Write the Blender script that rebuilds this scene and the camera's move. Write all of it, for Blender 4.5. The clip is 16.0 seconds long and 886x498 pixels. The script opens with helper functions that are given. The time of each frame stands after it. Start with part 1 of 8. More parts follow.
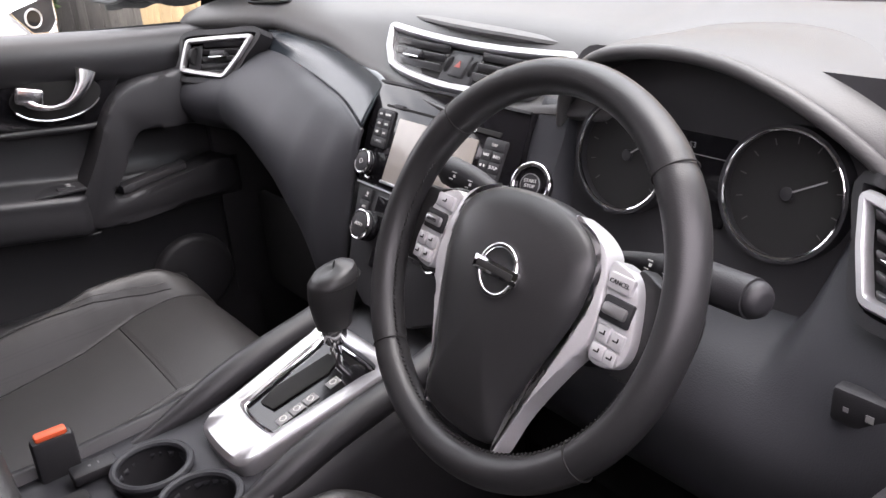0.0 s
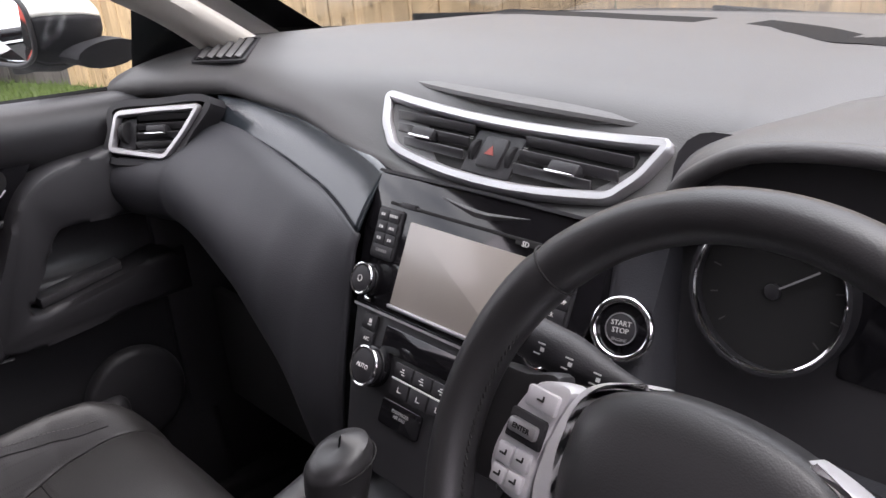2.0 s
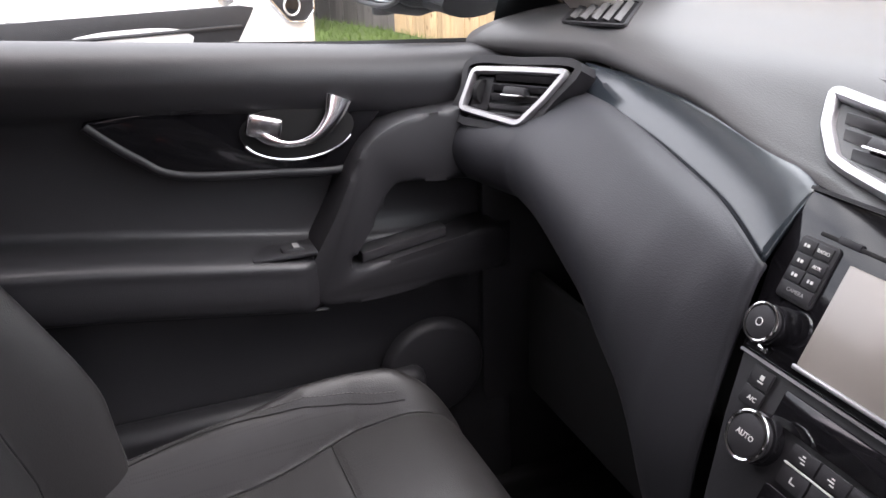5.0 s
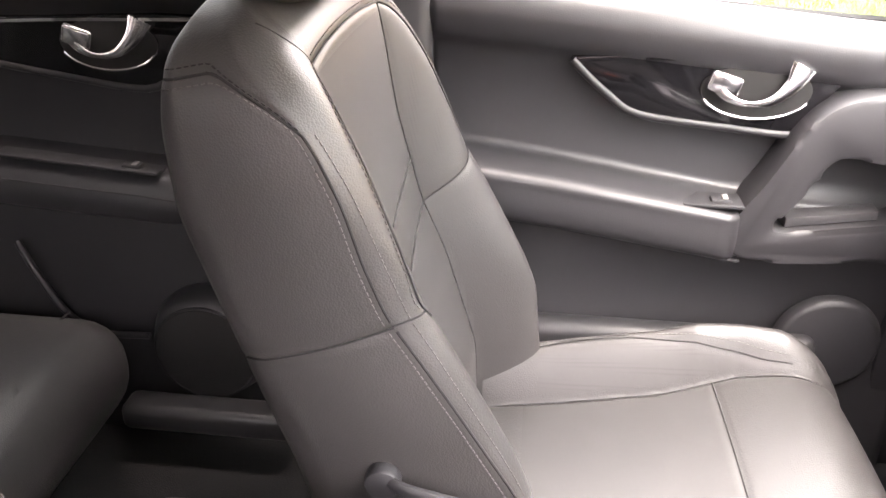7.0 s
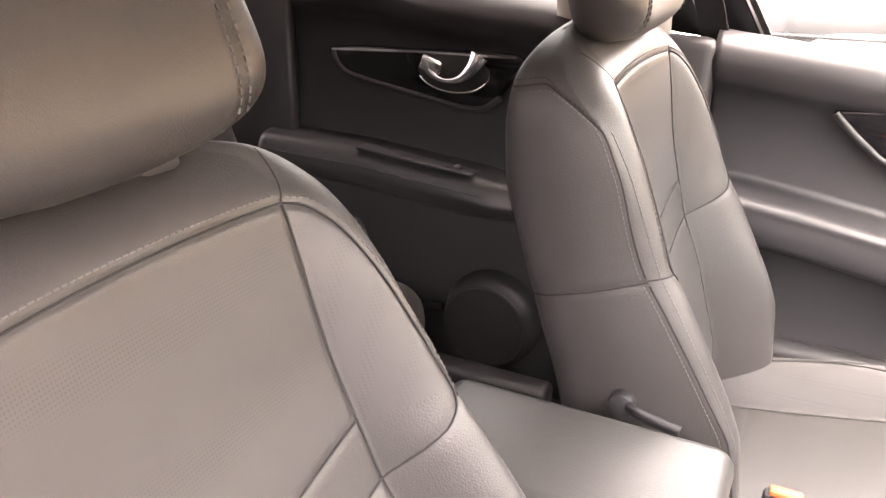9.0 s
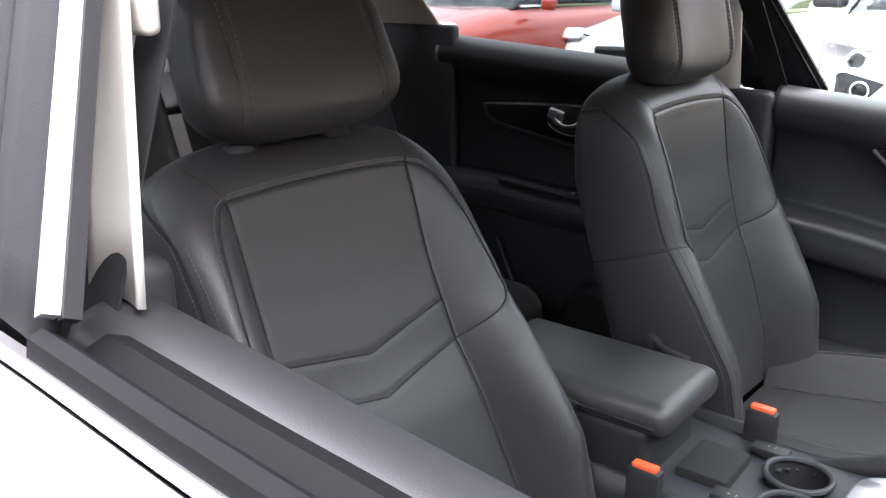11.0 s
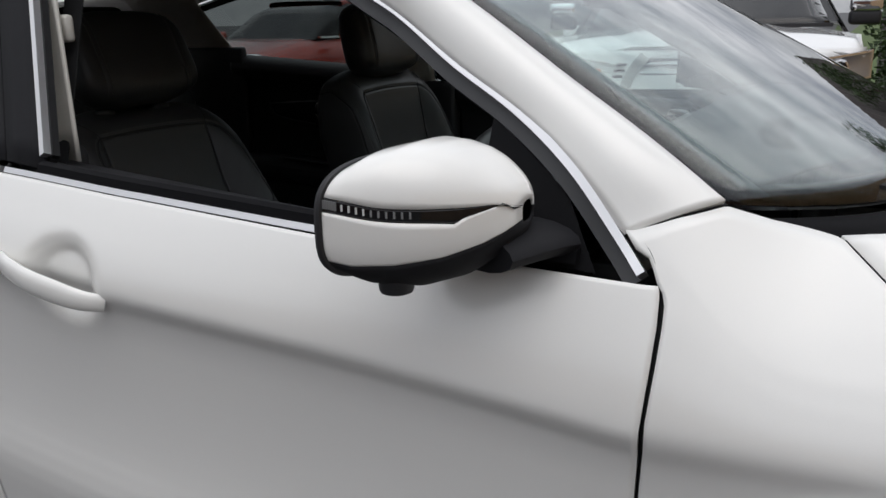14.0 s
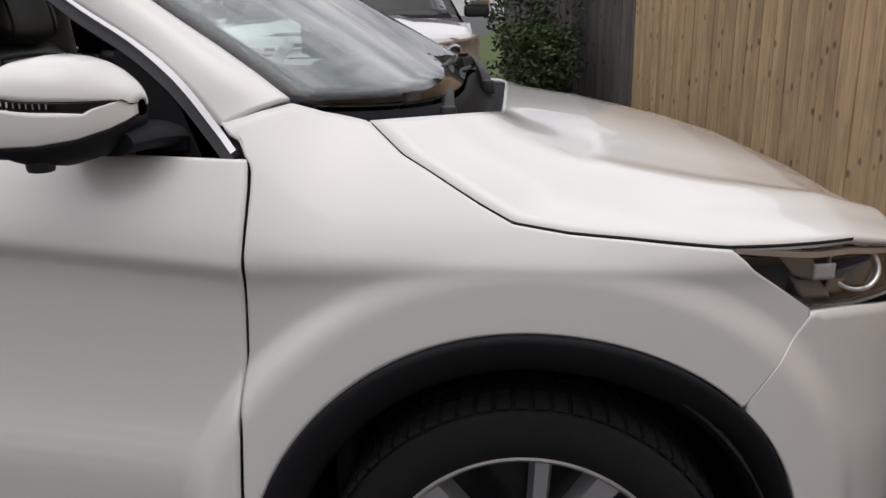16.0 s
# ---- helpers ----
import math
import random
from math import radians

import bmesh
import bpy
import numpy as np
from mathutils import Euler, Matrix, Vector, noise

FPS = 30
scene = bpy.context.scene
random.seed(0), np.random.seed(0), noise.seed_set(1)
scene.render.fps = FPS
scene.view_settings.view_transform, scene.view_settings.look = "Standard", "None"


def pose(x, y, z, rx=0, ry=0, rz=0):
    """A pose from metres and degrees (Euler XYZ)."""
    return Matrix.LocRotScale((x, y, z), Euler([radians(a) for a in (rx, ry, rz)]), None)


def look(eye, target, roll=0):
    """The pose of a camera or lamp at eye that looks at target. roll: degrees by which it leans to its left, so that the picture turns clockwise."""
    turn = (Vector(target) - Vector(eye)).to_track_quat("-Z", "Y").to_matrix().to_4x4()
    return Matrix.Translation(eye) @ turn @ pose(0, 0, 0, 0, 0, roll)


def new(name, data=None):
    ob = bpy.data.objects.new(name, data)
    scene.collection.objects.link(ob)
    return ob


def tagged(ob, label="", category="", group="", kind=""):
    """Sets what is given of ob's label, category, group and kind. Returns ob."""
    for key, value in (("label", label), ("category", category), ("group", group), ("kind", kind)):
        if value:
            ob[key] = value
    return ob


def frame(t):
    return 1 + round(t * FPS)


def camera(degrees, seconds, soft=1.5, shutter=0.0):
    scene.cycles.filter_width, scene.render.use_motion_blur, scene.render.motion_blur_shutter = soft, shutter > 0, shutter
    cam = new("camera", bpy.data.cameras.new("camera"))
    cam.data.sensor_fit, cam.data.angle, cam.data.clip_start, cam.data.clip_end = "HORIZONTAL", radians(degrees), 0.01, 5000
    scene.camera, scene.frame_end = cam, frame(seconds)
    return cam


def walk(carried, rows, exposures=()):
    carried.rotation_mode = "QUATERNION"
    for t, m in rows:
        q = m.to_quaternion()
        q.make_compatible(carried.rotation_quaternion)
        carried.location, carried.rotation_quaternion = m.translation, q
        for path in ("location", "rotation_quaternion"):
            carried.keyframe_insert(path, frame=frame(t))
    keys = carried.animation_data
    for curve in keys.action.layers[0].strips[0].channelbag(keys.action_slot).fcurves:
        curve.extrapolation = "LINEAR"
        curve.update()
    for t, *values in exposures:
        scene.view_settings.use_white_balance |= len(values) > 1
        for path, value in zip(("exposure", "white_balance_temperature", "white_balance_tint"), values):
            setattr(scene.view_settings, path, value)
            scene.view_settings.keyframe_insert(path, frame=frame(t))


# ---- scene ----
cam = camera(56.0, 16.0)
PATH = [
    (0, (0.828, -1.294, 1.285), (-0.663, -0.216, 0.503), -4.2),
    (0.5, (0.719, -1.265, 1.289), (-0.648, -0.028, 0.514), -3.6),
    (1, (0.662, -1.228, 1.301), (-0.683, 0.031, 0.522), -4.8),
    (1.5, (0.609, -1.186, 1.296), (-0.811, 0.008, 0.549), -6.1),
    (2, (0.534, -1.176, 1.293), (-0.885, 0.027, 0.558), -5.3),
    (2.5, (0.462, -1.155, 1.289), (-0.938, 0.083, 0.578), -4.5),
    (3, (0.404, -1.14, 1.275), (-1.016, 0.07, 0.554), -3.3),
    (3.5, (0.365, -1.134, 1.269), (-1.122, -0.015, 0.537), -1.7),
    (4, (0.348, -1.143, 1.274), (-1.242, -0.18, 0.538), -1.8),
    (4.5, (0.332, -1.15, 1.267), (-1.341, -0.335, 0.535), -1.7),
    (5, (0.337, -1.177, 1.27), (-1.393, -0.519, 0.511), -1.6),
    (5.2, (0.344, -1.194, 1.265), (-1.414, -0.649, 0.483), -1.0),
    (7.3, (0.485, -1.291, 1.336), (-1.292, -1.557, 0.457), 1.0),
    (7.5, (0.518, -1.298, 1.343), (-1.263, -1.617, 0.49), 1.0),
    (8, (0.591, -1.31, 1.356), (-1.197, -1.74, 0.57), 1.6),
    (8.5, (0.669, -1.294, 1.348), (-1.09, -1.841, 0.567), 2.0),
    (9, (0.732, -1.228, 1.345), (-0.934, -2.011, 0.564), 1.5),
    (9.5, (0.814, -1.151, 1.348), (-0.747, -2.145, 0.588), 0.9),
    (9.7, (0.848, -1.128, 1.354), (-0.698, -2.154, 0.607), 0.8),
    (11.8, (1.241, -0.639, 1.335), (-0.219, -1.892, 0.789), -0.0),
    (12, (1.295, -0.589, 1.345), (-0.168, -1.832, 0.784), 0.3),
    (12.5, (1.406, -0.51, 1.336), (-0.069, -1.749, 0.801), -0.4),
    (13, (1.487, -0.389, 1.334), (0.008, -1.637, 0.831), -1.0),
    (13.5, (1.577, -0.295, 1.325), (0.072, -1.505, 0.804), -0.8),
    (14, (1.694, -0.247, 1.328), (-0.022, -1.126, 0.798), -1.3),
    (14.5, (1.804, -0.142, 1.329), (-0.002, -0.81, 0.787), -1.3),
    (15, (1.926, -0.08, 1.313), (0.058, -0.571, 0.794), 0.3),
    (15.5, (2.032, -0.03, 1.302), (0.132, -0.351, 0.767), 0.2),
    (16, (2.046, -0.032, 1.257), (0.128, -0.196, 0.715), -0.5),
]
EXPOSE = [(0, 2.4, 6650, 26), (1.5, 2.0, 6600, 27), (3.2, 1.85, 6500, 27), (5.2, 2.5, 6550, 26), (7.3, 5.0, 7400, 27), (8.5, 4.9, 7650, 29), (9.2, 5.05, 7750, 29), (9.7, 5.0, 7300, 28), (11.8, 1.8, 5950, 15), (12.2, 1.65, 5950, 15), (12.5, 1.1, 6050, 14), (13.4, 0.12, 6250, 11),
          (14.0, -0.4, 6200, 11), (14.6, -0.92, 6250, 11), (15.1, -0.82, 6350, 11), (15.5, -0.5, 6250, 11), (16, -0.5, 6450, 14)]
walk(cam, [(t, look(eye, target, roll)) for t, eye, target, roll in PATH], EXPOSE)

# ---- sky, sun ----
world = bpy.data.worlds.new("overcast_sky")
scene.world = world
world.use_nodes = True
wn = world.node_tree
wn.nodes.clear()
w_out = wn.nodes.new("ShaderNodeOutputWorld")
w_bg = wn.nodes.new("ShaderNodeBackground")
w_sky = wn.nodes.new("ShaderNodeTexSky")
w_sky.sky_type, w_sky.sun_disc = "NISHITA", False
w_sky.sun_elevation, w_sky.sun_rotation = radians(72), radians(45)
w_sky.air_density, w_sky.dust_density = 1.0, 3.0
w_map = wn.nodes.new("ShaderNodeTexCoord")
w_noise = wn.nodes.new("ShaderNodeTexNoise")
w_noise.inputs["Scale"].default_value = 3.2
w_noise.inputs["Detail"].default_value = 7
w_noise.inputs["Roughness"].default_value = 0.62
w_ramp = wn.nodes.new("ShaderNodeValToRGB")
w_ramp.color_ramp.elements[0].position, w_ramp.color_ramp.elements[1].position = 0.36, 0.66
w_ramp.color_ramp.elements[0].color = (6.0, 6.2, 6.6, 1)
w_ramp.color_ramp.elements[1].color = (16, 15.8, 15.4, 1)
w_mix = wn.nodes.new("ShaderNodeMixRGB")
w_mix.inputs[0].default_value = 0.82
w_stretch = wn.nodes.new("ShaderNodeMapping")
w_stretch.inputs["Scale"].default_value = (1, 1, 2.6)
wn.links.new(w_map.outputs["Generated"], w_stretch.inputs[0])
wn.links.new(w_stretch.outputs[0], w_noise.inputs["Vector"])
wn.links.new(w_noise.outputs["Fac"], w_ramp.inputs[0])
wn.links.new(w_sky.outputs[0], w_mix.inputs[1])
wn.links.new(w_ramp.outputs[0], w_mix.inputs[2])
w_sep = wn.nodes.new("ShaderNodeSeparateXYZ")
w_dome = wn.nodes.new("ShaderNodeMapRange")
w_dome.inputs["From Min"].default_value, w_dome.inputs["From Max"].default_value = 0.0, 1.0
w_dome.inputs["To Min"].default_value, w_dome.inputs["To Max"].default_value = 0.55, 1.5
w_scale = wn.nodes.new("ShaderNodeVectorMath")
w_scale.operation = "SCALE"
wn.links.new(w_map.outputs["Generated"], w_sep.inputs[0])
wn.links.new(w_sep.outputs[2], w_dome.inputs["Value"])
wn.links.new(w_mix.outputs[0], w_scale.inputs[0])
wn.links.new(w_dome.outputs[0], w_scale.inputs["Scale"])
wn.links.new(w_scale.outputs[0], w_bg.inputs[0])
w_bg.inputs[1].default_value = 0.12
wn.links.new(w_bg.outputs[0], w_out.inputs[0])

sun = new("sun", bpy.data.lights.new("sun", "SUN"))
sun.data.energy, sun.data.angle, sun.data.color = 0.75, radians(55), (1.0, 0.95, 0.88)
sun.matrix_world = look((1.4, 0.8, 6), (0, -0.6, 0.6))


# ---- materials ----
def material(name, colour, rough=0.5, metal=0.0, noise_scale=0, noise_amount=0.0, bump=0.0, bump_scale=400, coat=0.0, spec=0.5,
             rough_var=0.0, big=0.0, big_scale=3.0, rand=0.0, transmission=0.0, alpha=1.0, sheen=0.0, emission=None):
    m = bpy.data.materials.new(name)
    m.use_nodes = True
    nt = m.node_tree
    b = nt.nodes["Principled BSDF"]
    b.inputs["Base Color"].default_value = (*colour, 1)
    b.inputs["Roughness"].default_value = rough
    b.inputs["Metallic"].default_value = metal
    b.inputs["Coat Weight"].default_value = coat
    b.inputs["Coat Roughness"].default_value = 0.03
    b.inputs["Specular IOR Level"].default_value = spec
    b.inputs["Transmission Weight"].default_value = transmission
    b.inputs["Alpha"].default_value = alpha
    if emission:
        b.inputs["Emission Color"].default_value = (*emission[:3], 1)
        b.inputs["Emission Strength"].default_value = emission[3]
    tc = nt.nodes.new("ShaderNodeTexCoord")
    col = None

    def mult(fac_socket, low, high, prev):
        ramp = nt.nodes.new("ShaderNodeMapRange")
        ramp.inputs["To Min"].default_value, ramp.inputs["To Max"].default_value = low, high
        nt.links.new(fac_socket, ramp.inputs["Value"])
        mix = nt.nodes.new("ShaderNodeVectorMath")
        mix.operation = "SCALE"
        if prev is None:
            mix.inputs[0].default_value = colour
        else:
            nt.links.new(prev, mix.inputs[0])
        nt.links.new(ramp.outputs[0], mix.inputs["Scale"])
        return mix.outputs[0]

    if noise_amount:
        n = nt.nodes.new("ShaderNodeTexNoise")
        n.inputs["Scale"].default_value = noise_scale
        n.inputs["Detail"].default_value = 5
        nt.links.new(tc.outputs["Object"], n.inputs["Vector"])
        col = mult(n.outputs["Fac"], 1 - noise_amount, 1 + noise_amount, col)
    if big:
        n = nt.nodes.new("ShaderNodeTexNoise")
        n.inputs["Scale"].default_value = big_scale
        n.inputs["Detail"].default_value = 3
        nt.links.new(tc.outputs["Object"], n.inputs["Vector"])
        col = mult(n.outputs["Fac"], 1 - big, 1 + big, col)
        if rough_var:
            r = nt.nodes.new("ShaderNodeMapRange")
            r.inputs["To Min"].default_value, r.inputs["To Max"].default_value = rough - rough_var, rough + rough_var
            nt.links.new(n.outputs["Fac"], r.inputs["Value"])
            nt.links.new(r.outputs[0], b.inputs["Roughness"])
    if rand:
        oi = nt.nodes.new("ShaderNodeObjectInfo")
        col = mult(oi.outputs["Random"], 1 - rand, 1 + rand, col)
    if col is not None:
        nt.links.new(col, b.inputs["Base Color"])
    if bump:
        n = nt.nodes.new("ShaderNodeTexNoise")
        n.inputs["Scale"].default_value = bump_scale
        n.inputs["Detail"].default_value = 2
        nt.links.new(tc.outputs["Object"], n.inputs["Vector"])
        bp = nt.nodes.new("ShaderNodeBump")
        bp.inputs["Strength"].default_value = bump
        bp.inputs["Distance"].default_value = 0.001
        nt.links.new(n.outputs["Fac"], bp.inputs["Height"])
        nt.links.new(bp.outputs[0], b.inputs["Normal"])
    return m


def cell_bump(m, scale, strength, dist=0.0006):
    """Pebbled grain of leather and moulded plastic."""
    nt = m.node_tree
    b = nt.nodes["Principled BSDF"]
    tc = nt.nodes.new("ShaderNodeTexCoord")
    v = nt.nodes.new("ShaderNodeTexVoronoi")
    v.inputs["Scale"].default_value = scale
    nt.links.new(tc.outputs["Object"], v.inputs["Vector"])
    bp = nt.nodes.new("ShaderNodeBump")
    bp.inputs["Strength"].default_value, bp.inputs["Distance"].default_value = strength, dist
    nt.links.new(v.outputs["Distance"], bp.inputs["Height"])
    nt.links.new(bp.outputs[0], b.inputs["Normal"])
    return m


def clear_glass(name, tint, tint_amount, gloss=1.0):
    """A pane: mirror reflection by Fresnel over a tinted see-through."""
    m = bpy.data.materials.new(name)
    m.use_nodes = True
    nt = m.node_tree
    nt.nodes.clear()
    out = nt.nodes.new("ShaderNodeOutputMaterial")
    tr = nt.nodes.new("ShaderNodeBsdfTransparent")
    tr.inputs[0].default_value = (*[1 - tint_amount + tint_amount * c for c in tint], 1)
    gl = nt.nodes.new("ShaderNodeBsdfGlossy")
    gl.inputs["Roughness"].default_value = 0.01
    fr = nt.nodes.new("ShaderNodeLayerWeight")
    fr.inputs[0].default_value = 0.5
    pw = nt.nodes.new("ShaderNodeMath")
    pw.operation = "POWER"
    pw.inputs[1].default_value = 4.0
    ad = nt.nodes.new("ShaderNodeMath")
    ad.operation = "ADD"
    ad.inputs[1].default_value = 0.045
    ad.use_clamp = True
    nt.links.new(fr.outputs["Facing"], pw.inputs[0])
    nt.links.new(pw.outputs[0], ad.inputs[0])
    mx = nt.nodes.new("ShaderNodeMixShader")
    sc = nt.nodes.new("ShaderNodeMath")
    sc.operation = "MULTIPLY"
    sc.inputs[1].default_value = gloss
    nt.links.new(ad.outputs[0], sc.inputs[0])
    nt.links.new(sc.outputs[0], mx.inputs[0])
    nt.links.new(tr.outputs[0], mx.inputs[1])
    nt.links.new(gl.outputs[0], mx.inputs[2])
    nt.links.new(mx.outputs[0], out.inputs[0])
    return m


M_PAINT = material("pearl_white_paint", (0.80, 0.79, 0.755), 0.32, 0.0, 900, 0.02, coat=1.0, big=0.012, big_scale=1.2)
M_PAINT2 = material("white_paint", (0.80, 0.80, 0.79), 0.35, 0.0, coat=1.0, big=0.02, big_scale=2)
M_RED = material("red_paint", (0.42, 0.05, 0.03), 0.35, 0.3, coat=1.0, big=0.05, big_scale=2)
M_BLACKP = material("black_plastic", (0.014, 0.014, 0.016), 0.55, noise_scale=60, noise_amount=0.12, bump=0.25, bump_scale=900)
M_CLAD = material("matt_black_cladding", (0.011, 0.011, 0.013), 0.7, spec=0.22, noise_scale=60, noise_amount=0.15, bump=0.3, bump_scale=700)
M_COWL = material("dull_black_cowl", (0.006, 0.006, 0.007), 0.65, spec=0.10, noise_scale=60, noise_amount=0.15, bump=0.3, bump_scale=500)
M_STRIP = material("dark_teal_gloss_strip", (0.016, 0.021, 0.025), 0.20, spec=0.8, coat=0.0, noise_scale=300, noise_amount=0.05)
M_SATIN = material("satin_black_film", (0.03, 0.03, 0.032), 0.38, noise_scale=200, noise_amount=0.06, bump=0.06, bump_scale=1500)
M_GLOSS = material("gloss_black_trim", (0.006, 0.006, 0.007), 0.08, spec=0.4, coat=0.1, big=0.3, big_scale=5)
M_RUBBER = material("black_rubber", (0.014, 0.014, 0.015), 0.75, spec=0.25, noise_scale=40, noise_amount=0.2, bump=0.3, bump_scale=300)
M_TYRE = material("tyre_rubber", (0.013, 0.013, 0.013), 0.85, noise_scale=30, noise_amount=0.25, bump=0.4, bump_scale=250, spec=0.2)
M_CHROME = material("polished_chrome", (0.86, 0.86, 0.87), 0.07, 1.0, big=0.03, big_scale=8)
M_HANDLE = material("bright_handle_chrome", (0.88, 0.88, 0.89), 0.16, 1.0, big=0.03, big_scale=8)
M_SILVER = material("satin_silver_trim", (0.46, 0.46, 0.47), 0.36, 0.85, noise_scale=700, noise_amount=0.04, bump=0.04, bump_scale=1800)
M_BRIGHT = material("bright_satin_trim", (0.80, 0.79, 0.79), 0.30, 0.9, noise_scale=700, noise_amount=0.03)
M_ALLOY = material("machined_alloy", (0.78, 0.78, 0.79), 0.34, 0.9, noise_scale=500, noise_amount=0.05)
M_ANTHR = material("dark_alloy_paint", (0.02, 0.02, 0.022), 0.35, 0.2, coat=0.4, noise_scale=200, noise_amount=0.1)
# near-black plastic; in hollows and recesses its colour also stands in for shade
M_DARK = material("void_shade_and_black_plastic", (0.008, 0.008, 0.008), 0.9, noise_scale=30, noise_amount=0.2)
M_CLOTH = material("pale_cloth_lining", (0.52, 0.50, 0.46), 0.95, noise_scale=300, noise_amount=0.08, bump=0.3, bump_scale=700)
M_BEIGE = material("pale_pillar_trim", (0.55, 0.53, 0.48), 0.7, noise_scale=200, noise_amount=0.05, bump=0.15, bump_scale=800)
M_CARPET = material("black_carpet", (0.014, 0.014, 0.015), 1.0, noise_scale=350, noise_amount=0.5, bump=0.8, bump_scale=500)
M_LEATHER = cell_bump(material("black_leather", (0.032, 0.031, 0.031), 0.42, noise_scale=25, noise_amount=0.10, big=0.08, big_scale=4, rough_var=0.06), 520, 0.35)
M_WHEELLEATHER = cell_bump(material("steering_leather", (0.022, 0.022, 0.023), 0.40, noise_scale=30, noise_amount=0.10), 900, 0.12)
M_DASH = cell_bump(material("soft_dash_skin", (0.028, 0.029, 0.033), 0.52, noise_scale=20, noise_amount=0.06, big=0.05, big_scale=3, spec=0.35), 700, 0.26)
# same skin as the dash, lightened to paint in windscreen light on upper faces
M_DASHTOP_LIT = cell_bump(material("dash_skin_lit_top", (0.056, 0.055, 0.055), 0.50, noise_scale=20, noise_amount=0.06, big=0.05, big_scale=3, spec=0.6), 700, 0.24)
M_DOORSKIN = cell_bump(material("door_skin", (0.020, 0.020, 0.022), 0.45, noise_scale=20, noise_amount=0.08, big=0.06, big_scale=3), 650, 0.16)
M_STITCH = material("grey_thread", (0.085, 0.082, 0.08), 0.8, noise_scale=300, noise_amount=0.15)
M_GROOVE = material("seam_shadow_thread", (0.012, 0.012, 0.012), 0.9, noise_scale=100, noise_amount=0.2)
# pale warm base: the bright reflection on the blank screen, painted in
M_SCREEN = material("screen_glass_painted_reflection", (0.25, 0.225, 0.20), 0.32, spec=0.9, coat=0.3, big=0.2, big_scale=9)
M_MARK = material("white_print", (0.62, 0.62, 0.60), 0.6, noise_scale=200, noise_amount=0.1)
M_MARKDIM = material("grey_print", (0.22, 0.22, 0.22), 0.6, noise_scale=200, noise_amount=0.1)
M_ORANGE = material("orange_buckle_plastic", (0.72, 0.10, 0.03), 0.45, noise_scale=60, noise_amount=0.08)
M_REDMARK = material("red_print", (0.22, 0.03, 0.02), 0.5, noise_scale=60, noise_amount=0.08)
M_GLASS = clear_glass("clear_pane", (0.75, 0.92, 0.85), 0.25)
M_TINT = clear_glass("tinted_pane", (0.12, 0.16, 0.15), 0.62, 0.6)
M_DARKPANE = clear_glass("dark_pane", (0.0, 0.0, 0.0), 0.86)
M_WSCREEN = clear_glass("windscreen_pane", (0.72, 0.92, 0.88), 0.30, 1.6)
M_BEIGELAMP = material("lamp_inner_panel", (0.30, 0.25, 0.19), 0.25, 0.3, noise_scale=80, noise_amount=0.05)
M_FAINT = material("unlit_dial_print", (0.05, 0.05, 0.05), 0.6, noise_scale=200, noise_amount=0.1)
M_LENS = clear_glass("lamp_cover", (0.9, 0.9, 0.9), 0.1)
M_MIRROR = material("mirror_glass", (0.85, 0.87, 0.88), 0.02, 1.0, big=0.01, big_scale=4)


def timber(name, colour, rand):
    """Sawn boards: long grain, broad stain and scattered dark knots, each board its own."""
    m = material(name, colour, 0.85, noise_scale=14, noise_amount=0.12, bump=0.4, bump_scale=120, rand=rand, spec=0.25)
    nt = m.node_tree
    b = nt.nodes["Principled BSDF"]
    tc = nt.nodes.new("ShaderNodeTexCoord")
    info = nt.nodes.new("ShaderNodeObjectInfo")
    far = nt.nodes.new("ShaderNodeMath")
    far.operation = "MULTIPLY"
    far.inputs[1].default_value = 37.0
    add = nt.nodes.new("ShaderNodeVectorMath")
    nt.links.new(info.outputs["Random"], far.inputs[0])
    nt.links.new(tc.outputs["Object"], add.inputs[0])
    nt.links.new(far.outputs[0], add.inputs[1])
    col = b.inputs["Base Color"].links[0].from_socket
    for kind, sc, lo, hi, a, c in (("grain", (75, 75, 5.0), 0.3, 0.7, 0.78, 1.15), ("stain", (5, 5, 4.0), 0.3, 0.7, 0.80, 1.15), ("knot", (7, 7, 15.0), 0.09, 0.20, 0.42, 1.0)):
        mp = nt.nodes.new("ShaderNodeMapping")
        mp.inputs["Scale"].default_value = sc
        nt.links.new(add.outputs[0], mp.inputs[0])
        if kind == "knot":
            n = nt.nodes.new("ShaderNodeTexVoronoi")
            n.inputs["Scale"].default_value = 1.0
            out = n.outputs["Distance"]
        else:
            n = nt.nodes.new("ShaderNodeTexNoise")
            n.inputs["Scale"].default_value = 1.0
            n.inputs["Detail"].default_value = 4
            n.inputs["Distortion"].default_value = 0.8
            out = n.outputs["Fac"]
        nt.links.new(mp.outputs[0], n.inputs["Vector"])
        r = nt.nodes.new("ShaderNodeMapRange")
        r.inputs["From Min"].default_value, r.inputs["From Max"].default_value = lo, hi
        r.inputs["To Min"].default_value, r.inputs["To Max"].default_value = a, c
        nt.links.new(out, r.inputs["Value"])
        s = nt.nodes.new("ShaderNodeVectorMath")
        s.operation = "SCALE"
        nt.links.new(col, s.inputs[0])
        nt.links.new(r.outputs[0], s.inputs["Scale"])
        col = s.outputs[0]
    nt.links.new(col, b.inputs["Base Color"])
    return m


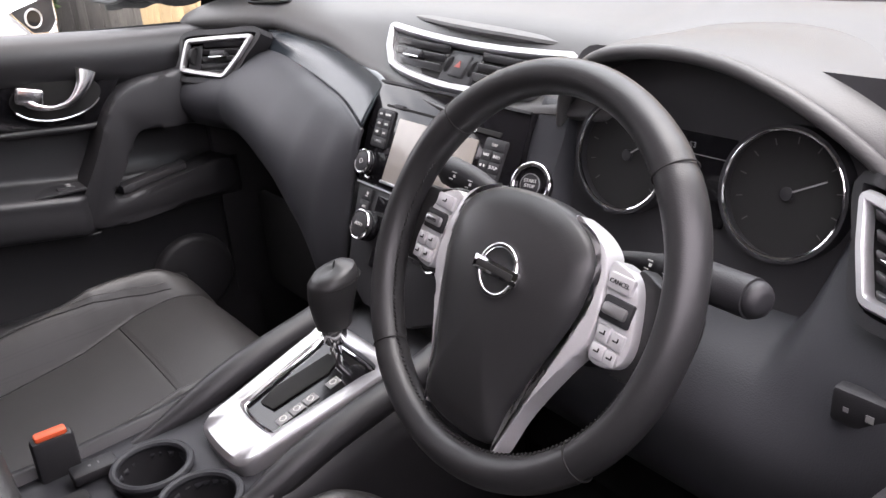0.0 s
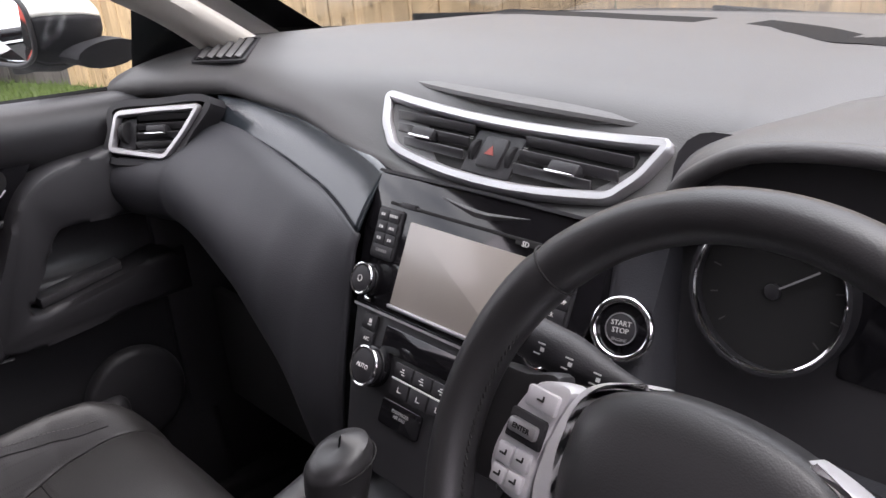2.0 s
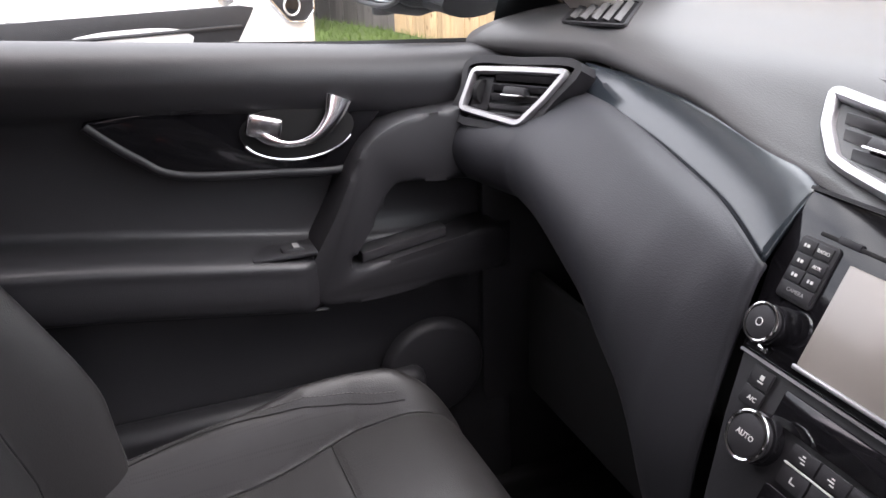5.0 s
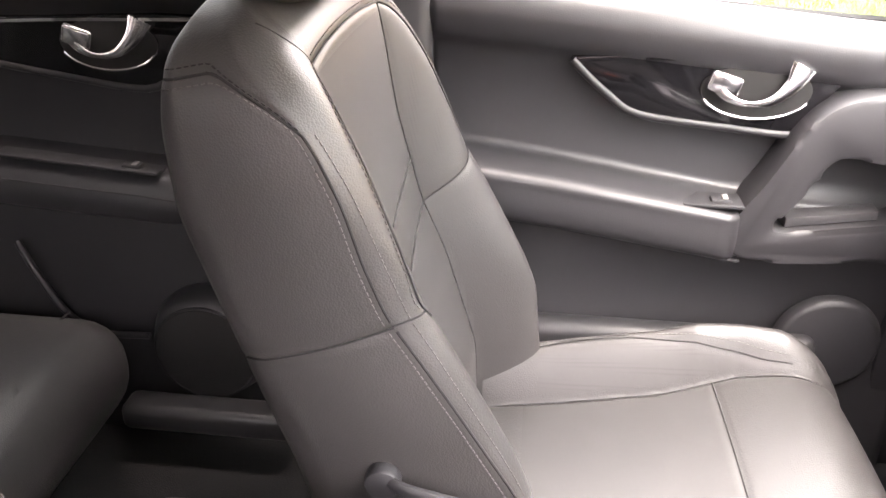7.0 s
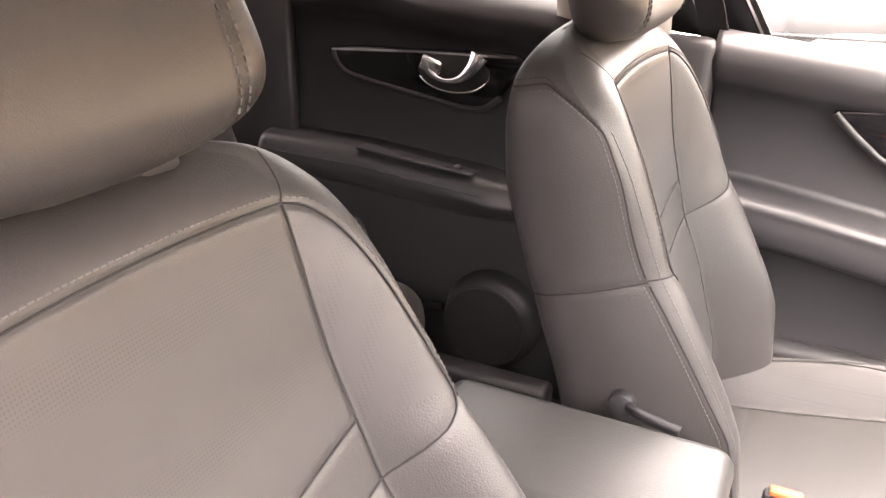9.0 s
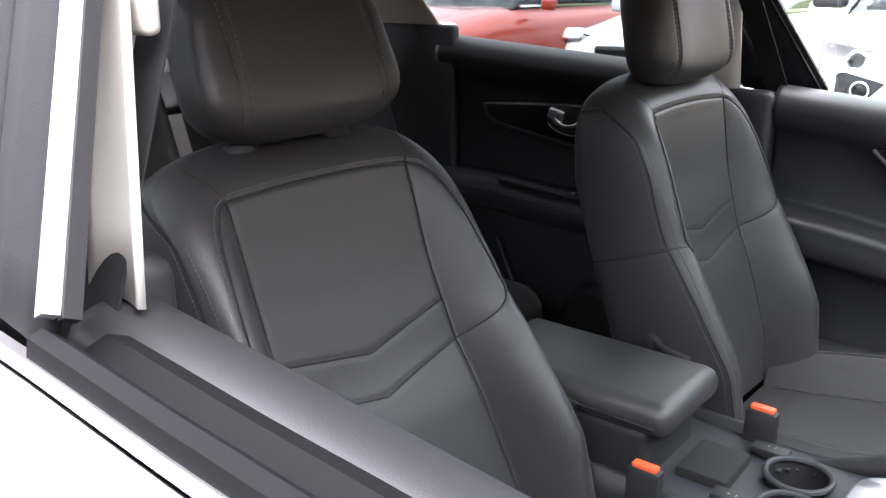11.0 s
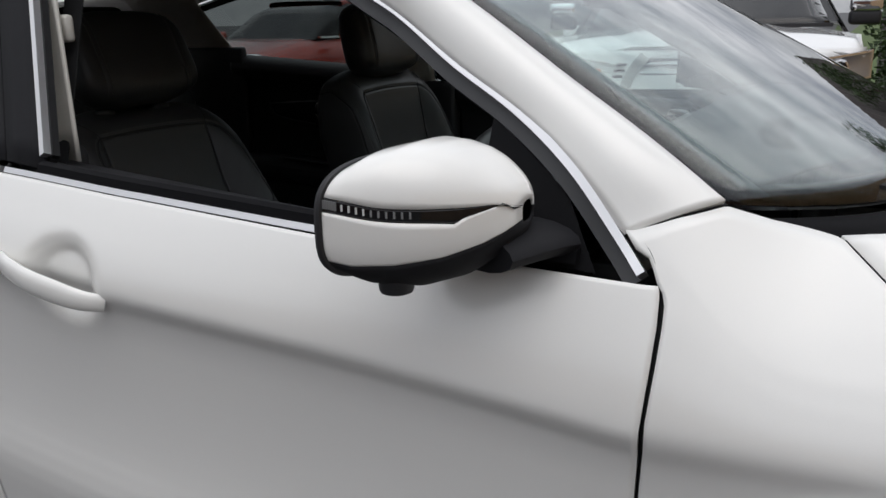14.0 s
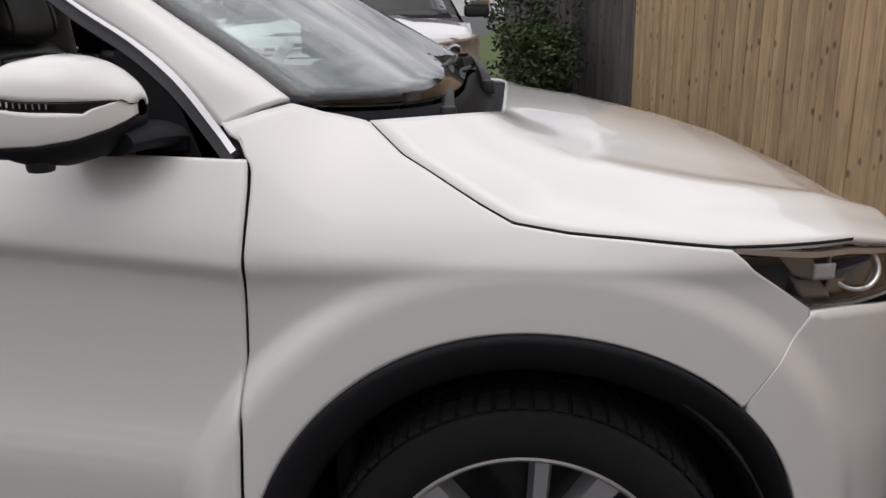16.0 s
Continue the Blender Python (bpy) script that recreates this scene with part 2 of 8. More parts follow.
M_WOODNEW = timber("new_fence_wood", (0.56, 0.39, 0.23), 0.14)
M_WOODOLD = timber("weathered_fence_wood", (0.135, 0.12, 0.115), 0.2)
M_ASPHALT = material("asphalt", (0.07, 0.07, 0.072), 0.9, noise_scale=220, noise_amount=0.5, big=0.2, big_scale=0.6, bump=0.7, bump_scale=180)
M_EARTH = material("grass_ground", (0.06, 0.09, 0.02), 1.0, noise_scale=30, noise_amount=0.4, big=0.3, big_scale=2)
M_GRASS = material("grass_blades", (0.10, 0.16, 0.03), 0.7, noise_scale=6, noise_amount=0.3)
M_LEAF = material("hedge_leaves", (0.035, 0.065, 0.015), 0.6, noise_scale=8, noise_amount=0.4)
M_BARK = material("bark", (0.08, 0.06, 0.045), 0.9, noise_scale=25, noise_amount=0.3, bump=0.5, bump_scale=60)
M_BRICK = material("brown_cladding", (0.16, 0.075, 0.05), 0.85, noise_scale=20, noise_amount=0.2)
M_ROOF = material("grey_roof_sheet", (0.11, 0.11, 0.12), 0.6, noise_scale=12, noise_amount=0.2)
M_AMBER = material("amber_reflector", (0.65, 0.16, 0.02), 0.25, noise_scale=60, noise_amount=0.1)
M_LINE = material("white_line_paint", (0.6, 0.6, 0.58), 0.8, noise_scale=60, noise_amount=0.25)


def perforate(m, scale=330.0, sy=0.1, sz=1.0):
    """Rows of tiny dark holes in the leather inserts."""
    nt = m.node_tree
    b = nt.nodes["Principled BSDF"]
    tc = nt.nodes.new("ShaderNodeTexCoord")
    mp = nt.nodes.new("ShaderNodeMapping")
    mp.inputs["Scale"].default_value = (scale, scale * sy, scale * sz)
    v = nt.nodes.new("ShaderNodeTexVoronoi")
    v.inputs["Scale"].default_value = 1.0
    v.inputs["Randomness"].default_value = 0.0
    r = nt.nodes.new("ShaderNodeMapRange")
    r.inputs["From Min"].default_value, r.inputs["From Max"].default_value = 0.16, 0.32
    r.inputs["To Min"].default_value = 0.6
    s = nt.nodes.new("ShaderNodeVectorMath")
    s.operation = "SCALE"
    old = b.inputs["Base Color"].links[0].from_socket
    nt.links.new(tc.outputs["Object"], mp.inputs[0])
    nt.links.new(mp.outputs[0], v.inputs["Vector"])
    nt.links.new(v.outputs["Distance"], r.inputs["Value"])
    nt.links.new(old, s.inputs[0])
    nt.links.new(r.outputs[0], s.inputs["Scale"])
    nt.links.new(s.outputs[0], b.inputs["Base Color"])
    return m


M_PERF = perforate(material("perforated_leather", (0.034, 0.033, 0.033), 0.5, noise_scale=25, noise_amount=0.10, big=0.06, big_scale=4))
M_PERFC = perforate(material("perforated_cushion_leather", (0.034, 0.033, 0.033), 0.5, noise_scale=25, noise_amount=0.10, big=0.06, big_scale=4), 330.0, 1.0, 0.1)
M_SPOKE = material("silver_spoke_paint", (0.54, 0.54, 0.55), 0.38, 0.35, noise_scale=700, noise_amount=0.04, bump=0.04, bump_scale=1800)


# ---- mesh helpers ----
def mesh_of(name, verts, faces, mat, smooth=True, fix=True):
    me = bpy.data.meshes.new(name)
    me.from_pydata([tuple(v) for v in verts], [], faces)
    if fix:
        bm = bmesh.new()
        bm.from_mesh(me)
        bmesh.ops.remove_doubles(bm, verts=bm.verts, dist=1e-6)
        bmesh.ops.recalc_face_normals(bm, faces=bm.faces)
        bm.to_mesh(me)
        bm.free()
    for p in me.polygons:
        p.use_smooth = smooth
    me.materials.append(mat)
    return me


def obj(name, me, parent=None, label=""):
    ob = new(name, me)
    if parent is not None:
        ob.parent = parent
    if label:
        ob["label"] = label
    return ob


def part(name, bm, mat, parent=None, label="", smooth=True, m=None, angle=None):
    """Links a bmesh as one mesh object under a thing or a part."""
    if m is not None:
        bmesh.ops.transform(bm, matrix=m, verts=bm.verts)
    bmesh.ops.recalc_face_normals(bm, faces=bm.faces)
    me = bpy.data.meshes.new(name)
    bm.to_mesh(me)
    bm.free()
    for p in me.polygons:
        p.use_smooth = smooth
    if smooth:
        me.set_sharp_from_angle(angle=radians(angle or 38))
    me.materials.append(mat)
    return obj(name, me, parent, label)


def thing(name, label, category, loc=(0, 0, 0), group="", kind=""):
    e = new(name)
    e.location = loc
    e.empty_display_size = 0.05
    return tagged(e, label, category, group, kind)


def grid_faces(nu, nv, wrap_u=False, wrap_v=False):
    f = []
    for i in range(nu if wrap_u else nu - 1):
        for j in range(nv if wrap_v else nv - 1):
            a, b = i * nv + j, ((i + 1) % nu) * nv + j
            c, d = ((i + 1) % nu) * nv + (j + 1) % nv, i * nv + (j + 1) % nv
            f.append((a, b, c, d))
    return f


def sheet(name, fn, nu, nv, mat, parent=None, label="", thick=0.0, wrap_u=False, wrap_v=False, offset=-1.0, angle=40, flip=False):
    """A surface fn(u, v), u and v in 0..1, with an optional thickness."""
    us = [i / (nu if wrap_u else nu - 1) for i in range(nu)]
    vs = [j / (nv if wrap_v else nv - 1) for j in range(nv)]
    faces = grid_faces(nu, nv, wrap_u, wrap_v)
    if flip:
        faces = [f[::-1] for f in faces]
    me = mesh_of(name, [fn(u, v) for u in us for v in vs], faces, mat, fix=False)
    me.set_sharp_from_angle(angle=radians(angle))
    ob = obj(name, me, parent, label)
    if thick:
        s = ob.modifiers.new("thickness", "SOLIDIFY")
        s.thickness, s.offset = thick, offset
    return ob


def box(sx, sy, sz, bevel=0.0, seg=2, at=(0, 0, 0), bm=None):
    bm = bm or bmesh.new()
    made = bmesh.ops.create_cube(bm, size=1, matrix=Matrix.Translation(at) @ Matrix.Diagonal((sx, sy, sz, 1)))
    if bevel:
        es = list({e for v in made["verts"] for e in v.link_edges})
        bmesh.ops.bevel(bm, geom=es, offset=bevel, segments=seg, affect="EDGES", profile=0.5)
    return bm


def cyl(r, h, seg=32, r2=None, bevel=0.0, m=None):
    bm = bmesh.new()
    bmesh.ops.create_cone(bm, cap_ends=True, segments=seg, radius1=r, radius2=r if r2 is None else r2, depth=h)
    if bevel:
        es = [e for e in bm.edges if len(e.link_faces) == 2 and any(len(f.verts) > 4 for f in e.link_faces)]
        bmesh.ops.bevel(bm, geom=es, offset=bevel, segments=2, affect="EDGES", profile=0.5)
    if m is not None:
        bmesh.ops.transform(bm, matrix=m, verts=bm.verts)
    return bm


def ring(R, r, seg=64, rs=12, flat=1.0):
    bm = bmesh.new()
    rows = []
    for i in range(seg):
        a = 2 * math.pi * i / seg
        rows.append([bm.verts.new(((R + r * math.cos(b)) * math.cos(a), (R + r * math.cos(b)) * math.sin(a), r * flat * math.sin(b)))
                     for b in (2 * math.pi * j / rs for j in range(rs))])
    for i in range(seg):
        for j in range(rs):
            bm.faces.new((rows[i][j], rows[(i + 1) % seg][j], rows[(i + 1) % seg][(j + 1) % rs], rows[i][(j + 1) % rs]))
    return bm


def smooth_line(pts, n=8, closed=False):
    """Catmull-Rom points through pts."""
    P = [Vector(p) for p in pts]
    out = []
    k = len(P)
    for i in range(k if closed else k - 1):
        a = P[(i - 1) % k] if closed or i > 0 else P[0] * 2 - P[1]
        b, c = P[i], P[(i + 1) % k]
        d = P[(i + 2) % k] if closed or i + 2 < k else P[-1] * 2 - P[-2]
        for j in range(n):
            t = j / n
            out.append(0.5 * ((2 * b) + (c - a) * t + (2 * a - 5 * b + 4 * c - d) * t * t + (3 * b - a - 3 * c + d) * t ** 3))
    if not closed:
        out.append(P[-1])
    return out


def sweep(pts, profile, closed=False, up=(0, 0, 1), caps=True, scale=None):
    """A profile of (side, up) points swept along pts."""
    bm = bmesh.new()
    P = [Vector(p) for p in pts]
    n, rows = len(P), []
    for i, p in enumerate(P):
        t = (P[(i + 1) % n] - P[i - 1]) if closed or 0 < i < n - 1 else (P[1] - P[0] if i == 0 else P[-1] - P[-2])
        t.normalize()
        side = t.cross(Vector(up)).normalized()
        nor = side.cross(t).normalized()
        s = scale(i / (n - 1)) if scale else 1.0
        rows.append([bm.verts.new(p + side * a * s + nor * b * s) for a, b in profile])
    m = len(profile)
    for i in range(n if closed else n - 1):
        for j in range(m):
            bm.faces.new((rows[i][j], rows[(i + 1) % n][j], rows[(i + 1) % n][(j + 1) % m], rows[i][(j + 1) % m]))
    if caps and not closed:
        bm.faces.new(rows[0][::-1])
        bm.faces.new(rows[-1])
    return bm


def round_profile(r, n=10, sy=1.0):
    return [(r * math.cos(2 * math.pi * i / n), r * sy * math.sin(2 * math.pi * i / n)) for i in range(n)]


def rect_profile(a, b):
    return [(-a, -b), (a, -b), (a, b), (-a, b)]


def plate(pts, depth, bevel=0.0, seg=2):
    """A flat outline of (x, y) points, extruded from z = 0 to depth, its front edge rounded."""
    bm = bmesh.new()
    vs = [bm.verts.new((x, y, 0)) for x, y in pts]
    f = bm.faces.new(vs)
    f.normal_update()
    if f.normal.z < 0:
        f.normal_flip()
    ext = bmesh.ops.extrude_face_region(bm, geom=[f])
    top = [v for v in ext["geom"] if isinstance(v, bmesh.types.BMVert)]
    for v in top:
        v.co.z += depth
    if bevel:
        es = [e for e in bm.edges if e.verts[0] in top and e.verts[1] in top]
        bmesh.ops.bevel(bm, geom=es, offset=bevel, segments=seg, affect="EDGES", profile=0.5)
    return bm


def lerp(a, b, t):
    return a + (b - a) * t


def sstep(a, b, x):
    t = min(1.0, max(0.0, (x - a) / (b - a)))
    return t * t * (3 - 2 * t)


def interp(table, x):
    """Smooth value of x in rows of (x, value), x rising."""
    if x <= table[0][0]:
        return table[0][1]
    for (a, p), (b, q) in zip(table, table[1:]):
        if x <= b:
            t = (x - a) / (b - a)
            return p + (q - p) * t
    return table[-1][1]


def frame_of(origin, x_axis, y_axis):
    """A pose whose x and y axes lie as given; z is their normal."""
    x = Vector(x_axis).normalized()
    z = x.cross(Vector(y_axis)).normalized()
    y = z.cross(x)
    return Matrix.Translation(origin) @ Matrix((x, y, z)).transposed().to_4x4()


def text_mesh(name, body, size, mat, m, parent=None, label="", depth=0.0003, align="CENTER"):
    cu = bpy.data.curves.new(name, "FONT")
    cu.body, cu.size, cu.extrude, cu.align_x, cu.align_y = body, size, depth, align, "CENTER"
    cu.resolution_u = 2
    tmp = bpy.data.objects.new(name, cu)
    scene.collection.objects.link(tmp)
    me = bpy.data.meshes.new_from_object(tmp.evaluated_get(bpy.context.evaluated_depsgraph_get()))
    bpy.data.objects.remove(tmp)
    me.transform(m)
    me.materials.clear()
    me.materials.append(mat)
    return obj(name, me, parent, label)


def bars(name, rects, mat, m, parent=None, label="", depth=0.0004):
    """Plain bars (x, y, w, h) on a plane: writing that cannot be read."""
    bm = bmesh.new()
    for x, y, w, h in rects:
        box(w, h, depth, at=(x, y, depth / 2), bm=bm)
    return part(name, bm, mat, parent, label, smooth=False, m=m)

# ================= the white car, outside =================
AXLE_Z, WHEEL_R = 0.345, 0.338
BELT = [(-3.3, 1.240), (-2.6, 1.190), (-1.92, 1.147), (-1.66, 1.130), (-1.45, 1.113), (-1.2, 1.092), (-0.86, 1.069), (-0.446, 1.050), (0, 1.04)]
CREASE = [(-3.4, 1.13), (-2.6, 1.085), (-1.75, 1.038), (-1.42, 0.999), (-1.15, 0.969), (-0.80, 0.940), (-0.43, 0.902), (0.9, 0.89)]
FENDER_TOP = [(-0.463, 1.104), (-0.42, 1.118), (-0.378, 1.128), (-0.33, 1.112), (-0.259, 1.095), (-0.20, 1.050), (-0.16, 1.030), (-0.08, 0.987),
              (-0.03, 0.963), (0.05, 0.951), (0.14, 0.943), (0.285, 0.926), (0.5, 0.915), (0.65, 0.880), (0.75, 0.832), (0.82, 0.785), (0.86, 0.755)]
UNDER = [(-0.70, -0.06), (-0.45, -0.034), (-0.36, -0.020), (-0.30, -0.033), (-0.2, -0.035), (-0.08, -0.027), (-0.03, -0.0170), (-0.012, -0.0060), (0, 0)]


def plan_x(y):
    if y > 0:
        return 0.885 * math.sqrt(max(0.0, 1 - (y / 0.87) ** 2.2))
    if y < -2.6:
        return 0.885 - 0.10 * ((-2.6 - y) / 0.9) ** 2
    return 0.885


def under(d):
    """The flank's depth below the crease, eased more the lower it lies."""
    r = min(0.05, -d * 0.55)
    return (interp(UNDER, d - r) + 2 * interp(UNDER, d - r / 2) + 3 * interp(UNDER, d) + 2 * interp(UNDER, d + r / 2) + interp(UNDER, d + r)) / 9


def side_x(y, z):
    """The body's half width at a place along and a height."""
    base = plan_x(y)
    d = z - interp(CREASE, y)
    fade = 1 - sstep(-0.46, -0.2, y)
    x = base + 0.010 * fade + 0.026 * sstep(-0.55, -1.30, y)
    if d > 0:
        k = lerp(1.7, 0.97, sstep(-1.4, -0.6, y))
        k = lerp(k, 1.8, sstep(-0.45, -0.25, y))
        x -= k * d ** 1.5
    # upright face round each wheel, inside a soft crease
    reach = [math.hypot(y - yc, z - 0.352) for yc in (0.0, -2.646)]
    face = max(1 - sstep(0.530, 0.585, r) for r in reach)
    if d <= 0:
        x += under(d) * lerp(0.45, 1.0, fade) * (1 - face)
    x += 0.004 * face - 0.020 * max(0.0, 0.53 - min(reach))
    return x


def green_x(z, y=-1.4):
    """Half width of the side windows, leaning inwards."""
    return 0.838 - 0.50 * (z - 1.058) + 0.046 * sstep(-0.55, -1.30, y)


def panel(name, y_front, y_rear, z_low, z_top, sx, nu, nv, mat, parent, label="", dish=None, thick=0.010):
    """A body panel on the side surface; its ends follow y_front(z), y_rear(z), its edges z_low(y), z_top(y)."""
    def fn(u, v):
        z = lerp(0.45, 1.0, v)
        for _ in range(3):
            y = lerp(y_front(z), y_rear(z), u)
            z = lerp(z_low(y), z_top(y), v)
        x = side_x(y, z)
        if dish:
            x -= dish(y, z)
        return (sx * x, y, z)
    return sheet(name, fn, nu, nv, mat, parent, label, thick=thick, flip=sx < 0)


car = thing("car", "pearl white family hatchback with an open driver's window, standing on asphalt", "car")


def arch_low(yc, r):
    def f(y):
        d = r * r - (y - yc) ** 2
        return 0.352 + math.sqrt(d) if d > 0 else 0.30
    return f


shut_f = lambda z: interp([(0.3, -0.470), (0.49, -0.456), (0.636, -0.4465), (0.74, -0.4385), (0.84, -0.4315), (0.924, -0.4245), (0.97, -0.4215), (1.01, -0.4205), (1.04, -0.4225), (1.062, -0.430)], z)
WING_REAR = [(z, shut_f(z) + 0.0025) for z in (0.3, 0.49, 0.636, 0.74, 0.84, 0.924, 0.97, 1.01, 1.04)] + [(1.056, -0.434), (1.066, -0.446), (1.082, -0.459), (1.098, -0.471)]
shut_r = lambda z: interp([(0.3, -1.495), (0.5, -1.525), (0.65, -1.540), (0.8, -1.536), (0.9, -1.512), (0.97, -1.492), (1.02, -1.474), (1.07, -1.457), (1.13, -1.441)], z)


def handle_dish(y, z):
    r = math.hypot((y + 1.262) * 0.86, z - 0.975)
    return 0.022 * (1 - sstep(0.036, 0.072, r))


CHROME = [(0.836, -0.446, 1.058), (0.815, -0.478, 1.092), (0.787, -0.542, 1.160), (0.757, -0.62, 1.218), (0.73, -0.713, 1.271), (0.70, -0.80, 1.327),
          (0.69, -0.86, 1.361), (0.664, -1.0, 1.432), (0.650, -1.2, 1.478), (0.648, -1.4, 1.494), (0.650, -1.7, 1.492), (0.666, -2.1, 1.46), (0.72, -2.65, 1.35)]
SCREEN_EDGE = [(0.767, -0.378, 1.128), (0.757, -0.42, 1.155), (0.74, -0.49, 1.20), (0.722, -0.575, 1.253), (0.70, -0.67, 1.315), (0.68, -0.755, 1.367),
               (0.668, -0.81, 1.40), (0.625, -0.97, 1.49), (0.585, -1.17, 1.535), (0.57, -1.4, 1.55), (0.565, -1.75, 1.555), (0.565, -2.2, 1.54), (0.56, -2.9, 1.48)]


def W_at(y):
    """Height of the window line's top at a place along."""
    return interp([(p[1], p[2]) for p in reversed(CHROME)], y)


def build_side(sx):
    # front wing
    lo = arch_low(0.0, 0.453)

    def wing(u, v):
        z = 0.8
        for _ in range(3):
            y = lerp(interp(WING_REAR, z), 0.427, u)
            zt = interp(FENDER_TOP, y) if y < 0.285 else 0.926 - (y - 0.285) * 0.76
            zl = lo(y) if y < 0.325 else 0.672 + (y - 0.325) * 1.27
            z = lerp(zl, zt - 0.006, v)
        return (sx * side_x(y, z), y, z)
    sheet("front_wing", wing, 180, 44, M_PAINT, car, thick=0.010, flip=sx > 0)
    part("pillar_joint", sweep(smooth_line([(sx * 0.817, -0.472, 1.0965), (sx * (side_x(-0.427, 1.110) - 0.0005), -0.427, 1.1125), (sx * 0.763, -0.376, 1.1265)], 6), round_profile(0.0026, 8)), M_GROOVE, car, "thin joint below the pillar")
    door = panel("front_door", lambda z: shut_f(z) - 0.003, lambda z: shut_r(z) + 0.003, lambda y: 0.31, lambda y: interp(BELT, y) - 0.002, sx, 130, 150,
                 M_PAINT, car, "pearl white front door", handle_dish)
    rlo = arch_low(-2.646, 0.453)
    panel("rear_door", lambda z: shut_r(z) - 0.003, lambda z: interp([(0.3, -2.08), (0.7, -2.12), (0.9, -2.25), (1.2, -2.42)], z), lambda y: max(0.31, rlo(y)),
          lambda y: interp(BELT, y) - 0.002, sx, 100, 110, M_PAINT, car, "pearl white rear door")
    panel("rear_quarter", lambda z: interp([(0.3, -2.085), (0.7, -2.125), (0.9, -2.255), (1.2, -2.425)], z), lambda z: -3.42, lambda y: max(0.34, rlo(y)),
          lambda y: interp(BELT, y), sx, 90, 50, M_PAINT, car)
    # window line: bright strip, black frame, pillars
    pts = smooth_line([(sx * x, y, z) for x, y, z in CHROME], 6)
    part("window_trim", sweep(pts, rect_profile(0.005, 0.0095), up=(sx, 0, 0.5)), M_BRIGHT, car, "bright window surround strip")
    inner = smooth_line([(sx * (x - 0.010), y - 0.008, z - 0.016) for x, y, z in CHROME], 6)
    part("window_frame", sweep(inner, rect_profile(0.010, 0.011), up=(sx, 0, 0.5)), M_SATIN, car)
    # belt strip and rubber
    belt = [(sx * (side_x(y, interp(BELT, y)) - 0.004), y, interp(BELT, y) + 0.0055) for y in np.linspace(-0.60, -1.436, 18)]
    part("belt_strip", sweep(belt, rect_profile(0.0045, 0.0068), up=(sx, 0, 0.4)), M_BRIGHT, car, "bright belt strip")
    belt2 = [(sx * (side_x(y, interp(BELT, y)) - 0.004), y, interp(BELT, y) + 0.0055) for y in np.linspace(-1.446, -2.5, 18)]
    part("belt_strip", sweep(belt2, rect_profile(0.0045, 0.0068), up=(sx, 0, 0.4)), M_BRIGHT, car, "bright belt strip")
    seal = [(sx * (side_x(y, interp(BELT, y)) - 0.014), y, interp(BELT, y) + 0.018) for y in np.linspace(-0.52, -1.368, 18)]
    part("window_seal", sweep(seal, [(-0.012, -0.008), (0.010, -0.010), (0.008, 0.004), (0, 0.010), (-0.01, 0.006)], up=(0, 0, 1)), M_COWL, car)
    inseal = [(sx * (side_x(y, interp(BELT, y)) - 0.056), y, interp(BELT, y) + 0.002) for y in np.linspace(-0.52, -1.368, 18)]
    part("window_seal", sweep(inseal, [(-0.022, -0.03), (0.018, -0.03), (0.018, 0.0), (0, 0.008), (-0.02, 0.0)], up=(0, 0, 1)), M_COWL, car)
    for y0, y1, off in ((-1.360, -1.4485, 0.0), (-1.4535, -1.530, 0.0)):
        def pillar(u, v, y0=y0, y1=y1):
            y = lerp(y0, y1, u)
            z = lerp(interp(BELT, y) + 0.017, W_at(y - 0.185 * v) - 0.01, v)
            return (sx * (green_x(z) - 0.004), y - 0.185 * v, z)
        sheet("door_pillar_cover", pillar, 4, 10, M_CLAD, car, "satin black pillar cover", thick=0.012, flip=sx > 0)
    chan = [(sx * (green_x(z) - 0.002), -1.362 - 0.185 * (z - 1.14) / 0.35, z) for z in np.linspace(1.142, 1.47, 8)]
    part("window_channel", sweep(chan, rect_profile(0.006, 0.006), up=(sx, 0, 0)), M_BRIGHT, car, "bright window channel")
    chan2 = [(sx * (green_x(z) - 0.014), -1.356 - 0.185 * (z - 1.14) / 0.35, z) for z in np.linspace(1.138, 1.47, 8)]
    part("window_channel", sweep(chan2, rect_profile(0.005, 0.006), up=(sx, 0, 0)), M_RUBBER, car)

    def rear_glass(u, v):
        y = lerp(-1.530, -2.45, u)
        z = lerp(interp(BELT, y) + 0.014, W_at(y) - 0.012, v)
        return (sx * (green_x(z) - 0.012), y - 0.185 * v * (1 - u), z)
    g = sheet("rear_door_glass", rear_glass, 12, 10, M_TINT, car, "dark tinted rear door glass", thick=0.004, flip=sx > 0)
    g.visible_shadow = False
    part("rear_glass_seal", sweep([(sx * (side_x(y, interp(BELT, y)) - 0.012), y, interp(BELT, y) + 0.022) for y in np.linspace(-1.535, -2.45, 12)],
                                  rect_profile(0.010, 0.007), up=(0, 0, 1)), M_RUBBER, car)

    def quarter_top(u, v):
        y = lerp(-2.45, -3.40, u)
        z = lerp(interp(BELT, y), 1.50 - 0.10 * u, v)
        return (sx * (min(side_x(y, interp(BELT, y)), green_x(z) + 0.01 - 0.1 * u * v)), y, z)
    sheet("rear_pillar", quarter_top, 12, 10, M_PAINT, car, thick=0.010, flip=sx > 0)
    # A pillar and cant rail between window line and screen edge
    a, b = smooth_line(CHROME, 5), smooth_line(SCREEN_EDGE, 5)

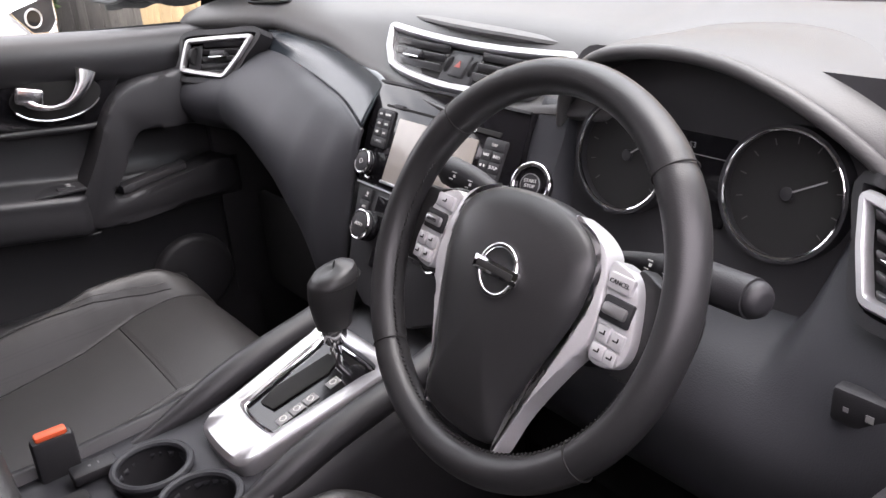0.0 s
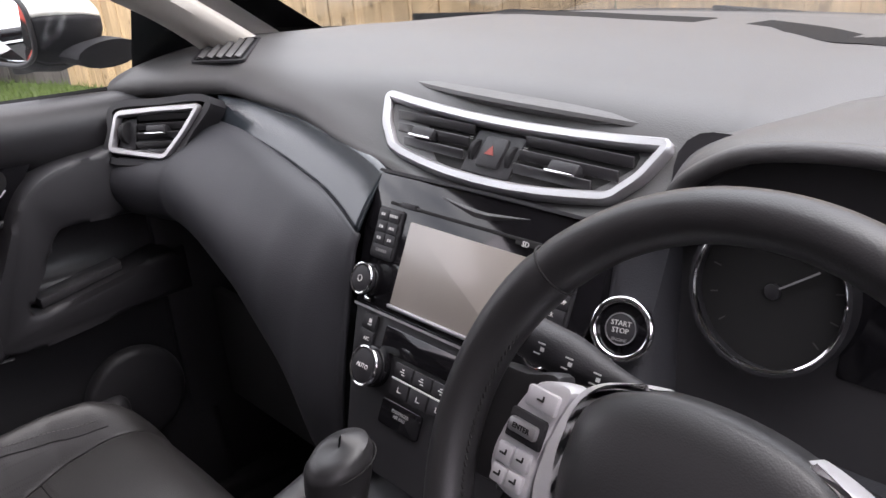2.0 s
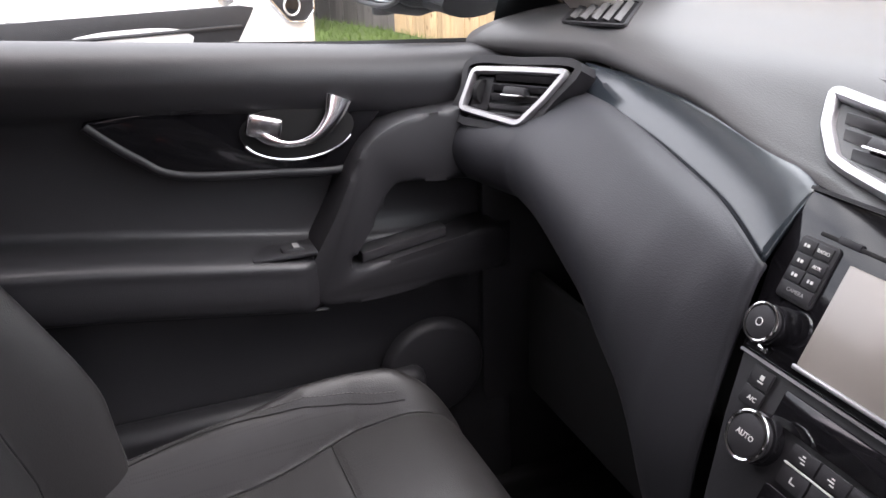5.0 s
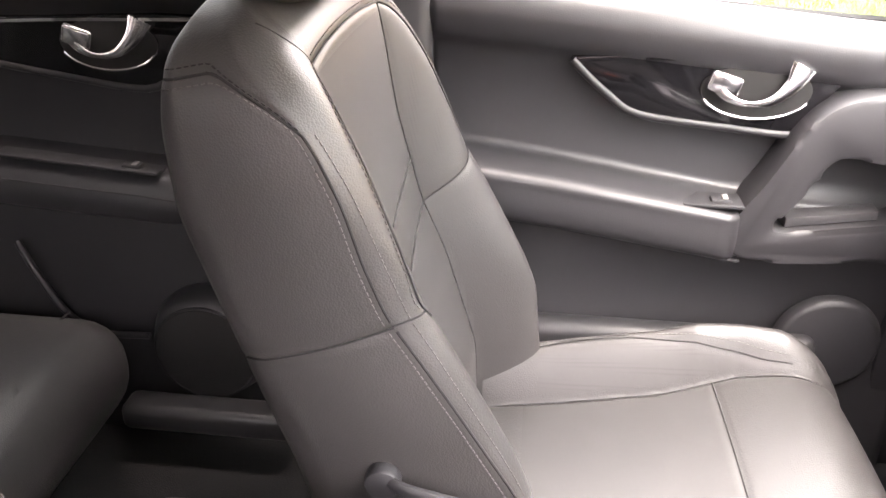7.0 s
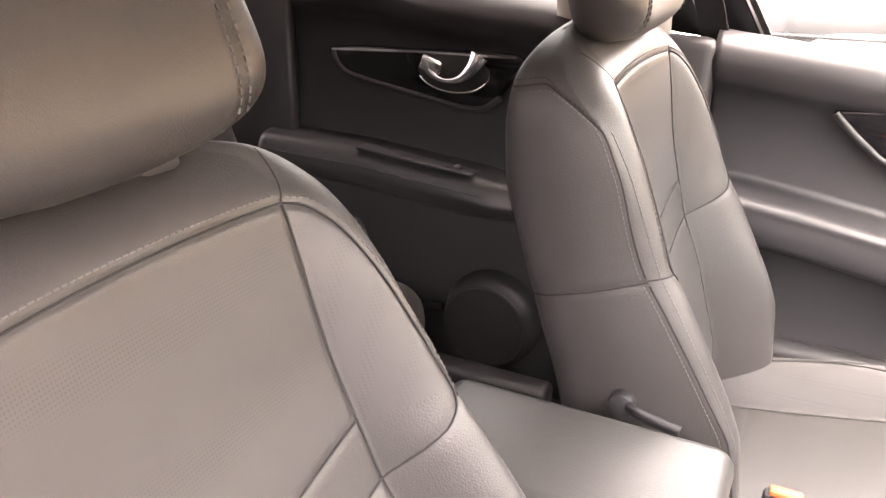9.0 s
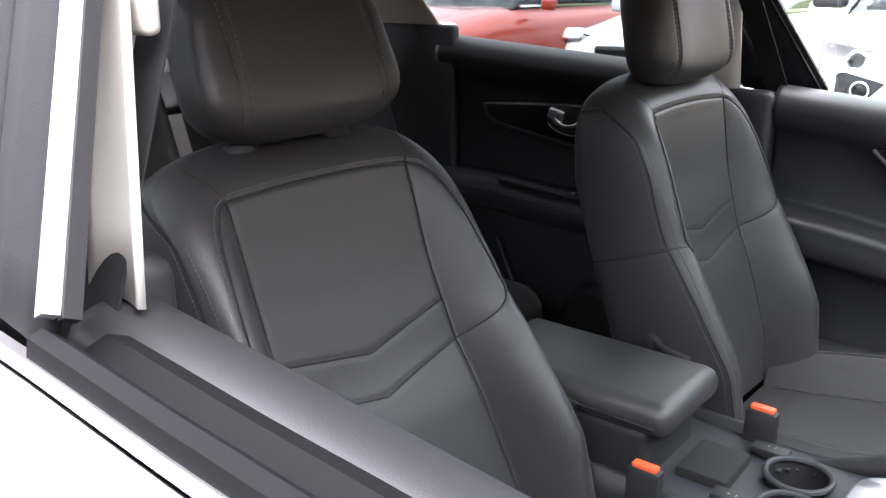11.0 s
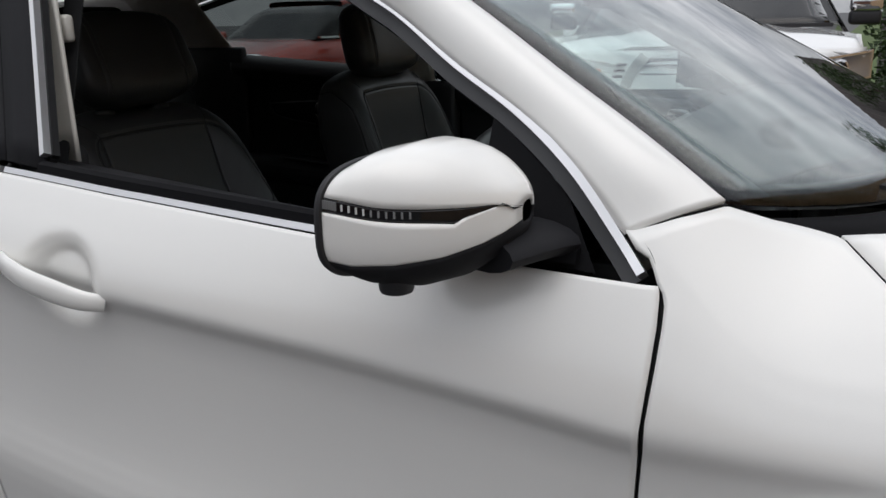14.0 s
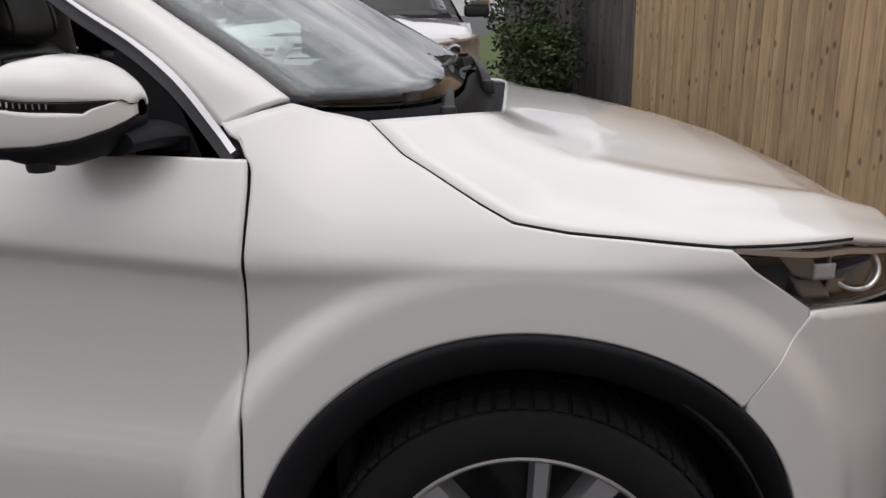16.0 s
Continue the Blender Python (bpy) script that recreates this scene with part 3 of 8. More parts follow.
    def rail(u, v):
        i = u * (len(a) - 1)
        k = min(int(i), len(a) - 2)
        j = i + 5.0 * (1 - u) ** 6
        h = min(int(j), len(a) - 2)
        p, q = a[h].lerp(a[h + 1], j - h), b[k].lerp(b[k + 1], i - k)
        r = p.lerp(q, lerp(0.05, 1.0, v))
        bulge = 0.016 * math.sin(math.pi * v) * lerp(0.45, 1.0, sstep(0.0, 0.12, u))
        return (sx * (r.x + bulge * 0.7), r.y + bulge * 0.2, r.z + bulge * 0.5)
    sheet("screen_pillar", rail, 61, 10, M_PAINT, car, "white windscreen pillar", thick=0.010, flip=sx < 0)
    # mirror foot panel
    sail = [(-0.500, 1.053), (-0.545, 1.130), (-0.60, 1.175), (-0.655, 1.213), (-0.655, 1.075), (-0.65, 1.062)]
    bm = bmesh.new()
    vs = [bm.verts.new((sx * (green_x(z, y) - 0.010), y, z)) for y, z in sail]
    bm.faces.new(vs)
    bmesh.ops.solidify(bm, geom=bm.faces[:], thickness=0.012)
    part("mirror_foot", bm, M_CLAD, car)
    # door mirror; the passenger's sits a little higher and further out
    before = set(bpy.data.objects)
    build_mirror(sx)
    if sx < 0:
        for ob in set(bpy.data.objects) - before:
            ob.data.transform(Matrix.Translation((-0.035, -0.09, 0.052)))
    # black cladding along the foot of the doors
    for y0, y1 in ((-0.50, -1.500), (-1.535, -2.10)):
        def clad(u, v, y0=y0, y1=y1):
            y = lerp(y0, y1, u)
            z = lerp(max(0.31, rlo(y)), max(0.315, rlo(y) + 0.005, 0.53 + 0.14 * (-1.63 - y)), v)
            return (sx * (side_x(y, z) + 0.007), y, z)
        sheet("door_cladding", clad, 30, 8, M_CLAD, car, "matt black cladding along the foot of the doors", thick=0.012, flip=sx < 0)
    # sill cladding
    sill = [(-2.18, 0), (-0.43, 0)]
    part("sill_cladding", sweep([(sx * 0.855, y, 0.25) for y in np.linspace(-2.2, -0.40, 12)], [(-0.05, -0.09), (0.02, -0.09), (0.030, 0.0), (0.012, 0.058), (-0.05, 0.058)],
                                up=(0, 0, 1)), M_BLACKP, car)
    for yc in (0.0, -2.646):
        wheel_arch(sx, yc)
        wheel(sx, yc)
    # inner shell keeps the panel gaps dark
    def shell(u, v):
        y, z = lerp(-0.40, -2.0, u), lerp(0.34, 1.02, v)
        return (sx * (side_x(y, z) - 0.045), y, z)
    sheet("inner_shell", shell, 20, 8, M_DARK, car, thick=0.006)
    def shell2(u, v):
        y = lerp(-0.60, 0.40, u)
        z = lerp(0.80, min(1.04, interp(FENDER_TOP, y) - 0.03), v)
        return (sx * (side_x(y, z) - 0.035), y, z)
    sheet("inner_shell", shell2, 20, 8, M_DARK, car, thick=0.006)
    # dark seals in the shut lines
    seam = [(sx * (side_x(y, interp(FENDER_TOP, y)) - 0.003), y, interp(FENDER_TOP, y) - 0.002) for y in np.linspace(-0.255, 0.50, 70)]
    part("bonnet_seal", sweep(seam, round_profile(0.0034, 8), up=(0, 0, 1)), M_DARK, car)
    seam = [(sx * (side_x(shut_f(z), z) - 0.0025), shut_f(z), z) for z in np.linspace(0.32, 1.060, 50)]
    part("door_seal", sweep(seam, round_profile(0.0032, 8), up=(sx, 0, 0)), M_DARK, car)
    seam = [(sx * (side_x(shut_r(z), z) - 0.0035), shut_r(z), z) for z in np.linspace(0.32, 1.125, 50)]
    part("door_seal", sweep(seam, round_profile(0.0026, 8), up=(sx, 0, 0)), M_DARK, car)
    # outside handle: a tapered pull bar standing off a round dish, with a capped lock end
    bx = lambda y, z, d: sx * (side_x(y, z) + d)
    hp = smooth_line([(bx(-1.368, 0.997, 0.014), -1.368, 0.997), (bx(-1.336, 0.993, 0.026), -1.336, 0.993), (bx(-1.291, 0.984, 0.034), -1.291, 0.984), (bx(-1.241, 0.972, 0.034), -1.241, 0.972),
                      (bx(-1.201, 0.961, 0.028), -1.201, 0.961), (bx(-1.178, 0.954, 0.012), -1.178, 0.954)], 6)
    prof = [(0.0085 * math.cos(t), 0.0165 * math.sin(t)) for t in np.linspace(0, 2 * math.pi, 17)[:-1]]
    part("door_handle", sweep(hp, prof, up=(0, 0, 1), scale=lambda t: 1.08 - 0.30 * sstep(0.55, 1.0, t)), M_PAINT, car, "white pull handle")
    cap = smooth_line([(bx(-1.412, 1.005, -0.004), -1.412, 1.005), (bx(-1.403, 1.003, 0.012), -1.403, 1.003), (bx(-1.384, 1.000, 0.021), -1.384, 1.000), (bx(-1.369, 0.9975, 0.017), -1.369, 0.9975)], 5)
    part("door_handle_end", sweep(cap, prof, up=(0, 0, 1), scale=lambda t: 0.72 + 0.44 * sstep(0.0, 0.5, t)), M_PAINT, car, "white lock cap of the handle")
    part("key_lock", cyl(0.0062, 0.010, 18, bevel=0.001, m=Matrix.Translation((bx(-1.395, 1.001, 0.020), -1.395, 1.001)) @ pose(0, 0, 0, 0, 78 * sx, 0)), M_BLACKP, car)
    # headlamp
    headlamp(sx)


MIRROR_UP = [(0, 0.060), (0.12, 0.071), (0.3, 0.076), (0.45, 0.073), (0.6, 0.066), (0.72, 0.056), (0.85, 0.041), (0.95, 0.027), (1, 0.012)]
MIRROR_DOWN = [(0, 0.056), (0.15, 0.069), (0.4, 0.074), (0.65, 0.064), (0.85, 0.044), (0.95, 0.027), (1, 0.012)]


def mirror_section(sx, s, th, grow=0.0):
    a = (0.100 + grow) * max(0.02, 1 - (0.985 * s) ** 2.5) ** 0.55
    cx, y = lerp(0.950, 0.895, s), lerp(-0.692, -0.555, s)
    c, n = math.cos(th), math.sin(th)
    b = interp(MIRROR_UP if n > 0 else MIRROR_DOWN, s) + grow
    e = lerp(0.60, 0.72, min(1.0, 2.5 * s))
    return (sx * (cx + a * math.copysign(abs(c) ** e, c)), y - 0.018 * c * (1 - s), 1.134 + b * math.copysign(abs(n) ** e, n))


def mirror_turn(s, lift):
    """The angle round the mirror at which its skin stands that far above its middle."""
    return math.asin(min(0.98, lift / interp(MIRROR_UP, s)) ** (1 / 0.72))


def build_mirror(sx):
    rad = math.radians
    hi = lambda s: mirror_turn(s, interp([(0, 0.028), (0.3, 0.020), (0.6, 0.017), (0.9, 0.015), (1, 0.008)], s))
    lo = lambda s: mirror_turn(s, interp([(0, 0.015), (0.3, 0.009), (0.6, 0.005), (0.74, 0.002), (0.76, 0.006), (0.93, 0.0145), (1, 0.0075)], s))
    gap = rad(0.6)
    sheet("mirror_cap", lambda u, v: mirror_section(sx, u, lerp(hi(u) + gap, rad(172), v)), 34, 34, M_PAINT, car, "white mirror cap", thick=0.003, flip=sx < 0)
    sheet("mirror_cap_lower", lambda u, v: mirror_section(sx, u, lerp(rad(-23), lo(u) - gap, v)), 34, 14, M_PAINT, car, "white lower mirror cap", thick=0.003, flip=sx < 0)
    sheet("mirror_base", lambda u, v: mirror_section(sx, u, lerp(rad(-135), rad(-23.5), v)), 26, 18, M_CLAD, car, thick=0.003, flip=sx < 0)
    sheet("mirror_inner_side", lambda u, v: mirror_section(sx, u, lerp(rad(172.5), rad(224.5), v)), 26, 12, M_CLAD, car, thick=0.003, flip=sx < 0)
    lamp = sheet("indicator_lamp", lambda u, v: mirror_section(sx, u, lerp(lo(u), hi(u), v), -0.0012), 40, 8, M_GLOSS, car, "dark indicator strip in the mirror", thick=0.003, flip=sx < 0)
    for k in range(10):
        s = 0.13 + 0.042 * k
        part("indicator_segment", box(0.0012, 0.0018, 0.0065, at=Vector(mirror_section(sx, s, lerp(lo(s), hi(s), 0.5), 0.0))), M_MARKDIM if k > 3 else M_MARK, lamp)
    for k in range(9):
        s = 0.004 + 0.011 * k
        part("indicator_rib", box(0.0016, 0.0012, 0.0085, at=Vector(mirror_section(sx, s, lerp(lo(s), hi(s), 0.5), 0.0))), M_MARKDIM, lamp)
    rim = [mirror_section(sx, 0.0, 2 * math.pi * k / 48, 0.0) for k in range(48)]
    rim = [(x, y - 0.002, z) for x, y, z in rim]
    part("mirror_rim", sweep(rim, round_profile(0.0042, 8), closed=True, up=(0, 1, 0)), M_BLACKP, car)
    bm = bmesh.new()
    vs = [bm.verts.new(Vector(mirror_section(sx, 0.0, 2 * math.pi * k / 48, -0.006)) + Vector((0, 0.004, 0))) for k in range(48)]
    bm.faces.new(vs)
    part("mirror_glass", bm, M_MIRROR, car, "mirror glass", smooth=False)
    part("mirror_camera", cyl(0.018, 0.026, 24, 0.020, 0.004, Matrix.Translation((sx * 0.985, -0.665, 1.070))), M_BLACKP, car)
    arm = smooth_line([(sx * 0.91, -0.61, 1.088), (sx * 0.862, -0.588, 1.090), (sx * 0.815, -0.575, 1.085)], 5)
    part("mirror_arm", sweep(arm, [(0.060 * math.cos(t), 0.022 * math.sin(t)) for t in np.linspace(0, 2 * math.pi, 17)[:-1]], up=(0, 0, 1)), M_CLAD, car)


def wheel_arch(sx, yc):
    """Black lip round the wheel and the dark liner behind it."""
    def lip(u, v):
        t = lerp(math.radians(-8), math.radians(188), u)
        r = lerp(0.4525, 0.400, v)
        y, z = yc + r * math.cos(t), 0.352 + r * math.sin(t)
        rr = 0.4525
        x = side_x(yc + rr * math.cos(t), max(0.33, 0.352 + rr * math.sin(t))) + 0.004 - 0.030 * v ** 2
        return (sx * x, y, z)
    sheet("arch_lip", lip, 64, 8, M_CLAD, car, "black plastic wheel arch lip", thick=0.02, flip=sx > 0)

    def liner(u, v):
        t = lerp(math.radians(-20), math.radians(200), u)
        return (sx * lerp(0.862, 0.50, v), yc + 0.402 * math.cos(t), 0.352 + 0.402 * math.sin(t))
    sheet("wheel_liner", liner, 40, 4, M_DARK, car, thick=0.004)
    sheet("wheel_liner", lambda u, v: (sx * 0.50, yc + lerp(-0.42, 0.42, u), lerp(0.12, 0.76, v)), 4, 4, M_DARK, car, thick=0.004)


def wheel(sx, yc):
    w = obj("wheel", None, car)
    w.empty_display_size = 0.05
    m = Matrix.Translation((sx * 0.775, yc, WHEEL_R)) @ pose(0, 0, 0, 0, 90 * sx, 0)
    prof = [(0.252, -0.105), (0.262, -0.112), (0.30, -0.116), (0.325, -0.108), (0.336, -0.085), (0.338, -0.04), (0.338, 0.04), (0.336, 0.085), (0.325, 0.106), (0.30, 0.114), (0.262, 0.110), (0.252, 0.103)]
    bm = bmesh.new()
    n = 96
    rows = [[bm.verts.new((r * math.cos(2 * math.pi * i / n), r * math.sin(2 * math.pi * i / n), z)) for r, z in prof] for i in range(n)]
    for i in range(n):
        for j in range(len(prof) - 1):
            bm.faces.new((rows[i][j], rows[(i + 1) % n][j], rows[(i + 1) % n][j + 1], rows[i][j + 1]))
    part("tyre", bm, M_TYRE, w, "black tyre", m=m)
    tread = bmesh.new()
    for i in range(72):
        for zz in (-0.078, -0.027, 0.027, 0.078):
            a = 2 * math.pi * (i + (0.4 if zz > 0 else 0)) / 72
            mm = pose(0, 0, 0, 0, 0, math.degrees(a)) @ Matrix.Translation((0.338, 0, zz)) @ Matrix.Diagonal((0.007, 0.021, 0.042, 1))
            bmesh.ops.create_cube(tread, size=1, matrix=mm)
    part("tread", tread, M_TYRE, w, smooth=False, m=m)
    # rim: bright lip, dark barrel, five split spokes with machined faces
    lipp = [(0.236, 0.060), (0.243, 0.098), (0.250, 0.106), (0.256, 0.104), (0.256, 0.09), (0.246, 0.05), (0.240, -0.10), (0.232, -0.10)]
    bm = bmesh.new()
    rows = [[bm.verts.new((r * math.cos(2 * math.pi * i / n), r * math.sin(2 * math.pi * i / n), z)) for r, z in lipp] for i in range(n)]
    for i in range(n):
        for j in range(len(lipp)):
            bm.faces.new((rows[i][j], rows[(i + 1) % n][j], rows[(i + 1) % n][(j + 1) % len(lipp)], rows[i][(j + 1) % len(lipp)]))
    part("rim", bm, M_ALLOY, w, "machined alloy rim", m=m)
    part("barrel", cyl(0.236, 0.012, 48, m=Matrix.Translation((0, 0, -0.04))), M_ANTHR, w, m=m)
    for k in range(5):
        for da, wd in ((-13, 0.016), (13, 0.009)):
            a = math.radians(72 * k + 90 + da)
            r0, r1 = 0.045, 0.242
            tilt = math.radians(da * 0.35)
            bm = bmesh.new()
            pts = []
            c, s_ = math.cos(a), math.sin(a)
            p0 = Vector((r0 * math.cos(a - tilt * 2), r0 * math.sin(a - tilt * 2), 0.075))
            p1 = Vector((r1 * c, r1 * s_, 0.098))
            t = (p1 - p0).normalized()
            nrm = Vector((-t.y, t.x, 0)).normalized()
            w0, w1 = wd * 0.9, wd * 1.25
            q = [p0 - nrm * w0, p0 + nrm * w0, p1 + nrm * w1, p1 - nrm * w1]
            top = [bm.verts.new(v) for v in q]
            bot = [bm.verts.new(v + Vector((0, 0, -0.04)) + (nrm * (0.008 if i in (1, 2) else -0.008))) for i, v in enumerate(q)]
            bm.faces.new(top)
            for i in range(4):
                bm.faces.new((top[i], top[(i + 1) % 4], bot[(i + 1) % 4], bot[i]))
            part("spoke", bm, M_ALLOY, w, m=m, smooth=False)
    part("hub_cap", cyl(0.032, 0.02, 32, bevel=0.004, m=Matrix.Translation((0, 0, 0.082))), M_ANTHR, w, m=m)


def headlamp(sx):
    lamp = obj("headlamp", None, car, "clear-covered headlamp with dark inner housing")
    lamp.empty_display_size = 0.05
    bot = lambda y: interp([(0.285, 0.914), (0.43, 0.806), (0.52, 0.795), (0.64, 0.792)], y)
    top = lambda y: interp(FENDER_TOP, y) - 0.006

    def cover(u, v, inset=0.0):
        y = lerp(0.290, 0.64, u)
        z = lerp(bot(y) + 0.003, top(y), v)
        return (sx * (side_x(y, z) - 0.002 - inset), y - inset * 0.4, z)
    c = sheet("lamp_cover", cover, 30, 12, M_LENS, lamp, thick=0.003, flip=sx > 0)
    c.visible_shadow = False
    sheet("lamp_housing", lambda u, v: cover(u, v, 0.07 * math.sin(math.pi * min(1, max(0, u))) ** 0.5 * math.sin(math.pi * v) ** 0.5 + 0.004), 30, 12, M_GLOSS, lamp, flip=sx > 0)
    strip = [Vector(cover(u, 0.86, 0.008)) for u in np.linspace(0.03, 0.98, 24)]
    part("lamp_brow", sweep(strip, rect_profile(0.006, 0.0045), up=(0, 0, 1)), M_BRIGHT, lamp, "satin silver brow strip")
    # pale inner reflectors, white tab and dark bowl behind the cover
    def patch(name, u0, u1, v0, v1, inset, mat, slant=0.0):
        return sheet(name, lambda u, v: cover(lerp(u0, u1, u) - slant * lerp(v0, v1, v), lerp(v0, v1, v), inset - 0.004 * u), 8, 6, mat, lamp, thick=0.004)
    patch("reflector", 0.447, 0.615, 0.43, 0.79, 0.014, M_BEIGELAMP, 0.26)
    patch("reflector", 0.447, 0.600, 0.05, 0.39, 0.022, M_BEIGELAMP, 0.26)
    patch("reflector", 0.56, 0.66, 0.10, 0.34, 0.030, M_BEIGELAMP, -0.10)
    patch("reflector_tab", 0.44, 0.545, 0.43, 0.68, 0.006, M_MARK, 0.02)
    patch("lamp_frame", 0.10, 0.98, 0.00, 0.06, 0.010, M_BLACKP)
    p = Vector(cover(0.74, 0.42, 0.040))
    part("projector", cyl(0.040, 0.04, 32, bevel=0.010, m=Matrix.Translation(p) @ pose(0, 0, 0, 0, 60 * sx, 0)), M_GLOSS, lamp)
    part("projector_ring", ring(0.040, 0.004, 40, 8), M_ALLOY, lamp, m=Matrix.Translation(p) @ pose(0, 0, 0, 0, 60 * sx, 0) @ Matrix.Translation((0, 0, 0.022)))


# bonnet
def bonnet(u, v):
    """u from the screen to the nose, v from one edge to the other."""
    half = abs(2 * v - 1)
    sgn = 1 if v > 0.5 else -1
    ye = lerp(-0.259, 0.862, u)
    if u > 0.6:
        ye = lerp(lerp(-0.259, 0.862, 0.6), 0.862, 1 - (1 - (u - 0.6) / 0.4) ** 1.6)
    ze = interp(FENDER_TOP, ye) + 0.001
    xe = side_x(ye, ze) if ye < 0.845 else side_x(0.845, ze) * math.sqrt(max(0, (0.862 - ye) / 0.017))
    w = 1 - half
    k = lerp(8.0, 1.0, sstep(0.0, 0.55, u) ** 0.5)
    yc = lerp(-0.055, 0.862, u)
    y = lerp(ye, yc, 1 - (1 - w) ** k)
    zc = interp([(-0.06, 1.112), (0.13, 1.090), (0.36, 1.036), (0.5, 0.992), (0.643, 0.928), (0.757, 0.843), (0.83, 0.768), (0.862, 0.735)], y)
    f = 1 - (1 - w) ** 2.6
    z = lerp(ze, max(zc, ze), f)
    z += 0.010 * max(0.0, 1 - abs(w - 0.24) / 0.10) * sstep(0.1, 0.3, u) * (1 - sstep(0.72, 0.95, u))
    x = sgn * xe * half
    return (x, y, z - 0.038 * sstep(0.0, 0.42, xe - x))


sheet("bonnet", bonnet, 110, 81, M_PAINT, car, "pearl white bonnet", thick=0.012, flip=True)
for sx_ in (1, -1):
    build_side(sx_)


# bumper skin, from the arch round the nose
def nose(u, v):
    t = 2 * u - 1
    sgn = 1 if t > 0 else -1
    y = lerp(0.330, 0.866, 1 - abs(t) ** 1.6)
    zt = min(0.670 + (y - 0.325) * 1.27, lerp(0.806, 0.75, sstep(0.43, 0.8, y)))
    zl = max(0.24, 0.352 + math.sqrt(max(0.0, 0.453 ** 2 - y * y))) if y < 0.453 else 0.24
    z = lerp(min(zl, zt - 0.002), zt, v)
    x = side_x(y, z) if y < 0.80 else side_x(0.80, z) * math.sqrt(max(0.0, (0.866 - y) / 0.066))
    return (sgn * x, y, z)


sheet("front_bumper", nose, 181, 30, M_PAINT, car, "pearl white front bumper", thick=0.010)
for y, z in ((0.43, 0.51), (0.66, 0.48)):
    ps = Matrix.Translation((side_x(y, z) - 0.001, y, z)) @ pose(0, 0, 0, 0, 90, math.degrees(math.atan2(side_x(y - 0.02, z) - side_x(y + 0.02, z), 0.04)))
    part("parking_sensor", cyl(0.0115, 0.008, 24, bevel=0.002, m=ps), M_PAINT, car, "small round parking sensor")
    part("sensor_ring", ring(0.0128, 0.0012, 28, 6), M_RUBBER, car, m=ps @ Matrix.Translation((0, 0, 0.0025)))
part("grille", box(0.70, 0.03, 0.14, 0.02, at=(0, 0.845, 0.70)), M_GLOSS, car)
part("plate_backing", box(0.52, 0.012, 0.11, 0.004, at=(0, 0.886, 0.48)), M_MARK, car)


# windscreen, cowl, wipers
def screen_base(u):
    a = abs(u)
    c = (1 - a * a) ** 2
    return Vector((0.765 * u, -0.378 + 0.285 * (1 - a ** 3.8) - 0.05 * c, 1.128 - 0.026 * (1 - a ** 5) + 0.026 * c))


def screen(u, v):
    t = 2 * u - 1
    a = abs(t)
    b = screen_base(t)
    top = Vector((0.625 * t, -0.97 + 0.085 * (1 - a * a), 1.49 + 0.035 * (1 - a * a)))
    p = b.lerp(top, v)
    p.z += 0.012 * math.sin(math.pi * v)
    return tuple(p)


ws = sheet("windscreen", screen, 33, 16, M_WSCREEN, car, "clear windscreen reflecting the sky", thick=0.004, flip=True)
ws.visible_shadow = False


def band(u, v):
    p = Vector(screen(u, lerp(0.0, 0.06, v)))
    return (p.x * 0.998, p.y - 0.004, p.z - 0.006)


sheet("screen_band", band, 33, 3, M_DARK, car, "black ceramic edge of the windscreen")
for s_ in (0, 1):
    sheet("screen_band", lambda u, v, s_=s_: (lambda p: (p.x, p.y - 0.004, p.z - 0.006))(Vector(screen(abs(s_ - lerp(0.0, 0.035, u)), v))), 3, 16, M_GLOSS, car)
sheet("cowl_panel", lambda u, v: tuple(Vector(bonnet(0.0, u)).lerp(screen_base(2 * u - 1), v) + Vector((0, 0, -0.016 - 0.030 * math.sin(math.pi * v)))), 61, 8, M_COWL, car,
      "black plastic cowl below the windscreen", thick=0.006)
for arm, blade in (([(0.520, -0.150, 1.080), (0.46, -0.156, 1.106), (0.34, -0.162, 1.120), (0.16, -0.172, 1.142)], [(0.585, -0.222, 1.118), (0.42, -0.188, 1.122), (0.20, -0.176, 1.138), (-0.06, -0.180, 1.152)]),
                   ([(-0.10, -0.098, 1.080), (-0.15, -0.110, 1.110), (-0.28, -0.130, 1.126), (-0.44, -0.150, 1.134)], [(-0.02, -0.160, 1.146), (-0.20, -0.152, 1.142), (-0.42, -0.164, 1.136), (-0.62, -0.215, 1.136)])):
    w = obj("wiper", None, car, "black windscreen wiper lying on the cowl")
    w.empty_display_size = 0.05
    part("wiper_arm", sweep(smooth_line(arm, 6), [(-0.012, -0.006), (0.012, -0.006), (0.010, 0.005), (0.004, 0.009), (-0.004, 0.009), (-0.010, 0.005)], up=(0, 0, 1), scale=lambda t: 1.25 - 0.55 * t), M_BLACKP, w)
    part("wiper_blade", sweep(smooth_line(blade, 6), [(-0.007, -0.012), (0.007, -0.012), (0.004, 0.008), (-0.004, 0.008)], up=(0, 0, 1)), M_RUBBER, w)
    part("wiper_pivot", cyl(0.020, 0.034, 24, 0.015, 0.004, Matrix.Translation((arm[0][0] + 0.006, arm[0][1], arm[0][2]))), M_BLACKP, w)


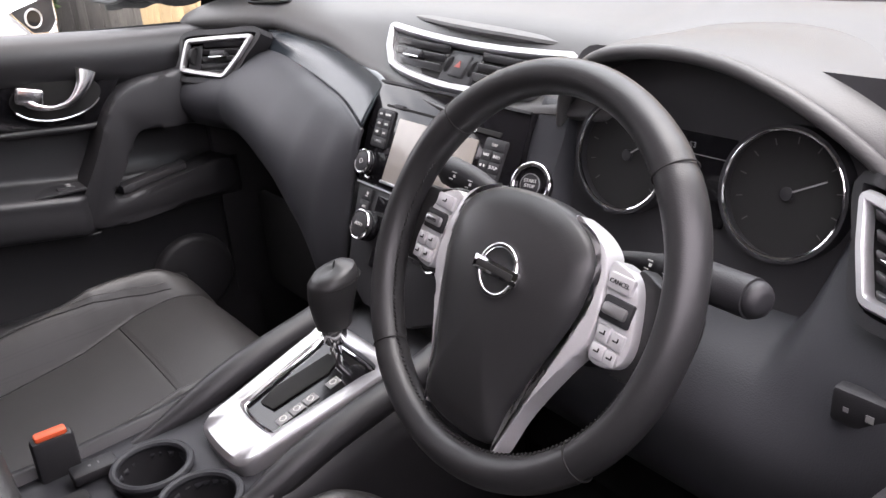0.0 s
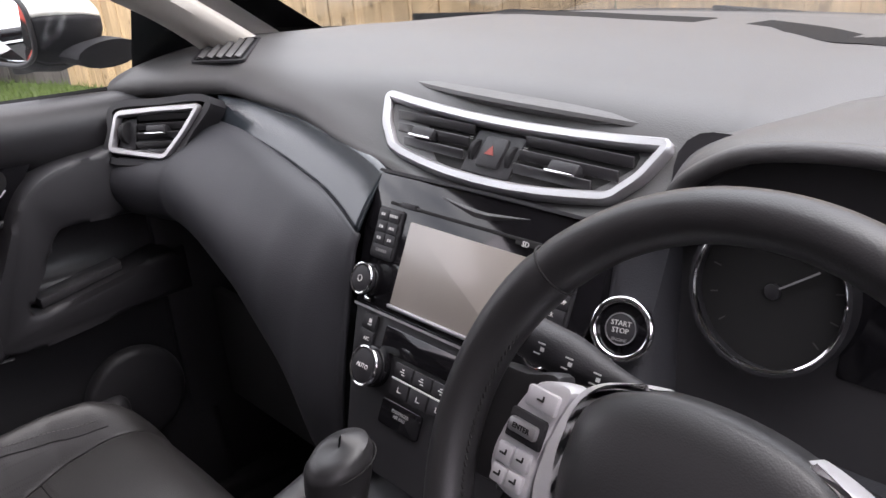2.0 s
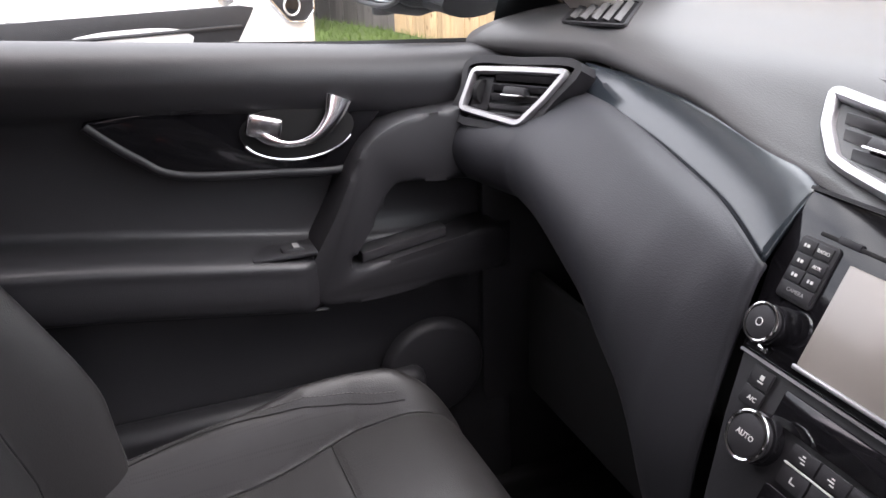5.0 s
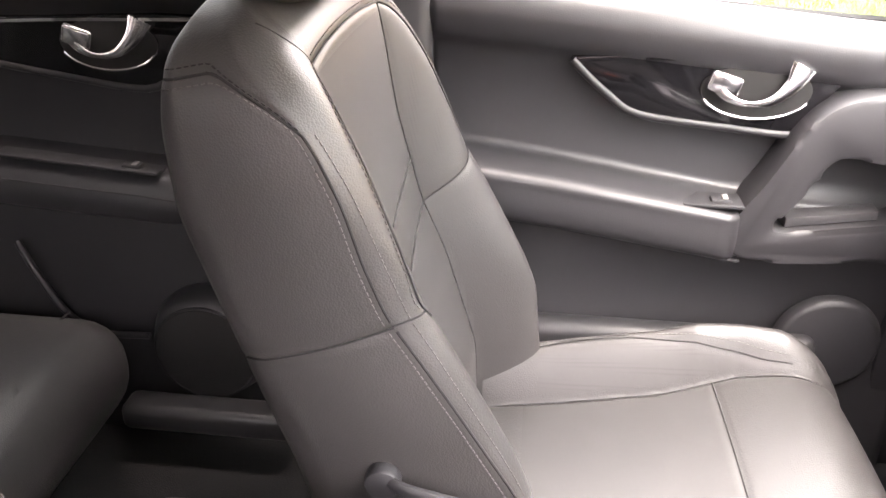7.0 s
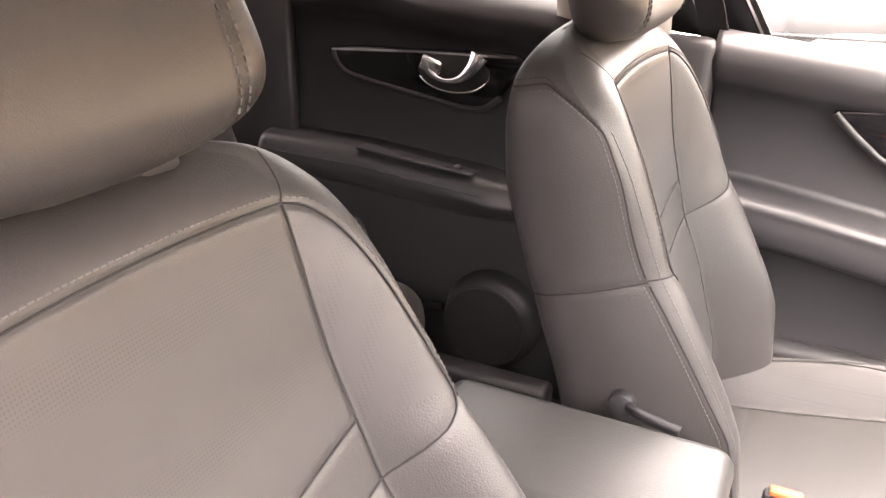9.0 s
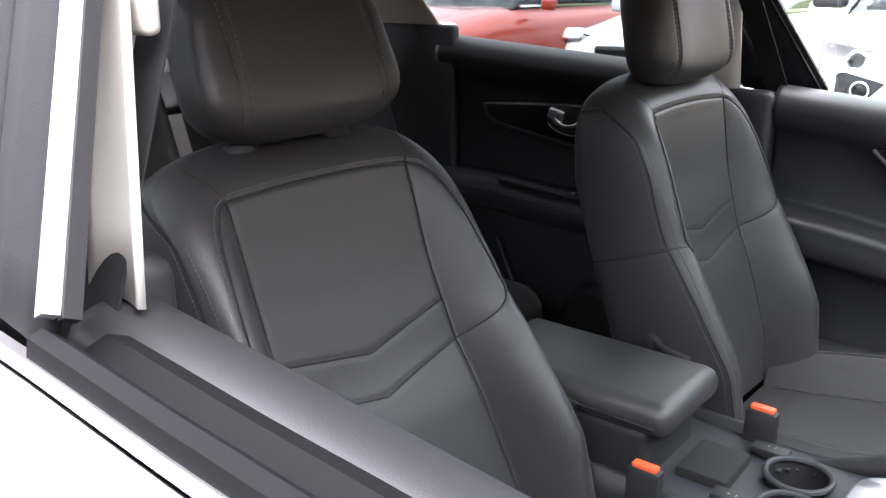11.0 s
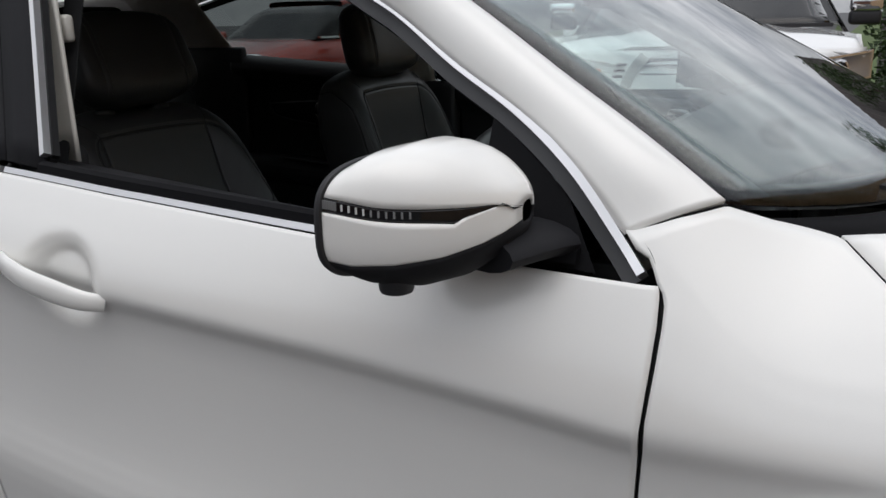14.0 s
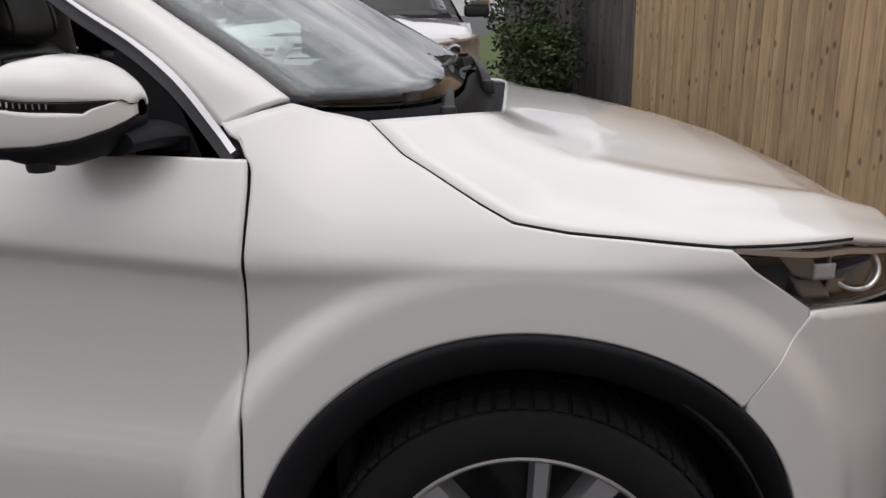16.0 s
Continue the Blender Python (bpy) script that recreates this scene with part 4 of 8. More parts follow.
# roof, tail, lining
def roof(u, v):
    t = 2 * v - 1
    y = lerp(-0.88, -3.0, u)
    edge = interp([(-3.0, 0.56), (-1.17, 0.585), (-0.97, 0.625), (-0.88, 0.63)], y)
    ze = interp([(-3.0, 1.475), (-2.2, 1.54), (-1.75, 1.555), (-1.4, 1.55), (-1.17, 1.535), (-0.97, 1.49), (-0.88, 1.44)], y)
    yy = y if u > 0.12 else lerp(-0.97 + 0.085 * (1 - t * t), lerp(-0.88, -3.0, 0.12), u / 0.12)
    if u <= 0.12:
        ze = interp([(-1.17, 1.535), (-0.97, 1.49)], lerp(-0.97, -1.134, u / 0.12))
        edge = interp([(-1.17, 0.585), (-0.97, 0.625)], lerp(-0.97, -1.134, u / 0.12))
    return (edge * t, yy, ze + 0.035 * (1 - t * t))


sheet("roof", roof, 40, 25, M_PAINT, car, "white roof", thick=0.010, flip=False)
lining = sheet("headliner", lambda u, v: tuple(Vector(roof(0.02 + 0.96 * u, 0.04 + 0.92 * v)) + Vector((0, 0, -0.045))), 30, 15, M_CLOTH, car, "pale cloth headliner", thick=0.008)
sheet("tailgate", lambda u, v: (lerp(-0.78, 0.78, u) * (1 - 0.22 * v), -3.40 + 0.32 * v ** 2, lerp(0.40, 1.50, v)), 20, 16, M_PAINT, car, "white tailgate", thick=0.02)
part("underbody", box(1.60, 3.6, 0.06, 0.02, at=(0, -1.4, 0.24)), M_DARK, car)
part("cabin_floor", box(1.50, 2.6, 0.02, 0.005, at=(0, -1.75, 0.335)), M_CARPET, car, "black carpet floor")
part("bulkhead", box(1.44, 0.02, 0.62, 0.005, at=(0, -0.42, 0.65)), M_CARPET, car, "black carpeted bulkhead")
for sx_ in (-1, 1):
    part("kick_panel", box(0.02, 0.30, 0.70, 0.006, at=(sx_ * 0.735, -0.560, 0.69)), M_BLACKP, car)
part("bulkhead", box(1.56, 0.03, 0.72, 0.01, at=(0, -0.315, 0.66)), M_DARK, car)

# ================= the cabin =================
def loft_profile(stations, x):
    """A row of (y, z) points between the two nearest stations, eased."""
    xs = [s[0] for s in stations]
    if x <= xs[0]:
        return stations[0][1]
    for (a, p), (b, q) in zip(stations, stations[1:]):
        if x <= b:
            t = sstep(a, b, x) * 0.5 + 0.5 * (x - a) / (b - a)
            return [(lerp(m[0], n[0], t), lerp(m[1], n[1], t)) for m, n in zip(p, q)]
    return stations[-1][1]


def profile_sheet(name, stations, x0, x1, nu, per, mat, parent, label="", thick=0.004, push=None):
    def fn(u, v):
        x = lerp(x0, x1, u)
        row = loft_profile(stations, x)
        line = smooth_line([(0, y, z) for y, z in row], per)
        p = line[min(len(line) - 1, round(v * (len(line) - 1)))]
        y, z = p.y, p.z
        if push:
            y, z = push(x, y, z)
        return (x, y, z)
    nv = (len(stations[0][1]) - 1) * per + 1
    return sheet(name, fn, nu, nv, mat, parent, label, thick=thick, angle=50)


def rounded(pts, r, n=5):
    """A closed outline with each corner turned over a short radius."""
    out = []
    m = len(pts)
    for i in range(m):
        a, b, c = Vector(pts[i - 1]), Vector(pts[i]), Vector(pts[(i + 1) % m])
        k = min(r, (a - b).length * 0.45, (c - b).length * 0.45)
        p, q = b + (a - b).normalized() * k, b + (c - b).normalized() * k
        for t in np.linspace(0, 1, n):
            out.append(p.lerp(b, t).lerp(b.lerp(q, t), t))
    return out


def rounded_flat(pts, r):
    return [(p.x, p.y) for p in rounded([(x, y, 0) for x, y in pts], r)]


dash = thing("dashboard", "soft black dashboard with silver-framed air vents and gloss black centre panel", "dashboard")
EDGE = [(-0.40, 1.125), (-0.48, 1.134), (-0.58, 1.128), (-0.66, 1.115), (-0.70, 1.103), (-0.712, 1.092), (-0.70, 1.083), (-0.66, 1.075)]
SIDE = [(-0.315, 1.136), (-0.45, 1.142), (-0.53, 1.130), (-0.575, 1.120), (-0.594, 1.107), (-0.600, 1.096), (-0.597, 1.086), (-0.57, 1.082)]
MID = [(-0.220, 1.143), (-0.42, 1.146), (-0.52, 1.131), (-0.575, 1.118), (-0.605, 1.102), (-0.617, 1.088), (-0.615, 1.078), (-0.59, 1.072)]
NEAR = [(-0.180, 1.147), (-0.40, 1.148), (-0.52, 1.134), (-0.578, 1.120), (-0.616, 1.084), (-0.640, 1.061), (-0.645, 1.053), (-0.62, 1.047)]
BESIDE = [(-0.180, 1.147), (-0.40, 1.150), (-0.54, 1.133), (-0.592, 1.121), (-0.625, 1.090), (-0.644, 1.066), (-0.648, 1.057), (-0.62, 1.051)]
CENT = [(-0.170, 1.148), (-0.38, 1.150), (-0.51, 1.136), (-0.573, 1.120), (-0.609, 1.075), (-0.653, 1.036), (-0.670, 1.031), (-0.64, 1.028)]
DRIV = [(-0.240, 1.141), (-0.42, 1.144), (-0.50, 1.130), (-0.56, 1.115), (-0.59, 1.10), (-0.60, 1.085), (-0.59, 1.07), (-0.56, 1.06)]
PAD = [(-0.79, EDGE), (-0.60, SIDE), (-0.40, MID), (-0.19, NEAR), (0.0, CENT), (0.185, NEAR), (0.225, BESIDE), (0.30, DRIV), (0.46, DRIV), (0.60, SIDE), (0.79, EDGE)]
profile_sheet("dash_top", PAD, -0.775, 0.775, 90, 5, M_DASHTOP_LIT, dash, "soft grained black dash top, windscreen sheen put into its colour", thick=0.006)


def pad_z(x, y):
    """Height of the dash top at x, y."""
    line = smooth_line([(0, b, c) for b, c in loft_profile(PAD, x)], 8)
    for a, b in zip(line, line[1:]):
        if a.y >= y >= b.y:
            return lerp(a.z, b.z, (a.y - y) / max(1e-6, a.y - b.y))
    return line[0].z


# overhanging brow above the centre vents
brow = smooth_line([(-0.218, -0.566, 1.1235), (-0.185, -0.581, 1.1240), (-0.10, -0.594, 1.1225), (-0.03, -0.598, 1.1205), (0.06, -0.598, 1.1175), (0.13, -0.591, 1.113), (0.180, -0.578, 1.108)], 6)
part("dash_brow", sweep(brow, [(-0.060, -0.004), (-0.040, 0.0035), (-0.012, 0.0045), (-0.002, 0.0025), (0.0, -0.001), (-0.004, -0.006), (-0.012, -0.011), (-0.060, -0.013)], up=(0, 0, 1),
                        scale=lambda t: 0.06 + 0.94 * min(1.0, 7 * t, 6.0 * (1 - t)) ** 0.7), M_DASHTOP_LIT, dash, "overhanging grained brow")
# the sweeping gloss strip runs from the passenger's vent to the centre panel
TRA = [(-0.615, -0.604, 1.076), (-0.489, -0.610, 1.078), (-0.356, -0.622, 1.073), (-0.244, -0.637, 1.063), (-0.182, -0.648, 1.054), (-0.160, -0.652, 1.048)]
TRB = [(-0.580, -0.632, 1.046), (-0.498, -0.640, 1.044), (-0.397, -0.652, 1.034), (-0.307, -0.667, 1.023), (-0.232, -0.682, 1.011), (-0.158, -0.703, 0.990)]
ta, tb = smooth_line(TRA, 8), smooth_line(TRB, 8)


def along(line, u):
    i = u * (len(line) - 1)
    k = min(int(i), len(line) - 2)
    return line[k].lerp(line[k + 1], i - k)


def strip(u, v):
    p = along(ta, u).lerp(along(tb, u), v)
    p.y -= 0.002 * math.sin(math.pi * v) + 0.002
    return tuple(p)


sheet("gloss_strip", strip, 41, 10, M_STRIP, dash, "gloss black sweeping dash strip", thick=0.004)
part("strip_edge", sweep([p + Vector((0, -0.003, -0.001)) for p in tb], round_profile(0.0024, 8)), M_GROOVE, dash)
# padded panel below the strip, rolling out over the glovebox and down beside the centre panel
PANEL = [(-0.745, [(0.0, 0.0), (-0.046, -0.010), (-0.092, -0.046), (-0.100, -0.082), (-0.070, -0.115), (0.0, -0.135), (0.10, -0.150)]),
         (-0.55, [(0.0, 0.0), (-0.036, -0.006), (-0.092, -0.045), (-0.106, -0.085), (-0.085, -0.122), (-0.01, -0.148), (0.09, -0.165)]),
         (-0.36, [(0.0, 0.0), (-0.034, -0.008), (-0.084, -0.056), (-0.100, -0.100), (-0.086, -0.145), (-0.02, -0.180), (0.07, -0.205)]),
         (-0.27, [(0.0, 0.0), (-0.031, -0.012), (-0.074, -0.062), (-0.094, -0.120), (-0.088, -0.175), (-0.04, -0.225), (0.05, -0.265)]),
         (-0.205, [(0.0, 0.0), (-0.022, -0.018), (-0.056, -0.072), (-0.079, -0.145), (-0.084, -0.220), (-0.06, -0.290), (0.02, -0.340)]),
         (-0.155, [(0.0, 0.0), (-0.010, -0.020), (-0.024, -0.070), (-0.042, -0.14), (-0.054, -0.22), (-0.05, -0.30), (-0.01, -0.37)])]


def panel(u, v):
    x = lerp(-0.745, -0.155, u)
    top = along(tb, max(0.0, (x + 0.580) / 0.422)) if x > -0.580 else Vector((x, lerp(-0.632, -0.690, (-0.58 - x) / 0.165), lerp(1.046, 1.040, (-0.58 - x) / 0.165)))
    line = smooth_line([(0, y, z) for y, z in loft_profile(PANEL, x)], 6)
    p = line[min(len(line) - 1, round(v * (len(line) - 1)))]
    return (x, top.y + p.y, top.z + p.z)


sheet("glovebox_panel", panel, 61, 37, M_DASH, dash, "curved soft panel over the glovebox", thick=0.006, angle=60)
part("panel_end", box(0.010, 0.09, 0.36, 0.004, at=(-0.150, -0.655, 0.78)), M_DASH, dash)
# near-black lid: the footwell's shade is put into its colour
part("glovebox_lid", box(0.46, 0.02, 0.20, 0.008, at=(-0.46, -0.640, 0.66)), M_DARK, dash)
# demister outlets, sun sensor, airbag mark
for sgn in (-1, 1):
    DM = frame_of((sgn * 0.667, -0.555, 1.1315), (0.952, -sgn * 0.305, -sgn * 0.03), (sgn * 0.305, 0.952, 0.17))
    lozenge = [(-0.024, -0.053), (0.081, -0.053), (0.024, 0.053), (-0.081, 0.053)]
    if sgn > 0:
        lozenge = [(-x, y) for x, y in lozenge][::-1]
    part("demister_outlet", plate(rounded_flat(lozenge, 0.006), 0.0025, 0.0008), M_COWL, dash, "dark side demister outlet", m=DM)
    part("demister_frame", sweep([p + Vector((0, 0, 0.0025)) for p in rounded([(x, y, 0) for x, y in lozenge], 0.007)], rect_profile(0.0025, 0.0018), closed=True, up=(0, 0, 1)), M_BLACKP, dash, m=DM)
    for k in range(5):
        part("demister_fin", box(0.009, 0.098, 0.0016, 0.0006, at=(0, 0, 0)), M_DASHTOP_LIT, dash, m=DM @ pose(-0.038 + 0.019 * k, 0, 0.0060, 0, 28, -sgn * 28))
# flat strips on the pad, coloured near black for the shade within each slot
for line, w in (([(-0.44, -0.190), (-0.30, -0.225), (-0.15, -0.258), (-0.013, -0.284)], 0.026), ([(0.052, -0.284), (0.13, -0.318), (0.21, -0.366), (0.34, -0.372), (0.48, -0.352)], 0.024)):
    pts = [(p.x, p.y, pad_z(p.x, p.y) + 0.0022) for p in smooth_line([(x, y, 0) for x, y in line], 8)]
    part("demister_slot", sweep(pts, rect_profile(w, 0.004), up=(0, 0, 1)), M_COWL, dash, "long demister slot, a flat strip with its inner shade painted black")
part("sun_sensor", cyl(0.012, 0.006, 20, 0.008, 0.001, Matrix.Translation((0.014, -0.281, pad_z(0.014, -0.281) + 0.002))), M_BEIGE, dash)
bars("airbag_mark", [(0, 0.004, 0.040, 0.0022), (0.004, -0.001, 0.042, 0.0022)], M_MARKDIM, pose(-0.44, -0.506, 1.1365, 4, 0, 0), dash)


def slat_vent(name, m, outline, slats, tabs, parent, frame_w=0.0058, label="silver-framed air vent", depth=0.026):
    """An outlet in the plane of m: outline of (x, y), slats as (x0, x1, y), tabs as (x, y)."""
    v = obj(name, None, parent, label)
    v.empty_display_size = 0.02
    line = rounded([(x, y, 0.003) for x, y in outline], 0.007)
    part("vent_frame", sweep(line, [(-frame_w, -0.006), (frame_w, -0.006), (frame_w, 0.001), (frame_w * 0.55, 0.0045), (-frame_w * 0.55, 0.0045), (-frame_w, 0.001)], closed=True, up=(0, 0, 1)),
         M_SILVER, v, m=m)
    # recess and throat are coloured near black for the shade inside the vent
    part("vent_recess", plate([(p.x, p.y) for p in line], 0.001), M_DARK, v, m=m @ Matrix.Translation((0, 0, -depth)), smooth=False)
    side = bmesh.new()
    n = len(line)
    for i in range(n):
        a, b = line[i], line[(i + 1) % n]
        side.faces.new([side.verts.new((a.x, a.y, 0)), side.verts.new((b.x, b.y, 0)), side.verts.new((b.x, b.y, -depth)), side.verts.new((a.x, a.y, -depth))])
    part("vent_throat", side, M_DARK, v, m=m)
    for x0, x1, y in slats:
        part("vent_slat", box(abs(x1 - x0), 0.0100, 0.0026, 0.0009, at=(0, 0, 0)), M_SATIN, v, m=m @ Matrix.Translation(((x0 + x1) / 2, y, max(-0.003, 0.006 - depth))) @ pose(0, 0, 0, 38, 0, 0))
    for x, y in tabs:
        part("vent_tab", box(0.034, 0.012, 0.016, 0.003, at=(x, y, 0.0)), M_BLACKP, v, m=m)
        part("vent_tab_edge", box(0.035, 0.0022, 0.004, 0.0008, at=(x, y - 0.0062, 0.0075)), M_CHROME, v, m=m)
    return v


VC = frame_of((-0.027, -0.622, 1.088), (1, -0.020, -0.020), (0, 0.669, 0.743))
VC_OUT = [(x, 0.0190 + 0.0085 * (x / 0.18) ** 2) for x in np.linspace(-0.184, 0.186, 9)] + [(0.174, -0.004), (0.154, -0.028)] + \
    [(x, -0.0435 + 0.0155 * (x / 0.15) ** 2) for x in np.linspace(0.125, -0.115, 7)] + [(-0.137, -0.029), (-0.166, -0.004)]
slat_vent("centre_vent", VC, VC_OUT, [(-0.155, -0.032, 0.008), (-0.145, -0.032, -0.006), (-0.125, -0.032, -0.020), (0.038, 0.160, 0.008), (0.038, 0.152, -0.007), (0.038, 0.130, -0.021)],
          [(-0.098, -0.008), (0.098, -0.012)], dash, depth=0.005)
hz = obj("hazard_block", None, dash, "black block with a hazard switch and two thumb wheels")
part("block", box(0.066, 0.046, 0.03, 0.003, at=(0.003, -0.012, -0.016)), M_BLACKP, hz, m=VC)
part("hazard_switch", box(0.032, 0.033, 0.008, 0.004, at=(0.003, -0.011, -0.001)), M_BLACKP, hz, m=VC)
part("hazard_sign", plate([(-0.003, -0.015), (0.009, -0.015), (0.003, -0.005)], 0.0006), M_REDMARK, hz, m=VC @ Matrix.Translation((0, 0, 0.0031)), smooth=False)
for x in (-0.022, 0.028):
    part("thumb_wheel", cyl(0.0135, 0.006, 28, bevel=0.001, m=Matrix.Translation((x, -0.011, -0.008)) @ pose(0, 0, 0, 0, 90, 0)), M_RUBBER, hz, m=VC)
    for k in range(2):
        bars("vent_mark", [(x - 0.012 * (1 if x < 0 else -1), 0.001 - 0.022 * k, 0.005, 0.0007), (x - 0.012 * (1 if x < 0 else -1), -0.001 - 0.022 * k, 0.005, 0.0007)], M_MARKDIM,
             VC @ Matrix.Translation((0, 0, -0.0008)), hz)
for sx in (-1, 1):
    o = (-0.678, -0.758, 1.023) if sx < 0 else (0.656, -0.758, 0.991)
    VL = frame_of(o, (0.885, -sx * 0.464, -sx * 0.043), (sx * 0.224, 0.344, 0.912))
    k = -sx
    outl = [(k * 0.010, 0.051), (k * 0.080, 0.054), (k * 0.152, 0.055), (k * 0.128, 0.020), (k * 0.098, -0.014), (k * 0.050, -0.008), (k * 0.001, -0.001)]
    if sx > 0:
        outl = outl[::-1]
    xa = lambda a: k * a
    slat_vent("side_vent", VL, outl, [(xa(0.042), xa(0.138), 0.045), (xa(0.042), xa(0.126), 0.032), (xa(0.042), xa(0.116), 0.019), (xa(0.042), xa(0.106), 0.006), (xa(0.046), xa(0.096), -0.006)], [(xa(0.082), 0.026)], dash, frame_w=0.0048)
    part("vent_wheel", cyl(0.016, 0.008, 24, bevel=0.001, m=Matrix.Translation((xa(0.024), 0.024, -0.004)) @ pose(0, 0, 0, 0, 90, 0)), M_RUBBER, dash, m=VL)
    part("vent_panel", box(0.030, 0.044, 0.006, 0.002, at=(xa(0.025), 0.022, -0.006)), M_BLACKP, dash, m=VL)
    # dark housing round the outlet
    hs = [(k * 0.000, 0.062), (k * 0.080, 0.066), (k * 0.164, 0.065), (k * 0.138, 0.021), (k * 0.103, -0.023), (k * 0.050, -0.020), (k * -0.008, -0.012), (k * -0.004, 0.026)]
    part("vent_housing", plate(hs if sx < 0 else hs[::-1], 0.07, 0.006), M_DASH, dash, m=VL @ Matrix.Translation((0, 0, -0.098)))
    part("vent_collar", sweep(smooth_line([(x, y, -0.016) for x, y in (hs if sx < 0 else hs[::-1])], 5, closed=True), rect_profile(0.005, 0.018), closed=True, up=(0, 0, 1)), M_BLACKP, dash, m=VL)

# centre stack
ST = frame_of((-0.006, -0.684, 1.010), (1, 0, 0), (0, 0.45, 0.893))


def on_stack(x, y, z=0.0):
    return ST @ Matrix.Translation((x, y, z))


def rrect(w, h, r, n=4):
    pts = []
    for cx, cy, a0 in ((w / 2 - r, h / 2 - r, 0), (-w / 2 + r, h / 2 - r, 90), (-w / 2 + r, -h / 2 + r, 180), (w / 2 - r, -h / 2 + r, 270)):
        pts += [(cx + r * math.cos(math.radians(a0 + 90 * i / n)), cy + r * math.sin(math.radians(a0 + 90 * i / n))) for i in range(n + 1)]
    return pts


stack = obj("infotainment_unit", None, dash, "gloss black infotainment panel with a blank screen")
part("fascia", plate([(-0.152, 0.045), (0.152, 0.045), (0.158, -0.020), (0.142, -0.096), (-0.142, -0.096), (-0.158, -0.020)], 0.012, 0.003), M_GLOSS, stack, m=on_stack(0, 0, -0.012))
part("fascia_rim", sweep([(x, y, 0.001) for x, y in ((-0.152, 0.0455), (0, 0.047), (0.152, 0.0455))], rect_profile(0.0015, 0.0015), up=(0, 0, 1)), M_BLACKP, stack, m=ST)
# the screen's paleness is a reflection put into its colour
part("screen", plate(rrect(0.166, 0.086, 0.002), 0.0012, 0.0005), M_SCREEN, stack, "blank glass screen with a pale reflection painted in", m=on_stack(-0.002, -0.042, 0.0008))
part("screen_ledge", box(0.170, 0.004, 0.004, 0.001, at=(-0.002, -0.087, 0.002)), M_SILVER, stack, m=ST)
part("disc_slot", box(0.24, 0.0035, 0.002, 0.0008, at=(-0.003, 0.0145, 0.0006)), M_DARK, stack, m=ST)
part("eject_key", box(0.022, 0.006, 0.003, 0.001, at=(-0.094, 0.0155, 0.001)), M_BLACKP, stack, m=ST)
part("card_slot", box(0.060, 0.004, 0.002, 0.0008, at=(0.085, 0.0115, 0.0006)), M_DARK, stack, m=ST)
text_mesh("card_mark", "SD", 0.007, M_MARK, on_stack(0.068, 0.0112, 0.0018), stack)
LEFTK = [(-0.127, 0.001, "("), (-0.110, 0.001, "RADIO"), (-0.126, -0.012, "CD"), (-0.109, -0.012, "AUX"), (-0.125, -0.024, "|<"), (-0.108, -0.024, ">|")]
part("key_bed", plate(rrect(0.038, 0.054, 0.004), 0.002, 0.0008), M_BLACKP, stack, m=on_stack(-0.117, -0.018, 0))
for x, y, word in LEFTK:
    part("key", box(0.016, 0.0115, 0.002, 0.0006, at=(x, y, 0.0026)), M_BLACKP, stack, m=ST)
    if len(word) > 2:
        text_mesh("key_mark", word, 0.0042, M_MARK, on_stack(x, y, 0.0038), stack)
    else:
        bars("key_mark", [(x - 0.002, y, 0.0016, 0.003), (x + 0.0015, y, 0.0026, 0.0026)], M_MARK, on_stack(0, 0, 0.0037), stack)
part("key", box(0.033, 0.0115, 0.002, 0.0006, at=(-0.1165, -0.0365, 0.0026)), M_BLACKP, stack, m=ST)
text_mesh("key_mark", "CAMERA", 0.0046, M_MARKDIM, on_stack(-0.1165, -0.0365, 0.0038), stack)
part("key_bed", plate(rrect(0.040, 0.056, 0.004), 0.002, 0.0008), M_BLACKP, stack, m=on_stack(0.113, -0.020, 0))
for x, y, w, word in ((0.113, 0.000, 0.036, "MAP"), (0.103, -0.013, 0.017, "NAV"), (0.122, -0.013, 0.018, "INFO"), (0.102, -0.026, 0.016, ""), (0.121, -0.026, 0.019, "SETUP"), (0.112, -0.039, 0.036, "BACK")):
    part("key", box(w, 0.0115, 0.002, 0.0006, at=(x, y, 0.0026)), M_BLACKP, stack, m=ST)
    if word:
        text_mesh("key_mark", word, 0.0052, M_MARK, on_stack(x, y, 0.0038), stack)
    else:
        bars("key_mark", [(x - 0.003, y, 0.003, 0.003), (x + 0.003, y, 0.002, 0.003)], M_MARK, on_stack(0, 0, 0.0037), stack)


def knob(x, y, r, h, parent, label, mark=None, tone=M_BLACKP):
    k = obj("control_knob", None, parent, label)
    k.empty_display_size = 0.02
    part("knob_skirt", cyl(r, h * 0.5, 40, r * 0.97, 0.001), M_GLOSS, k, m=on_stack(x, y, h * 0.25))
    part("knob_ring", ring(r * 0.90, r * 0.085, 48, 8), M_CHROME, k, m=on_stack(x, y, h * 0.92))
    part("knob_face", cyl(r * 0.86, h, 40, r * 0.80, 0.0015), tone, k, m=on_stack(x, y, h * 0.5))
    return k


